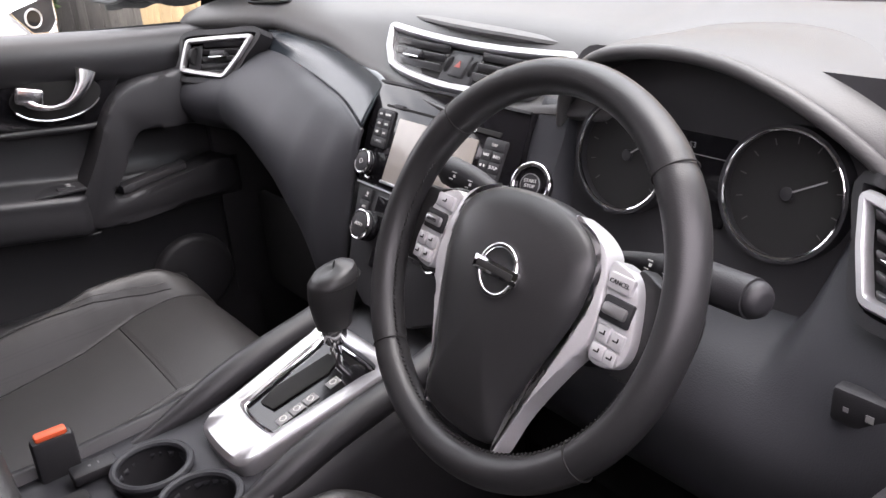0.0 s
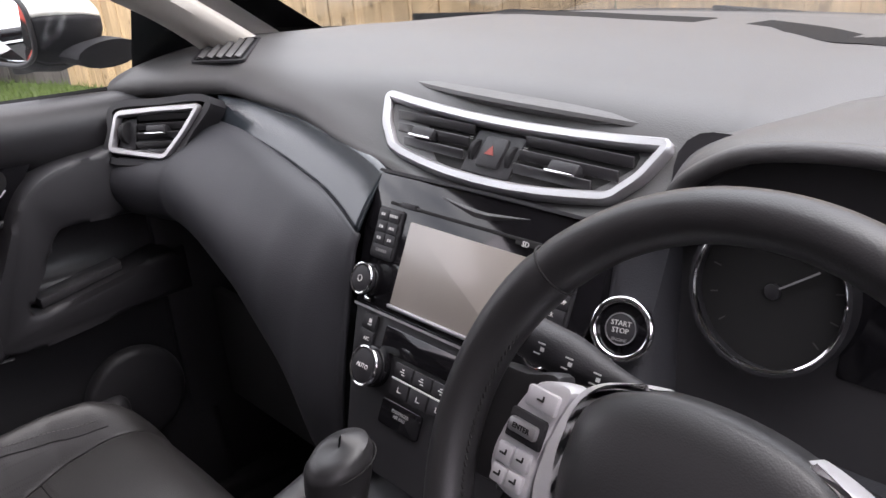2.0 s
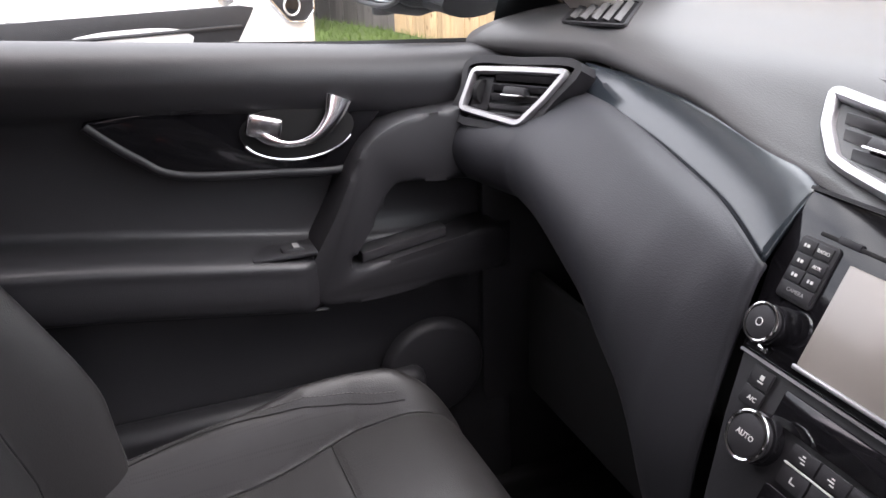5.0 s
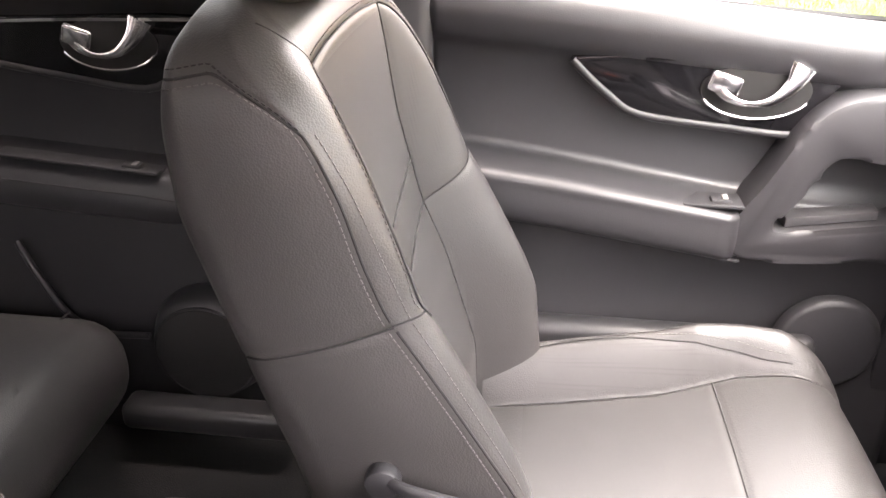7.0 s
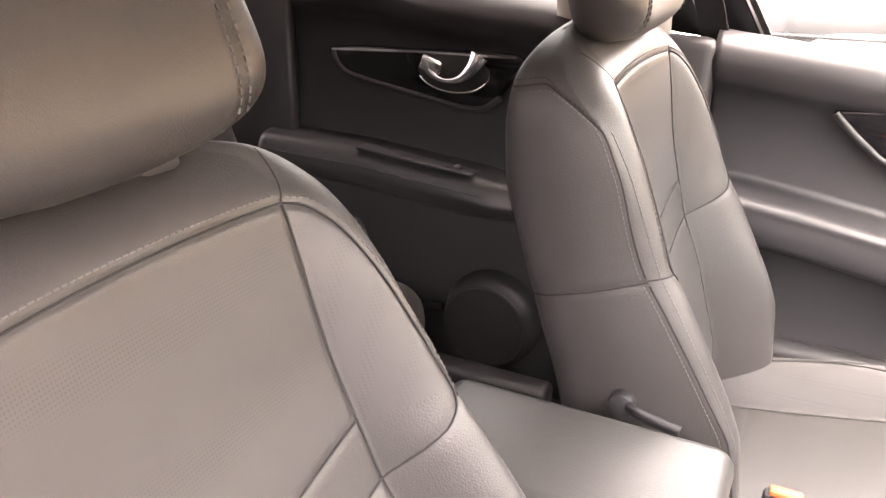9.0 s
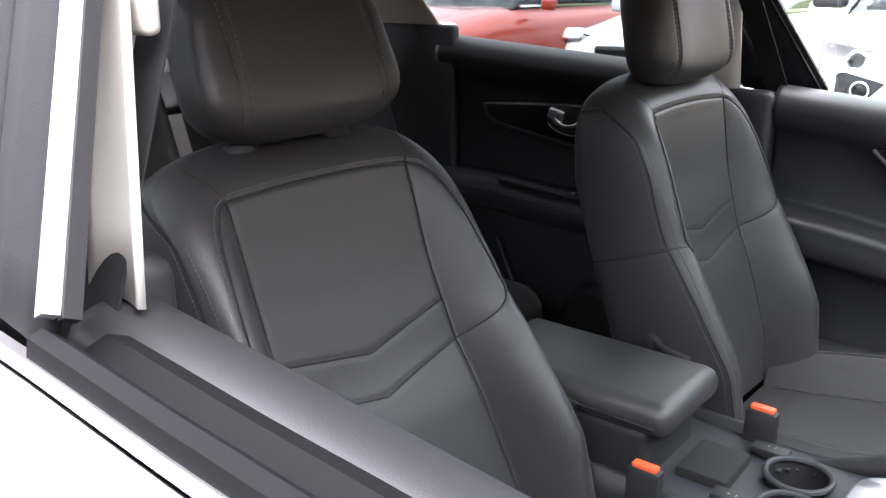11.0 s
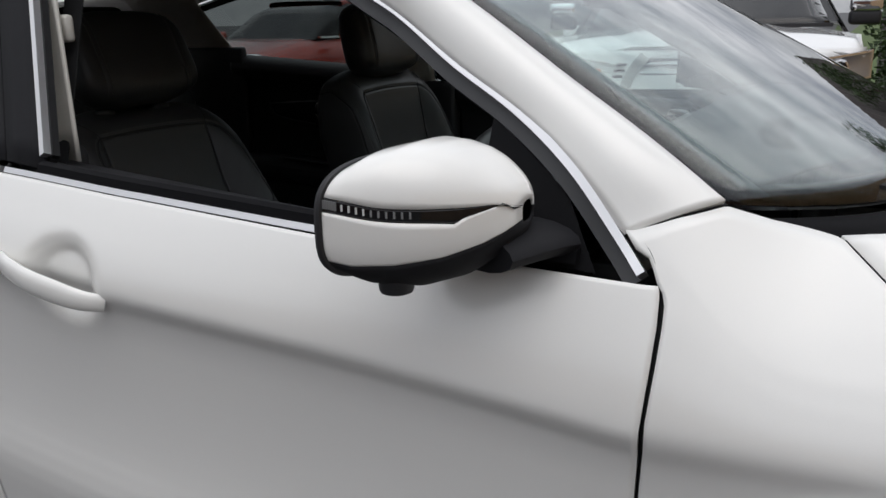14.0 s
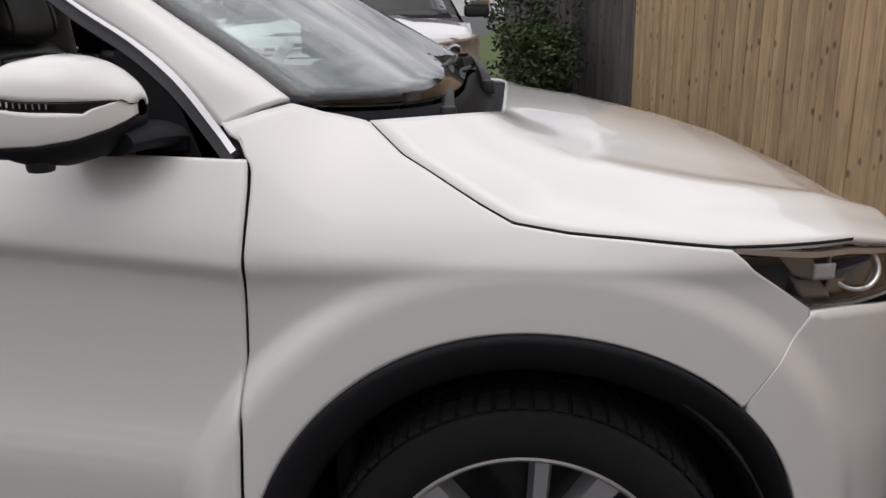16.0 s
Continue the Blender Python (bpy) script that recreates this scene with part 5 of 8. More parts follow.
kn = knob(-0.123, -0.069, 0.0175, 0.016, stack, "black volume knob with a chrome ring")
part("power_mark", ring(0.0032, 0.0004, 20, 6), M_MARK, kn, m=on_stack(-0.123, -0.069, 0.0166))
knob(0.121, -0.069, 0.0175, 0.016, stack, "black tuning knob with a chrome ring")
# small chrome blocks added as highlights below the two knobs
for x in (-0.120, 0.118):
    part("knob_glint", box(0.011, 0.005, 0.003, 0.0015, at=(x, -0.089, 0.002)), M_CHROME, stack, m=ST)
clim = obj("climate_unit", None, dash, "black climate control panel with two dials")
part("climate_fascia", plate([(-0.140, -0.099), (0.140, -0.099), (0.128, -0.150), (0.105, -0.225), (0.05, -0.25), (-0.05, -0.25), (-0.105, -0.225), (-0.128, -0.150)], 0.010, 0.003), M_BLACKP, clim,
     m=on_stack(0, 0, -0.012))
part("climate_edge", sweep([(x, -0.0975, 0.0005) for x in (-0.14, 0.14)], rect_profile(0.0012, 0.0012), up=(0, 0, 1)), M_SILVER, clim, m=ST)
part("climate_display", plate(rrect(0.165, 0.026, 0.003), 0.0016, 0.0006), M_GLOSS, clim, m=on_stack(0.0, -0.119, -0.001))
for y, h in ((-0.110, 0.016), (-0.127, 0.015)):
    for sgn in (-1, 1):
        part("climate_key", box(0.022, h, 0.003, 0.001, at=(sgn * 0.108, y, 0.0005)), M_BLACKP, clim, m=ST)
text_mesh("key_mark", "A/C", 0.0055, M_MARK, on_stack(-0.106, -0.128, 0.0023), clim)
bars("key_mark", [(-0.106, -0.109, 0.004, 0.004), (-0.106, -0.113, 0.006, 0.0012)], M_MARK, on_stack(0, 0, 0.0022), clim)
for sgn in (-1, 1):
    kn = knob(sgn * 0.081, -0.150, 0.0215, 0.020, clim, "temperature dial with a chrome ring")
    if sgn < 0:
        text_mesh("dial_word", "AUTO", 0.0065, M_MARK, on_stack(sgn * 0.081, -0.150, 0.0204), kn)
for i, x in enumerate((-0.040, -0.012, 0.016, 0.044)):
    part("climate_key", box(0.0265, 0.014, 0.003, 0.001, at=(x, -0.143, 0.0005)), M_BLACKP, clim, m=ST)
    part("climate_key", box(0.0265, 0.016, 0.003, 0.001, at=(x, -0.161, 0.0005)), M_BLACKP, clim, m=ST)
    if i < 3:
        bars("key_mark", [(x - 0.001, -0.143, 0.006, 0.001), (x + 0.001, -0.1455, 0.004, 0.001), (x, -0.1405, 0.003, 0.001)], M_MARK, on_stack(0, 0, 0.0022), clim)
        bars("key_mark", [(x - 0.001, -0.161, 0.001, 0.005), (x + 0.002, -0.163, 0.004, 0.001)], M_MARK, on_stack(0, 0, 0.0022), clim)
text_mesh("key_mark", "ON-OFF", 0.0055, M_MARK, on_stack(0.044, -0.143, 0.0022), clim)
part("climate_line", box(0.112, 0.0012, 0.002, at=(0.002, -0.1519, 0.0012)), M_MARK, clim, m=ST)
part("airbag_lamp", plate(rrect(0.060, 0.026, 0.004), 0.002, 0.0008), M_GLOSS, clim, m=on_stack(-0.030, -0.187, -0.001))
text_mesh("airbag_words", "PASSENGER\nAIR BAG", 0.0048, M_MARKDIM, on_stack(-0.030, -0.185, 0.0012), clim)
# near-black block; its colour paints the shade of the open niche
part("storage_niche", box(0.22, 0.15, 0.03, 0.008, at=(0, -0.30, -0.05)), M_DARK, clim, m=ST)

# driver's fascia, cluster and hood
FAS = [(0.135, [(-0.640, 1.066), (-0.664, 1.02), (-0.684, 0.975), (-0.715, 0.92), (-0.74, 0.85), (-0.72, 0.75), (-0.64, 0.66)]),
       (0.190, [(-0.640, 1.062), (-0.662, 1.01), (-0.684, 0.965), (-0.715, 0.91), (-0.75, 0.85), (-0.73, 0.75), (-0.64, 0.66)]),
       (0.204, [(-0.610, 0.918), (-0.640, 0.915), (-0.685, 0.905), (-0.735, 0.88), (-0.760, 0.83), (-0.74, 0.75), (-0.64, 0.66)]),
       (0.36, [(-0.605, 0.912), (-0.640, 0.912), (-0.685, 0.905), (-0.735, 0.88), (-0.765, 0.83), (-0.74, 0.75), (-0.64, 0.66)]),
       (0.49, [(-0.605, 0.918), (-0.640, 0.920), (-0.685, 0.910), (-0.735, 0.88), (-0.765, 0.83), (-0.74, 0.75), (-0.64, 0.66)]),
       (0.525, [(-0.630, 1.030), (-0.665, 0.990), (-0.700, 0.945), (-0.735, 0.89), (-0.765, 0.83), (-0.74, 0.75), (-0.64, 0.66)]),
       (0.62, [(-0.650, 1.050), (-0.690, 1.01), (-0.735, 0.955), (-0.765, 0.89), (-0.765, 0.82), (-0.70, 0.735), (-0.58, 0.69)]),
       (0.79, [(-0.690, 1.050), (-0.735, 1.01), (-0.770, 0.955), (-0.772, 0.89), (-0.745, 0.81), (-0.68, 0.735), (-0.58, 0.69)])]
profile_sheet("driver_fascia", FAS, 0.148, 0.775, 96, 5, M_DASH, dash, "soft black driver's fascia", thick=0.006)
HOODF = smooth_line([(0.180, -0.640, 0.965), (0.176, -0.646, 1.020), (0.194, -0.658, 1.082), (0.236, -0.668, 1.118), (0.278, -0.670, 1.133), (0.340, -0.670, 1.1385), (0.400, -0.670, 1.133), (0.455, -0.668, 1.115), (0.505, -0.662, 1.088),
                     (0.545, -0.655, 1.055), (0.568, -0.650, 1.010)], 5)
HOODB = smooth_line([(0.165, -0.640, 1.000), (0.163, -0.630, 1.060), (0.172, -0.610, 1.098), (0.19, -0.585, 1.118), (0.26, -0.52, 1.136), (0.35, -0.48, 1.140), (0.42, -0.49, 1.136), (0.49, -0.52, 1.126), (0.55, -0.56, 1.112),
                     (0.60, -0.60, 1.098), (0.63, -0.63, 1.05)], 5)


def hood(u, v):
    i = u * (len(HOODF) - 1)
    k = min(int(i), len(HOODF) - 2)
    p, q = HOODF[k].lerp(HOODF[k + 1], i - k), HOODB[k].lerp(HOODB[k + 1], i - k)
    r = p.lerp(q, v)
    r.z += 0.010 * math.sin(math.pi * min(1.0, v * 1.3)) * (1 - v)
    return tuple(r)


sheet("cluster_hood", hood, 43, 10, M_DASHTOP_LIT, dash, "grained hood over the instruments", thick=0.008)
part("hood_edge", sweep(HOODF, round_profile(0.007, 10)), M_DASHTOP_LIT, dash)


def hood_in(u, v):
    i = u * (len(HOODF) - 1)
    k = min(int(i), len(HOODF) - 2)
    p = HOODF[k].lerp(HOODF[k + 1], i - k)
    c = Vector((0.375, -0.56, 1.01))
    q = Vector((lerp(p.x, c.x, 0.02), -0.600, lerp(p.z, c.z, 0.12)))
    return tuple(p.lerp(q, v))


sheet("hood_lining", hood_in, 43, 6, M_BLACKP, dash, thick=0.003)
CL = frame_of((0.362, -0.648, 1.030), (1, 0, 0), (0, 0.22, 1))
cluster = obj("instrument_cluster", None, dash, "unlit dark instrument cluster with two ringed dials")
part("cluster_face", plate(rrect(0.37, 0.22, 0.03), 0.004), M_SATIN, cluster, m=CL @ Matrix.Translation((0, -0.01, -0.008)))
for x, a in ((-0.090, 35), (0.090, 28)):
    d = CL @ Matrix.Translation((x + 0.003, -0.006, 0.0))
    part("dial_ring", ring(0.0565, 0.0020, 64, 8), M_CHROME, cluster, m=d @ Matrix.Translation((0, 0, 0.012)))
    part("dial_face", cyl(0.058, 0.002, 56), M_DARK, cluster, m=d @ Matrix.Translation((0, 0, -0.0012)))
    part("dial_wall", sweep([(0.059 * math.cos(t), 0.059 * math.sin(t), 0.004) for t in np.linspace(0, 2 * math.pi, 49)[:-1]], rect_profile(0.0015, 0.010), closed=True, up=(0, 0, 1)), M_BLACKP, cluster, m=d)
    part("dial_needle", box(0.040, 0.0014, 0.001, at=(0.018, 0, 0.003)), M_MARKDIM, cluster, m=d @ pose(0, 0, 0, 0, 0, a))
    part("dial_hub", cyl(0.006, 0.004, 24, bevel=0.001, m=Matrix.Translation((0, 0, 0.002))), M_BLACKP, cluster, m=d)
    for k in range(11):
        t = math.radians(-130 + 26 * k + 90)
        bars("dial_tick", [(0, 0.047, 0.0010, 0.006)], M_FAINT, d @ pose(0, 0, 0.0005, 0, 0, math.degrees(t) - 90), cluster)
part("trip_display", plate(rrect(0.070, 0.085, 0.003), 0.001), M_GLOSS, cluster, m=CL @ Matrix.Translation((0, -0.012, -0.003)))
text_mesh("trip_clock", "13:53", 0.008, M_MARKDIM, CL @ Matrix.Translation((-0.018, 0.018, -0.0015)), cluster)
bars("trip_line", [(0.0, 0.010, 0.060, 0.0008)], M_MARKDIM, CL @ Matrix.Translation((0, 0, -0.0018)), cluster)
# start button
sb = obj("start_button", None, dash, "round start button with a chrome ring")
SB = frame_of((0.174, -0.690, 0.978), (1, 0.25, 0), (0, 0.42, 0.90))
part("button_ring", ring(0.0235, 0.0032, 56, 10), M_CHROME, sb, m=SB @ Matrix.Translation((0, 0, 0.006)))
part("button_well", cyl(0.023, 0.010, 40, bevel=0.001), M_GLOSS, sb, m=SB @ Matrix.Translation((0, 0, 0.0)))
part("button_face", cyl(0.0125, 0.010, 40, bevel=0.0012), M_BLACKP, sb, m=SB @ Matrix.Translation((0, 0, 0.0035)))
part("button_rim", ring(0.0125, 0.0005, 40, 6), M_SILVER, sb, m=SB @ Matrix.Translation((0, 0, 0.0085)))
text_mesh("button_word", "START\nSTOP", 0.0058, M_MARK, SB @ Matrix.Translation((0, 0.0015, 0.0088)), sb)
text_mesh("button_word", "ENGINE", 0.0036, M_MARKDIM, SB @ Matrix.Translation((0, -0.0088, 0.0088)), sb)
part("switch_pod", box(0.062, 0.016, 0.030, 0.004, at=(0.600, -0.752, 0.915)), M_BLACKP, dash, "small switch panel")
bars("switch_mark", [(0.0, 0, 0.006, 0.006), (-0.018, 0, 0.004, 0.004), (0.018, 0, 0.004, 0.004)], M_MARKDIM, frame_of((0.600, -0.7605, 0.915), (1, 0, 0), (0, 0, 1)), dash)

# ---- steering wheel ----
wheel_thing = thing("steering_wheel", "black leather steering wheel with satin silver spokes and control buttons", "steering wheel")
SW = frame_of((0.351, -0.880, 0.994), (1, 0, 0), (0, 0.45, 0.893))


R_RIM = 0.1650
bm = bmesh.new()
rows = []
for i in range(128):
    a = 2 * math.pi * i / 128
    grip = 1 + 0.10 * math.exp(-((math.degrees(a) - 38) / 16) ** 2) + 0.10 * math.exp(-((math.degrees(a) - 142) / 16) ** 2)
    seam = min(abs((math.degrees(a) - s + 180) % 360 - 180) for s in (42, 138, 222, 318))
    groove = -0.0010 * math.exp(-(seam / 0.9) ** 2)
    r = 0.0152 * grip + groove
    rows.append([bm.verts.new(((R_RIM + r * math.cos(b)) * math.cos(a), (R_RIM + r * math.cos(b)) * math.sin(a), 1.12 * r * math.sin(b))) for b in (2 * math.pi * j / 20 for j in range(20))])
for i in range(128):
    for j in range(20):
        bm.faces.new((rows[i][j], rows[(i + 1) % 128][j], rows[(i + 1) % 128][(j + 1) % 20], rows[i][(j + 1) % 20]))
part("rim", bm, M_WHEELLEATHER, wheel_thing, m=SW)
for s in (42, 138, 222, 318):
    a = math.radians(s)
    part("rim_seam", ring(0.0158 * (1.08 if s < 180 else 1.0) + 0.0004, 0.0007, 28, 6), M_GROOVE, wheel_thing,
         m=SW @ Matrix.Translation((R_RIM * math.cos(a), R_RIM * math.sin(a), 0)) @ pose(0, 0, 0, 0, 0, s) @ pose(0, 0, 0, 90, 0, 0))
st = bmesh.new()
for i in range(150):
    a = math.radians(140 + 260 * i / 150)
    if math.sin(a) > 0.45:
        continue
    mm = Matrix.Translation(((R_RIM - 0.0152) * math.cos(a), (R_RIM - 0.0152) * math.sin(a), 0.004)) @ pose(0, 0, 0, 0, 0, math.degrees(a) + 35)
    bmesh.ops.create_cube(st, size=1, matrix=mm @ Matrix.Diagonal((0.0012, 0.0045, 0.0012, 1)))
ob = part("rim_stitching", st, M_GROOVE, wheel_thing, smooth=False, m=SW)
ob["kind"] = "stuff"


SWH = SW @ Matrix.Translation((-0.001, -0.003, -0.020)) @ pose(0, 0, 0, 0, 0, -3)


def on_hub(x, y, z=0.0):
    return SWH @ Matrix.Translation((x, y, z))


def pad_out(n=64):
    ctrl = [(0.0, 0.070), (0.040, 0.066), (0.067, 0.054), (0.080, 0.038), (0.083, 0.018), (0.082, -0.002), (0.074, -0.031), (0.060, -0.070), (0.049, -0.105), (0.042, -0.135), (0.0, -0.142)]
    pts = ctrl + [(-x, y) for x, y in reversed(ctrl[1:-1])]
    return [(p.x, p.y) for p in smooth_line([(x, y, 0) for x, y in pts], 5, closed=True)]


outl = pad_out()
bm = bmesh.new()
cx, cy = 0.0, -0.025
rings_ = []
for k, (s, z) in enumerate(((1.0, 0.002), (1.0, 0.014), (0.985, 0.021), (0.95, 0.0255), (0.80, 0.031), (0.55, 0.036), (0.25, 0.038), (0.02, 0.0385))):
    rings_.append([bm.verts.new((cx + (x - cx) * s, cy + (y - cy) * s, z)) for x, y in outl])
n = len(outl)
for a, b in zip(rings_, rings_[1:]):
    for i in range(n):
        bm.faces.new((a[i], a[(i + 1) % n], b[(i + 1) % n], b[i]))
bm.faces.new(rings_[-1])
part("airbag_cover", bm, M_WHEELLEATHER, wheel_thing, "smooth black centre pad", m=SWH)
for sgn in (-1, 1):
    def outline(pts, sgn=sgn):
        line = [(p.x, p.y) for p in smooth_line([(x, y, 0) for x, y in pts], 4, closed=True)]
        return line if sgn > 0 else [(-x, y) for x, y in line][::-1]
    # silver band along the pad's edge, running down into the lower spoke
    band_ = [(0.042, 0.0655), (0.066, 0.0600), (0.083, 0.0500), (0.091, 0.036), (0.096, 0.016), (0.098, -0.008), (0.095, -0.026), (0.084, -0.045), (0.069, -0.076), (0.057, -0.106), (0.049, -0.138),
             (0.045, -0.136), (0.051, -0.105), (0.062, -0.070), (0.076, -0.031), (0.084, -0.002), (0.085, 0.018), (0.082, 0.038), (0.069, 0.054)]
    part("spoke_bezel", plate(outline(band_), 0.022, 0.003), M_SPOKE, wheel_thing, "satin silver spoke edge", m=on_hub(0, 0, -0.003))
    keys = [(0.091, 0.043), (0.106, 0.044), (0.119, 0.037), (0.128, 0.018), (0.134, -0.010), (0.129, -0.026), (0.114, -0.032), (0.101, -0.029), (0.100, -0.008), (0.097, 0.016)]
    part("key_panel", plate(outline(keys), 0.018, 0.003), M_SPOKE, wheel_thing, "grey key panel", m=on_hub(0, 0, 0.000))
    wedge = [(0.110, 0.046), (0.135, 0.040), (0.164, 0.034), (0.168, 0.000), (0.160, -0.034), (0.135, -0.036), (0.112, -0.036), (0.105, -0.020), (0.106, 0.020)]
    part("spoke_core", plate(outline(wedge), 0.016, 0.006), M_WHEELLEATHER, wheel_thing, m=on_hub(0, 0, -0.008))
    for x, y, w, h, word in ((0.108, 0.0315, 0.024, 0.013, "CANCEL" if sgn > 0 else ""), (0.113, 0.0115, 0.028, 0.019, "toggle"), (0.109, -0.0075, 0.0125, 0.0125, ""), (0.1225, -0.0085, 0.0125, 0.0125, ""),
                             (0.1095, -0.0215, 0.0125, 0.0115, ""), (0.1225, -0.0220, 0.0115, 0.0115, "")):
        part("wheel_key", box(w, h, 0.005, 0.0018, at=(sgn * x, y, 0.0185)), M_SPOKE if word != "toggle" else M_BLACKP, wheel_thing, m=SWH)
        if word == "CANCEL":
            text_mesh("key_word", "CANCEL", 0.0050, M_GROOVE, on_hub(sgn * x, y, 0.0214), wheel_thing)
        elif word == "toggle":
            part("wheel_toggle", box(0.022, 0.009, 0.008, 0.002, at=(sgn * x, y, 0.0205)), M_SILVER, wheel_thing, m=SWH)
            if sgn < 0:
                text_mesh("key_word", "ENTER", 0.0045, M_GROOVE, on_hub(sgn * x, y, 0.0248), wheel_thing)
        else:
            bars("key_mark", [(sgn * x, y, 0.005, 0.0012), (sgn * x + 0.002, y + 0.0015, 0.0012, 0.003)], M_GROOVE, on_hub(0, 0, 0.0214), wheel_thing)
em = obj("wheel_badge", None, wheel_thing, "plain chrome ring badge with a bar")
part("badge_ring", ring(0.0210, 0.0024, 56, 10), M_CHROME, em, m=on_hub(0.003, 0.001, 0.0385))
part("badge_bar", box(0.054, 0.0120, 0.005, 0.0012, at=(0.003, 0.001, 0.040)), M_CHROME, em, m=SWH)
part("badge_letters_plate", box(0.044, 0.0060, 0.001, 0.0004, at=(0.003, 0.001, 0.0427)), M_GROOVE, em, m=SWH)
part("column_shroud", box(0.105, 0.085, 0.20, 0.022, 3, at=(0, -0.02, -0.115)), M_BLACKP, wheel_thing, m=SWH)
part("hub_back", cyl(0.060, 0.05, 40, 0.075, 0.008), M_BLACKP, wheel_thing, m=on_hub(0, -0.01, -0.025))
for sgn in (-1, 1):
    reach = 0.160 if sgn < 0 else 0.188
    pts = [(sgn * 0.040, 0.036, -0.046), (sgn * 0.085, 0.048, -0.034), (sgn * 0.125, 0.053, -0.025), (sgn * reach, 0.056, -0.018)]
    line = smooth_line(pts, 6)
    part("stalk", sweep([Vector(p) for p in line], round_profile(0.0140, 16, 1.05), up=(0, 0, 1), scale=lambda t: 0.62 + 0.46 * sstep(0.35, 0.75, t)), M_BLACKP, wheel_thing, "black column stalk", m=SWH)
    tip = line[-1] + (line[-1] - line[-2]).normalized() * 0.004
    part("stalk_end", cyl(0.0152, 0.012, 24, 0.0115, 0.005), M_BLACKP, wheel_thing, m=on_hub(*tip) @ pose(0, 0, 0, 0, 90 * sgn - 8 * sgn, 0))
    for a in (0.100, 0.120, 0.140):
        i = min(range(len(line)), key=lambda n: abs(abs(line[n].x) - a))
        bars("stalk_mark", [(0, 0.0035, 0.0055, 0.0009), (0.0015, 0.0, 0.0028, 0.0026), (-0.0015, -0.0035, 0.0048, 0.0009)], M_MARK, on_hub(sgn * a, line[i].y - 0.001, line[i].z + 0.0152) @ pose(0, 0, 0, 0, -10 * sgn, 0), wheel_thing)

# ---- centre console ----
con = thing("centre_console", "black centre console with a silver gear surround and two cup holders", "console")
console_top = profile_sheet("console_top", [(-0.125, [(-0.70, 0.80), (-0.82, 0.755), (-0.95, 0.722), (-1.05, 0.700), (-1.20, 0.690), (-1.35, 0.690), (-1.52, 0.70)]),
                               (0.125, [(-0.70, 0.80), (-0.82, 0.755), (-0.95, 0.722), (-1.05, 0.700), (-1.20, 0.690), (-1.35, 0.690), (-1.52, 0.70)])], -0.125, 0.125, 72, 16, M_DASH, con,
              "black console top", thick=0.006, push=lambda x, y, z: (y, z - 0.014))
CUPS = ((-0.030, -1.112), (0.064, -1.092))
hole = bmesh.new()
hole.from_mesh(console_top.data)
bmesh.ops.delete(hole, geom=[f for f in hole.faces if any(math.hypot(f.calc_center_median().x - x, f.calc_center_median().y - y) < 0.041 for x, y in CUPS)], context="FACES")
hole.to_mesh(console_top.data)
hole.free()
for sgn in (-1, 1):
    def flank(u, v, sgn=sgn):
        y = lerp(-0.68, -1.54, u)
        zt = interp([(-1.54, 0.70), (-1.2, 0.69), (-1.05, 0.70), (-0.95, 0.722), (-0.82, 0.755), (-0.68, 0.805)], y) + 0.004
        return (sgn * (0.126 + 0.012 * math.sin(math.pi * v) * 0.6), y, lerp(zt, 0.34, v))
    sheet("console_flank", flank, 24, 8, M_DOORSKIN, con, "padded console flank", thick=0.012)
    part("console_bolster", sweep(smooth_line([(sgn * 0.110, y, z) for y, z in ((-0.70, 0.806), (-0.82, 0.764), (-0.95, 0.732), (-1.04, 0.700), (-1.11, 0.680))], 6), round_profile(0.020, 12), up=(0, 0, 1), scale=lambda t: 1.0 - 0.6 * sstep(0.6, 1.0, t)), M_DOORSKIN, con)
GP = frame_of((0.004, -0.930, 0.735), (1, 0, 0), (0, 0.18, 0.050))
outer = [(-0.078, 0.100), (0.078, 0.100), (0.082, 0.070), (0.066, -0.060), (0.060, -0.105), (0.035, -0.118), (-0.035, -0.118), (-0.060, -0.105), (-0.066, -0.060), (-0.082, 0.070)]
innr = [(-0.056, 0.082), (0.056, 0.082), (0.058, 0.060), (0.044, -0.045), (0.036, -0.066), (-0.036, -0.066), (-0.044, -0.045), (-0.058, 0.060)]
gear = obj("gear_selector", None, con, "automatic gear selector with a silver surround")
po = smooth_line([(x, y, 0.0) for x, y in outer], 6, closed=True)
pi = smooth_line([(x, y, 0.0) for x, y in innr], 6, closed=True)
bm = bmesh.new()


def ring_pts(line, z, s=1.0, n=72):
    c = Vector((0, 0, 0))
    out = []
    total = len(line)
    for i in range(n):
        a = 2 * math.pi * i / n + math.pi / 4
        d = Vector((math.cos(a), math.sin(a), 0))
        best = None
        for j in range(total):
            p, q = line[j], line[(j + 1) % total]
            den = (q - p).x * d.y - (q - p).y * d.x
            if abs(den) < 1e-12:
                continue
            t = (p.y * d.x - p.x * d.y) / den
            if 0 <= t <= 1:
                hit = p.lerp(q, t)
                k = hit.dot(d)
                if k > 0 and (best is None or k > best):
                    best = k
        out.append(d * (best or 0.05) * s + Vector((0, 0, z)))
    return out


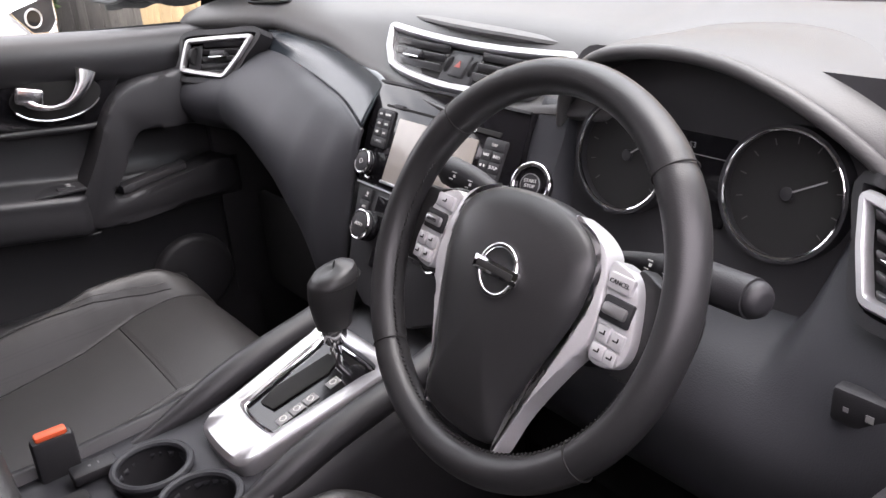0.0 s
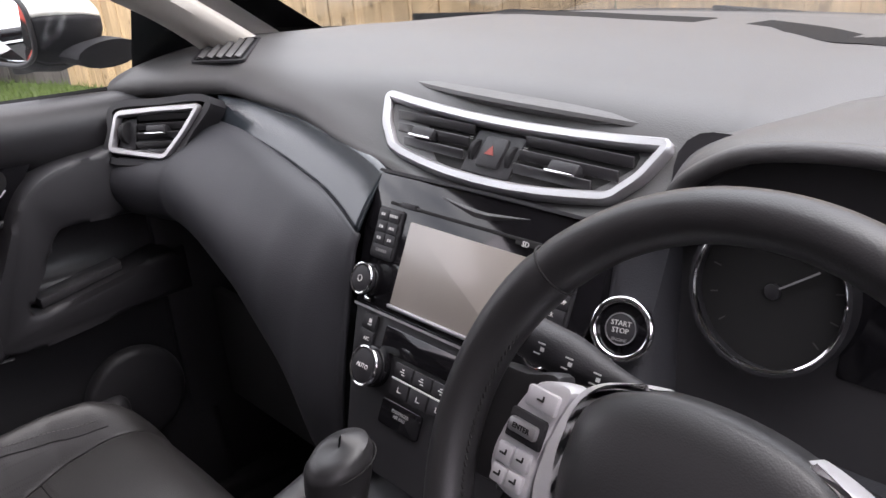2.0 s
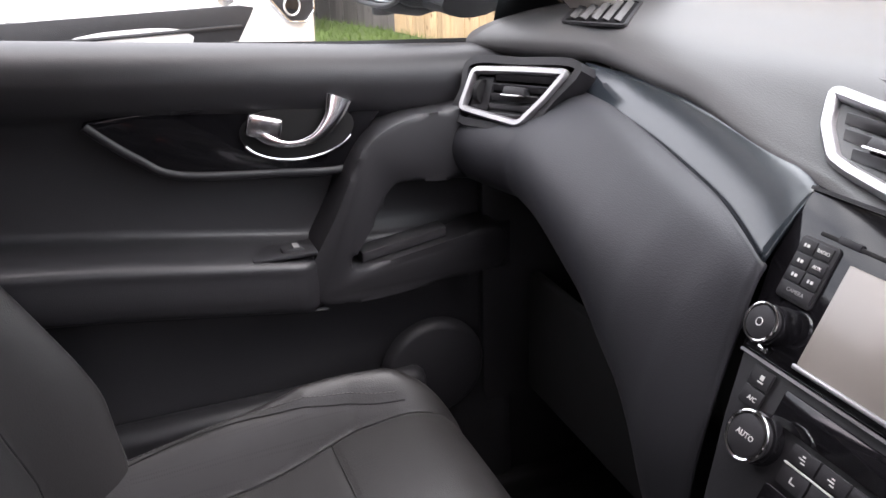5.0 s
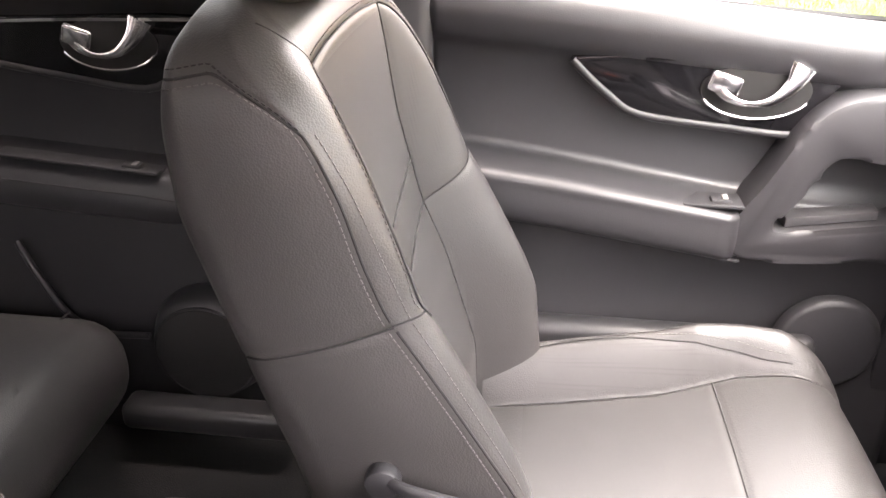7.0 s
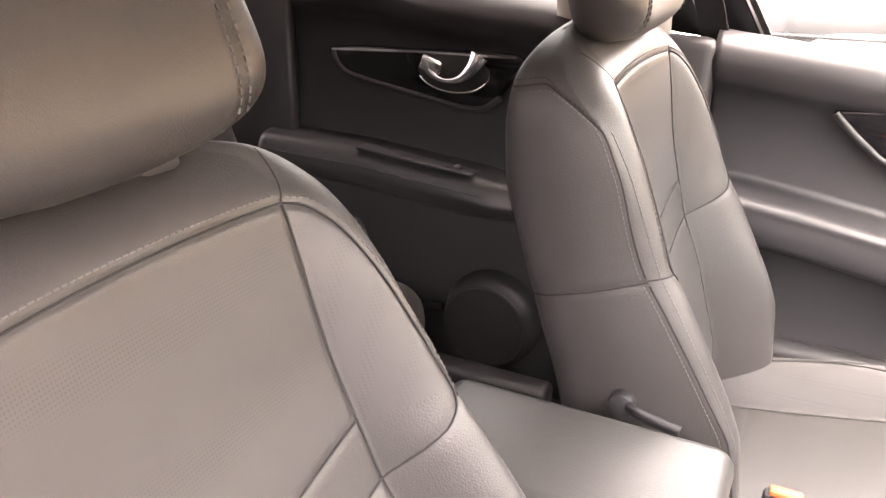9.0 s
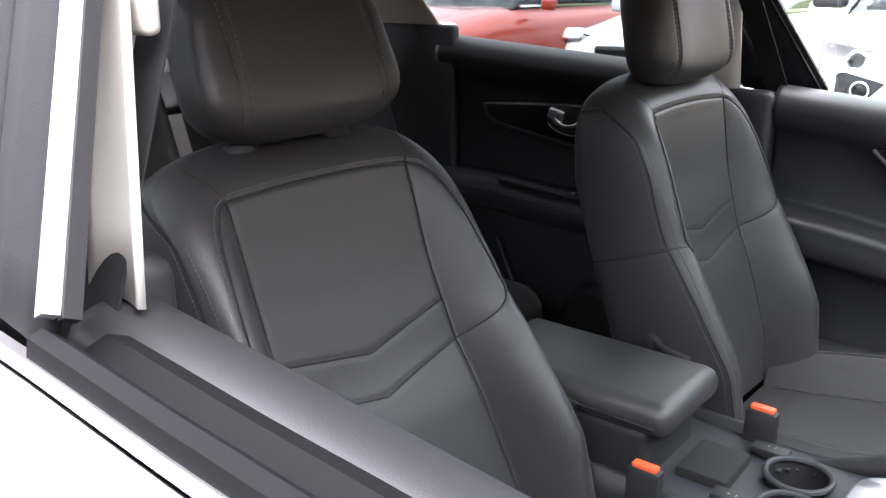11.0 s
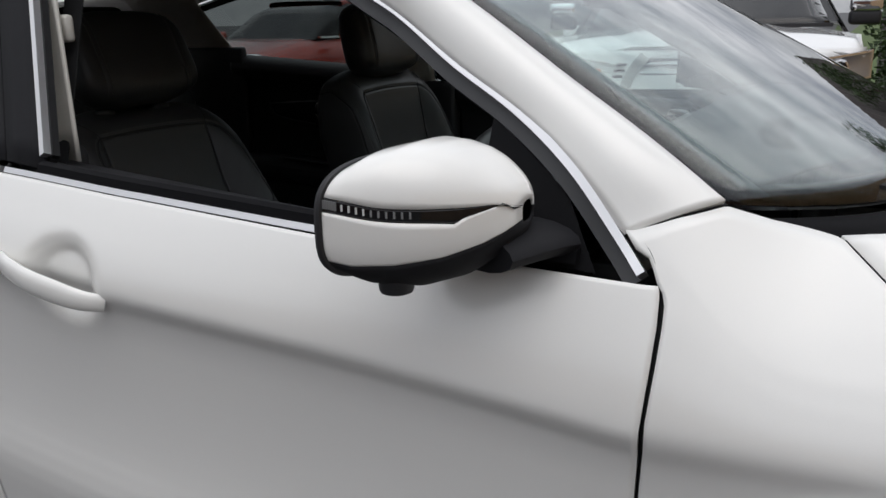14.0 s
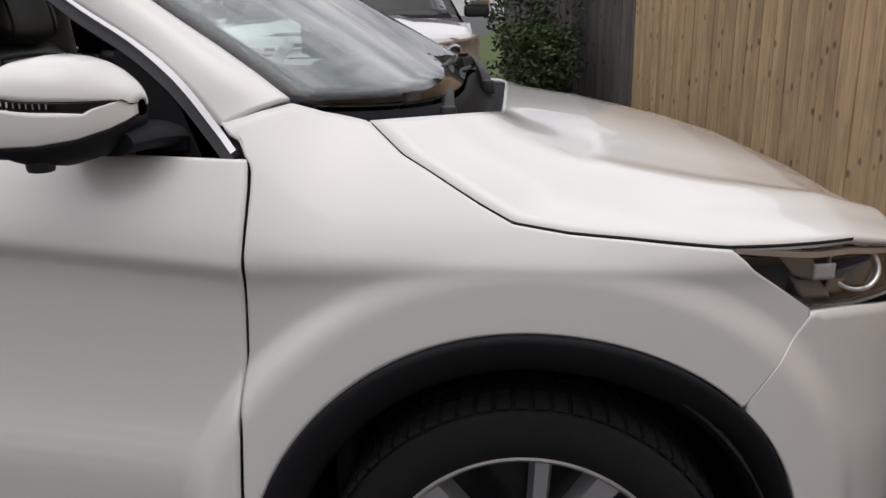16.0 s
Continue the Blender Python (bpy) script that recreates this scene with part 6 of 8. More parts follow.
rg = [[bm.verts.new(p) for p in ring_pts(po, -0.012, 1.01)], [bm.verts.new(p) for p in ring_pts(po, 0.004, 1.0)], [bm.verts.new(p) for p in ring_pts(po, 0.009, 0.95)],
      [bm.verts.new(p) for p in ring_pts(pi, 0.010, 1.06)], [bm.verts.new(p) for p in ring_pts(pi, 0.008, 1.0)], [bm.verts.new(p) for p in ring_pts(pi, -0.004, 0.97)]]
for a, b in zip(rg, rg[1:]):
    for i in range(72):
        bm.faces.new((a[i], a[(i + 1) % 72], b[(i + 1) % 72], b[i]))
part("gear_surround", bm, M_SILVER, gear, "satin silver gear surround", m=GP)
bm = bmesh.new()
bm.faces.new([bm.verts.new(p) for p in ring_pts(pi, 0.0, 0.985)])
part("gear_gate", bm, M_GLOSS, gear, "gloss black gate panel", m=GP, smooth=False)
part("gate_chrome", sweep([p + Vector((0, 0, 0.0025)) for p in ring_pts(pi, 0.0, 0.93, 60)], round_profile(0.0022, 8), closed=True), M_CHROME, gear, m=GP)
part("gate_slot", plate([(-0.026, 0.060), (-0.004, 0.062), (0.006, 0.040), (0.000, -0.040), (-0.026, -0.044), (-0.034, -0.020)], 0.002, 0.0008), M_DARK, gear, m=GP @ Matrix.Translation((0, 0, 0.0015)))
for k, y in enumerate((-0.040, -0.020, 0.000, 0.034)):
    part("gear_mark_plate", box(0.014, 0.018, 0.002, 0.001, at=(0.027, y, 0.0015)), M_MARKDIM, gear, m=GP)
    part("gear_mark", ring(0.0042, 0.0007, 20, 6), M_MARK, gear, m=GP @ Matrix.Translation((0.027, y, 0.0030)))
part("gear_stem", sweep([(0.0, -0.872, 0.735), (0.0, -0.872, 0.775), (0.0, -0.871, 0.800)], round_profile(0.0075, 16), up=(0, 1, 0)), M_CHROME, gear)
part("gear_collar", cyl(0.0145, 0.024, 28, 0.0165, 0.002, Matrix.Translation((0.0, -0.871, 0.792))), M_CHROME, gear)


def knob_shape(u, v):
    a = 2 * math.pi * u
    h = v
    z = 0.800 + 0.082 * h
    r = interp([(0, 0.012), (0.03, 0.0185), (0.25, 0.0215), (0.55, 0.0260), (0.80, 0.0270), (0.92, 0.0225), (0.98, 0.013), (1.0, 0.0015)], h)
    return (0.0 + r * math.cos(a), -0.870 + r * 1.22 * math.sin(a) + 0.010 * h * h, z + 0.006 * math.sin(a) * h)


sheet("gear_knob", knob_shape, 36, 26, M_WHEELLEATHER, gear, "black leather gear knob", wrap_u=True)
part("knob_seam", sweep([(0.0274 * math.cos(t), -0.862 + 0.0335 * math.sin(t), 0.862 + 0.0055 * math.sin(t)) for t in np.linspace(0, 2 * math.pi, 41)[:-1]], round_profile(0.0006, 6), closed=True), M_GROOVE, gear)
# cup holders
for x, y in CUPS:
    cup = sheet("cup_holder", lambda u, v, x=x, y=y: (x + lerp(0.0425, 0.036, v) * math.cos(2 * math.pi * u), y + lerp(0.0425, 0.036, v) * math.sin(2 * math.pi * u), lerp(0.700, 0.630, v)), 48, 5, M_BLACKP, con,
                "deep round black cup holder", wrap_u=True)
    part("cup_floor", cyl(0.0365, 0.004, 40), M_DARK, cup, m=Matrix.Translation((x, y, 0.630)))
    part("cup_ring", ring(0.0435, 0.0048, 48, 8), M_DASH, cup, m=Matrix.Translation((x, y, 0.6985)))
part("coin_tray", box(0.10, 0.075, 0.03, 0.006, at=(0.0, -1.02 - 0.20, 0.682)), M_DARK, con)
for x in (-0.078, 0.078):
    part("heater_switch", box(0.028, 0.052, 0.014, 0.003, at=(x, -1.165, 0.694)), M_BLACKP, con, "seat heater switch")
    bars("heater_mark", [(0, 0.006, 0.006, 0.0015), (0, -0.004, 0.004, 0.003)], M_MARKDIM, Matrix.Translation((x, -1.165, 0.7012)), con)
lid = part("armrest_lid", box(0.194, 0.340, 0.052, 0.024, 5, at=(0.006, -1.421, 0.776)), M_LEATHER, con, "padded leather armrest lid")
part("armrest_box", box(0.170, 0.30, 0.11, 0.016, 3, at=(0.006, -1.432, 0.702)), M_BLACKP, con)
part("armrest_seam", sweep(smooth_line([(0.104, -1.27, 0.770), (0.104, -1.40, 0.771), (0.104, -1.57, 0.770)], 6), round_profile(0.0012, 6), up=(1, 0, 0)), M_GROOVE, con)
for x, y in ((0.142, -1.26), (-0.118, -1.195)):
    b = thing("seat_buckle", "black seat belt buckle with an orange release button", "seat belt", (0, 0, 0))
    part("buckle_body", box(0.022, 0.048, 0.10, 0.006, at=(x, y, 0.686)), M_BLACKP, b)
    part("buckle_button", box(0.016, 0.036, 0.008, 0.003, at=(x, y, 0.737)), M_ORANGE, b, "orange button")

# ---- front seats ----
WING = [(p.x, p.y) for p in smooth_line([(0.150, 0.582, 0), (0.168, 0.572, 0), (0.185, 0.545, 0), (0.197, 0.500, 0), (0.205, 0.450, 0), (0.211, 0.400, 0), (0.213, 0.372, 0), (0.195, 0.352, 0), (0.170, 0.336, 0), (0.150, 0.325, 0)], 4)]
WING_DOWN = 25


class SeatBack:
    """Backrest surface: h along the back from its foot, t across: -1..1 the front, beyond that the flanks and the rear."""

    def __init__(self, cx, foot_y, foot_z, lean):
        self.cx = cx
        self.foot = Vector((cx, foot_y, foot_z))
        self.up = Vector((0, -math.sin(lean), math.cos(lean)))
        self.out = Vector((0, math.cos(lean), math.sin(lean)))
        self.right = Vector((1, 0, 0))

    @staticmethod
    def soft(table, h, r=0.028):
        r = min(r, max(0.001, (table[-1][0] - h) * 0.8))
        return sum(interp(table, h + r * k / 4) * (5 - abs(k)) for k in range(-4, 5)) / 25

    def width(self, h):
        return self.soft([(0, 0.215), (0.1, 0.228), (0.3, 0.235), (0.45, 0.232), (0.54, 0.230), (0.575, 0.228), (0.60, 0.222), (0.62, 0.207), (0.636, 0.186), (0.648, 0.154), (0.655, 0.11), (0.660, 0.06)], h, 0.02)

    def seam_x(self, h):
        return min(self.soft([(0, 0.165), (0.2, 0.155), (0.325, 0.150), (0.45, 0.147), (0.582, 0.150), (0.66, 0.150)], h), self.width(h) * 0.75)

    def wing_x(self, h):
        return min(self.soft([(0, 0.195), (0.2, 0.212), (0.37, 0.212), (0.45, 0.205), (0.50, 0.197), (0.545, 0.187), (0.582, 0.176), (0.66, 0.16)], h), self.width(h) * 0.90)

    def insert_d(self, h):
        return self.soft([(0, 0.026), (0.10, 0.042), (0.25, 0.030), (0.33, 0.0145), (0.45, 0.009), (0.54, 0.013), (0.585, 0.014), (0.61, 0.003), (0.632, -0.016), (0.648, -0.036), (0.660, -0.056)], h, 0.02)

    def bolster_d(self, h):
        return self.soft([(0, 0.12), (0.15, 0.135), (0.20, 0.126), (0.27, 0.106), (0.33, 0.088), (0.37, 0.074), (0.43, 0.064), (0.50, 0.050), (0.55, 0.034), (0.585, 0.018), (0.61, 0.001), (0.632, -0.018), (0.648, -0.037), (0.660, -0.056)], h, 0.02)

    def edge_d(self, h):
        return self.soft([(0, 0.12), (0.157, 0.125), (0.215, 0.105), (0.271, 0.086), (0.325, 0.066), (0.375, 0.045), (0.426, 0.036), (0.484, 0.031), (0.539, 0.018), (0.576, 0.000), (0.604, -0.022), (0.632, -0.035), (0.660, -0.056)], h, 0.02)

    def back_d(self, h):
        return self.soft([(0, -0.095), (0.22, -0.098), (0.38, -0.116), (0.49, -0.128), (0.565, -0.118), (0.60, -0.108), (0.63, -0.094), (0.648, -0.078), (0.660, -0.060)], h, 0.02)

    def depth(self, x, h):
        a, s, xw, w = abs(x), self.seam_x(h), self.wing_x(h), self.width(h)
        ins = self.insert_d(h)
        if a < s:
            return ins - 0.007 * (1 - (x / s) ** 2) * (1 - sstep(0.56, 0.62, h))
        bol = self.bolster_d(h)
        if a < xw:
            q = (a - s) / max(1e-4, xw - s)
            return lerp(ins, bol, math.sin(q * math.pi / 2) ** 1.15)
        q = min(1.0, (a - xw) / max(1e-4, w - xw))
        return lerp(bol, self.edge_d(h), q ** 2.2)

    def wing_gap(self, a, h):
        # distance to the piping that closes the insert and the shoulder wing
        if a < 0.150:
            return abs(h - 0.588 + 0.006 * (a / 0.150) ** 2)
        best = 9.0
        for (x0, h0), (x1, h1) in zip(WING, WING[1:]):
            dx, dh = x1 - x0, h1 - h0
            k = max(0.0, min(1.0, ((a - x0) * dx + (h - h0) * dh) / (dx * dx + dh * dh)))
            best = min(best, math.hypot(a - x0 - k * dx, h - h0 - k * dh))
        return best

    def groove(self, x, h):
        a = abs(x)
        g = 0.0
        w = 0.0034
        s = self.seam_x(h)
        if h < 0.582:
            g += math.exp(-((a - s) / w) ** 2)
        if a < s + 0.002:
            drop = 0.030 * (1 - a / s)
            g += math.exp(-((h - 0.325 + drop) / w) ** 2) + math.exp(-((h - 0.384 + drop) / w) ** 2)
        g += math.exp(-(self.wing_gap(a, h) / w) ** 2)
        return min(1.0, g)

    def front(self, x, h, lift=0.0, smooth=False):
        d = self.depth(x, h) + lift - (0 if smooth else 0.0022 * self.groove(x, h))
        return self.foot + self.up * h + self.out * d + self.right * x

    def side(self, h, q, sgn, lift=0.0):
        """The flank, q from its front edge to its rear corner."""
        w = self.width(h)
        e, r = self.edge_d(h), self.back_d(h)
        x = w + 0.008 * math.sin(math.pi * min(1.0, q * 1.1)) * (1 - sstep(0.50, 0.62, h)) - 0.014 * max(0.0, (q - 0.80) / 0.20) ** 2 * (1 - sstep(0.58, 0.65, h)) + lift
        d = lerp(e, r + 0.012, q)
        return self.foot + self.up * h + self.out * d + self.right * (sgn * x)

    def point(self, h, t):
        a, sgn = abs(t), (1 if t >= 0 else -1)
        if a <= 1:
            return self.front(t * self.width(h), h)
        if a <= 1.6:
            q = (a - 1) / 0.6
            g = 0.0022 * math.exp(-((h - 0.366 + 0.020 * q) / 0.004) ** 2)
            g += 0.0020 * math.exp(-((h - flank_top(q)) / 0.004) ** 2) + 0.0022 * math.exp(-(q / 0.035) ** 2) * (1 if h < 0.57 else 0)
            return self.side(h, q, sgn, -g)
        q = (a - 1.6) / 0.4
        edge = self.side(h, 1.0, sgn)
        r = self.back_d(h)
        x = (edge - self.foot).dot(self.right) * (1 - q)
        return self.foot + self.up * h + self.out * (r + 0.012 - 0.012 * min(1, q * 4)) + self.right * x


def flank_top(q):
    """Height of the seam that closes the flank panel under the shoulder, from its front curve to the rear."""
    return 0.545 + 0.059 * math.sin(min(1.0, q / 0.42) * math.pi / 2) ** 0.8


def stitches(name, pts, parent, length=0.0040, gap=0.0062, r=0.00055, lift=None, mat=None):
    """Short raised threads along a line of points."""
    bm = bmesh.new()
    P = [Vector(p) for p in pts]
    acc, nxt = 0.0, 0.0
    for a, b in zip(P, P[1:]):
        seg = (b - a).length
        if seg < 1e-6:
            continue
        d = (b - a) / seg
        while nxt < acc + seg:
            c = a + d * (nxt - acc)
            m = Matrix.Translation(c) @ d.to_track_quat("X", "Z").to_matrix().to_4x4() @ Matrix.Diagonal((length, r * 2, r * 2, 1))
            bmesh.ops.create_cube(bm, size=1, matrix=m)
            nxt += gap
        acc += seg
    ob = part(name, bm, mat or M_STITCH, parent, smooth=False)
    ob["kind"] = "stuff"
    return ob


def seat(cx, sgn_in, label, foot_y, foot_z, lean, rest_h):
    """A front seat; sgn_in points from its middle to the car's middle."""
    s = thing("front_seat", label, "car seat", (0, 0, 0), "front seats")
    sb = SeatBack(cx, foot_y, foot_z, lean)
    ts = np.concatenate([np.linspace(-2, -1.6, 8), np.linspace(-1.6, -1, 26)[1:], np.linspace(-1, 1, 151)[1:], np.linspace(1, 1.6, 26)[1:], np.linspace(1.6, 2, 8)[1:]])
    hs = np.concatenate([np.linspace(0, 0.54, 130), np.linspace(0.54, 0.660, 52)[1:]])
    verts = [tuple(sb.point(h, t)) for h in hs for t in ts]
    nt = len(ts)
    me = mesh_of("backrest", verts, grid_faces(len(hs), nt) + [tuple((len(hs) - 1) * nt + j for j in range(nt - 1))], M_LEATHER, fix=False)
    me.materials.append(M_PERF)
    for p in me.polygons:
        i, j = divmod(p.vertices[0], nt)
        if i >= len(hs) - 1:
            continue
        h, t = hs[i], ts[min(j, nt - 1)]
        x = t * sb.width(h)
        if abs(t) < 1:
            v2 = 0.384 - 0.030 * (1 - abs(x) / sb.seam_x(h))
            if abs(x) < sb.seam_x(h) - 0.004 and v2 + 0.004 < h < 0.572:
                p.material_index = 1
            elif sb.seam_x(h) + 0.006 < abs(x) < sb.wing_x(h) - 0.006 and 0.378 < h < 0.56:
                p.material_index = 1
    obj("backrest", me, s, "black leather backrest with perforated inserts")

    # dark tube laid along a seam; its colour carries the crease's shade
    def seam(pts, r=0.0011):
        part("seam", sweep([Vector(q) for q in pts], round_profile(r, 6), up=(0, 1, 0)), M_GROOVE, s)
    low, top = np.linspace(0.05, 0.362, 40), np.linspace(0.372, 0.545, 26)
    arc = np.linspace(0.0, 0.95, 24)
    for sg in (-1, 1):
        # insert, shoulder wing and top seam, with one row of thread
        stitches("stitching", [sb.front(sg * x, 0.5955 - 0.006 * (x / 0.150) ** 2, 0.0006, True) for x in np.linspace(0.0, 0.148, 12)], s)
        stitches("stitching", [sb.front(sg * (x + 0.006), h + 0.003, 0.0006, True) for x, h in WING[:WING_DOWN]], s)
        # flank edge: a dark seam between two rows of thread, curving back under the shoulder
        out = Vector((sg * 0.0006, 0.0004, 0))
        for dx, dq in ((-0.007, 0.0), (0.0, 0.045)):
            def edge(h, dx=dx, dq=dq, sg=sg):
                return sb.front(sg * (sb.width(h) + dx), h, 0.0006, True) if dx else sb.side(h, dq, sg) + out
            stitches("stitching", [edge(h) for h in low], s)
            stitches("stitching", [edge(h) for h in top], s)
        stitches("stitching", [sb.side(flank_top(q) + 0.007, q, sg, 0.0005) for q in arc], s, mat=M_GROOVE)
        stitches("stitching", [sb.side(flank_top(q) - 0.007, max(0.045, q), sg, 0.0005) for q in arc], s)
        seam([sb.side(h, 0.0, sg, -0.0006) for h in low], 0.0014)
        seam([sb.side(h, 0.0, sg, -0.0006) for h in top] + [sb.side(flank_top(q), q, sg, -0.0006) for q in arc], 0.0014)
        seam([sb.side(0.366 - 0.020 * q, q, sg, -0.0006) for q in np.linspace(0.0, 0.98, 20)])
        seam([sb.front(sg * x, 0.368, -0.0006, True) for x in np.linspace(0.213, sb.width(0.368), 6)])
        # from the insert's corner over the shoulder to the rear
        seam([sb.front(sg * lerp(0.150, 0.175, k), lerp(0.582, 0.628, k), -0.0006, True) for k in np.linspace(0.0, 1.0, 10)])
        seam([sb.front(sg * sb.seam_x(h), h, -0.0008, True) for h in np.linspace(0.03, 0.580, 40)])
        seam([sb.front(sg * x, h, -0.0008, True) for x, h in WING])
    for h0 in (0.325, 0.384):
        seam([sb.front(x, h0 - 0.030 * (1 - abs(x) / 0.150), -0.0008, True) for x in np.linspace(-0.149, 0.149, 41)])
    seam([sb.front(x, 0.588 - 0.006 * (x / 0.150) ** 2, -0.0008, True) for x in np.linspace(-0.150, 0.150, 31)])
    # cushion
    cy = foot_y + 0.032

    def wid(l):
        return SeatBack.soft([(0, 0.235), (0.1, 0.25), (0.30, 0.255), (0.42, 0.245), (0.48, 0.222), (0.505, 0.19), (0.515, 0.17)], l)

    def top_(x, l, smooth=False):
        w = wid(l)
        a = abs(x)
        sx_ = interp([(0, 0.150), (0.25, 0.165), (0.36, 0.178), (0.46, 0.165)], l)
        z = SeatBack.soft([(0, 0.570), (0.12, 0.585), (0.26, 0.607), (0.36, 0.638), (0.43, 0.654), (0.475, 0.645), (0.50, 0.617), (0.51, 0.585), (0.52, 0.55)], l)
        z += 0.006 * (1 - min(1, a / sx_) ** 2)
        if a > sx_:
            q = min(1, (a - sx_) / max(1e-3, w - sx_))
            z += 0.076 * math.sin(math.pi * min(1, q * 0.9)) ** 1.1 * interp([(0, 0.9), (0.3, 1.0), (0.42, 0.6), (0.5, 0.1)], l) - 0.045 * max(0, q - 0.7) / 0.3 * max(0, q - 0.7) / 0.3
        if not smooth:
            ww = 0.0036
            g = math.exp(-((a - sx_) / ww) ** 2) if l < 0.47 else 0
            if a < sx_:
                g += math.exp(-((l - 0.325) / ww) ** 2)
            sw = sx_ + 0.030 + 0.020 * math.sin(l * 11)
            g += math.exp(-((a - sw) / ww) ** 2) * (0.7 if 0.05 < l < 0.43 else 0)
            z -= 0.0022 * min(1.0, g)
        return Vector((cx + x, cy + l, z))

    def cushion(u, v):
        fall = max(0.0, (u - 0.92) / 0.08)
        l = min(1.0, u / 0.92) * 0.51
        t = lerp(-1.5, 1.5, v)
        w = wid(l)
        if abs(t) <= 1:
            p = top_(t * w, l)
            return (p.x, p.y + 0.006 * math.sin(math.pi * fall) - 0.02 * fall, lerp(p.z, 0.46, fall))
        q = (abs(t) - 1) / 0.5
        e = top_(w, l, True)
        sg = 1 if t > 0 else -1
        return (cx + sg * (w + 0.010 * math.sin(math.pi * min(1, q * 1.5)) - 0.03 * q), e.y, lerp(e.z, 0.46, q))
    vs_n = 320
    ob = sheet("cushion", cushion, 120, vs_n, M_LEATHER, s, "black leather seat cushion", angle=70)
    ob.data.materials.append(M_PERFC)
    for p in ob.data.polygons:
        c = p.center
        x, l = abs(c.x - cx), c.y - cy
        sx_ = interp([(0, 0.150), (0.25, 0.165), (0.36, 0.178), (0.46, 0.165)], l)
        if (x < sx_ - 0.005 and 0.06 < l < 0.32) or (sx_ + 0.006 < x < sx_ + 0.026 + 0.02 * math.sin(l * 11) and 0.08 < l < 0.42):
            p.material_index = 1
    for sg in (-1, 1):
        stitches("stitching", [top_(sg * (wid(l) * 0.93), l, True) + Vector((0, 0, 0.0006)) for l in np.linspace(0.03, 0.46, 60)], s)
        stitches("stitching", [top_(sg * (interp([(0, 0.150), (0.25, 0.165), (0.36, 0.178), (0.46, 0.165)], l) + 0.036 + 0.020 * math.sin(l * 11)), l, True) + Vector((0, 0, 0.0006)) for l in np.linspace(0.06, 0.42, 50)], s)
    sxl = lambda l: interp([(0, 0.150), (0.25, 0.165), (0.36, 0.178), (0.46, 0.165)], l)
    for sg in (-1, 1):
        seam([top_(sg * sxl(l), l, True) + Vector((0, 0, -0.0009)) for l in np.linspace(0.02, 0.465, 40)])
        seam([top_(sg * (sxl(l) + 0.030 + 0.020 * math.sin(l * 11)), l, True) + Vector((0, 0, -0.0009)) for l in np.linspace(0.05, 0.43, 36)])
    seam([top_(x, 0.325, True) + Vector((0, 0, -0.0009)) for x in np.linspace(-0.174, 0.174, 25)])
    # head restraint
    hr = obj("headrest", None, s, "black leather head restraint on two steel posts")

    def head(u, v):
        a = 2 * math.pi * u
        k = lerp(-1, 1, v)
        c, n_ = math.cos(a), math.sin(a)
        r = max(0.02, 1 - abs(k) ** 4.5) ** 0.42
        x = (0.160 - 0.010 * k) * math.copysign(abs(c) ** 0.55, c) * r
        d = 0.056 * math.copysign(abs(n_) ** 0.75, n_) * r + 0.014 * (x / 0.13) ** 2 - 0.020
        d -= math.copysign(0.004 * math.exp(-((abs(x) - 0.112) / 0.004) ** 2) * (1 if n_ > 0 else 0.6), n_)
        return tuple(sb.foot + sb.up * (rest_h + 0.104 * (k + 1)) + sb.out * (d + 0.014) + sb.right * x)
    sheet("headrest_pad", head, 128, 44, M_LEATHER, hr, wrap_u=True, angle=80)
    for sg in (-1, 1):
        for off in (0.106, 0.118):
            line = []
            for k in np.linspace(-0.8, 0.8, 40):
                r = max(0.02, 1 - abs(k) ** 4.5) ** 0.42
                c = min(0.999, off / ((0.160 - 0.010 * k) * r)) ** (1 / 0.55)
                d = 0.056 * math.sqrt(1 - c * c) ** 0.75 * r + 0.014 * (off / 0.13) ** 2 - 0.020
                line.append(sb.foot + sb.up * (rest_h + 0.104 * (k + 1)) + sb.out * (d + 0.0145) + sb.right * (sg * off))
            stitches("stitching", line, hr, 0.0045, 0.0075, 0.0008)
        x = sg * 0.078
        part("headrest_post", sweep([sb.foot + sb.up * h + sb.out * -0.030 + sb.right * x for h in (0.58, 0.64, 0.72)], round_profile(0.0065, 14), up=(1, 0, 0)), M_CHROME, hr)
        part("post_guide", cyl(0.022, 0.014, 28, 0.019, 0.004), M_BLACKP, hr, m=Matrix.Translation(sb.foot + sb.up * 0.644 + sb.out * -0.032 + sb.right * x) @ pose(0, 0, 0, 10, 0, 0) @ Matrix.Diagonal((1.15, 0.75, 1, 1)))
    # recline lever and valance
    xi = cx + sgn_in * 0.246
    ly, lz = foot_y - 0.040, foot_z + 0.208
    part("recline_lever", sweep(smooth_line([(xi, ly, lz + 0.004), (xi + sgn_in * 0.014, ly + 0.024, lz + 0.002), (xi + sgn_in * 0.018, ly + 0.074, lz - 0.006)], 5), [(0.005 * math.cos(t), 0.008 * math.sin(t)) for t in np.linspace(0, 2 * math.pi, 11)[:-1]],
                                up=(0, 0, 1)), M_BLACKP, s, "black recline lever")
    part("lever_boss", cyl(0.017, 0.020, 28, bevel=0.004, m=Matrix.Translation((xi, ly, lz)) @ pose(0, 0, 0, 0, 90, 0)), M_BLACKP, s)
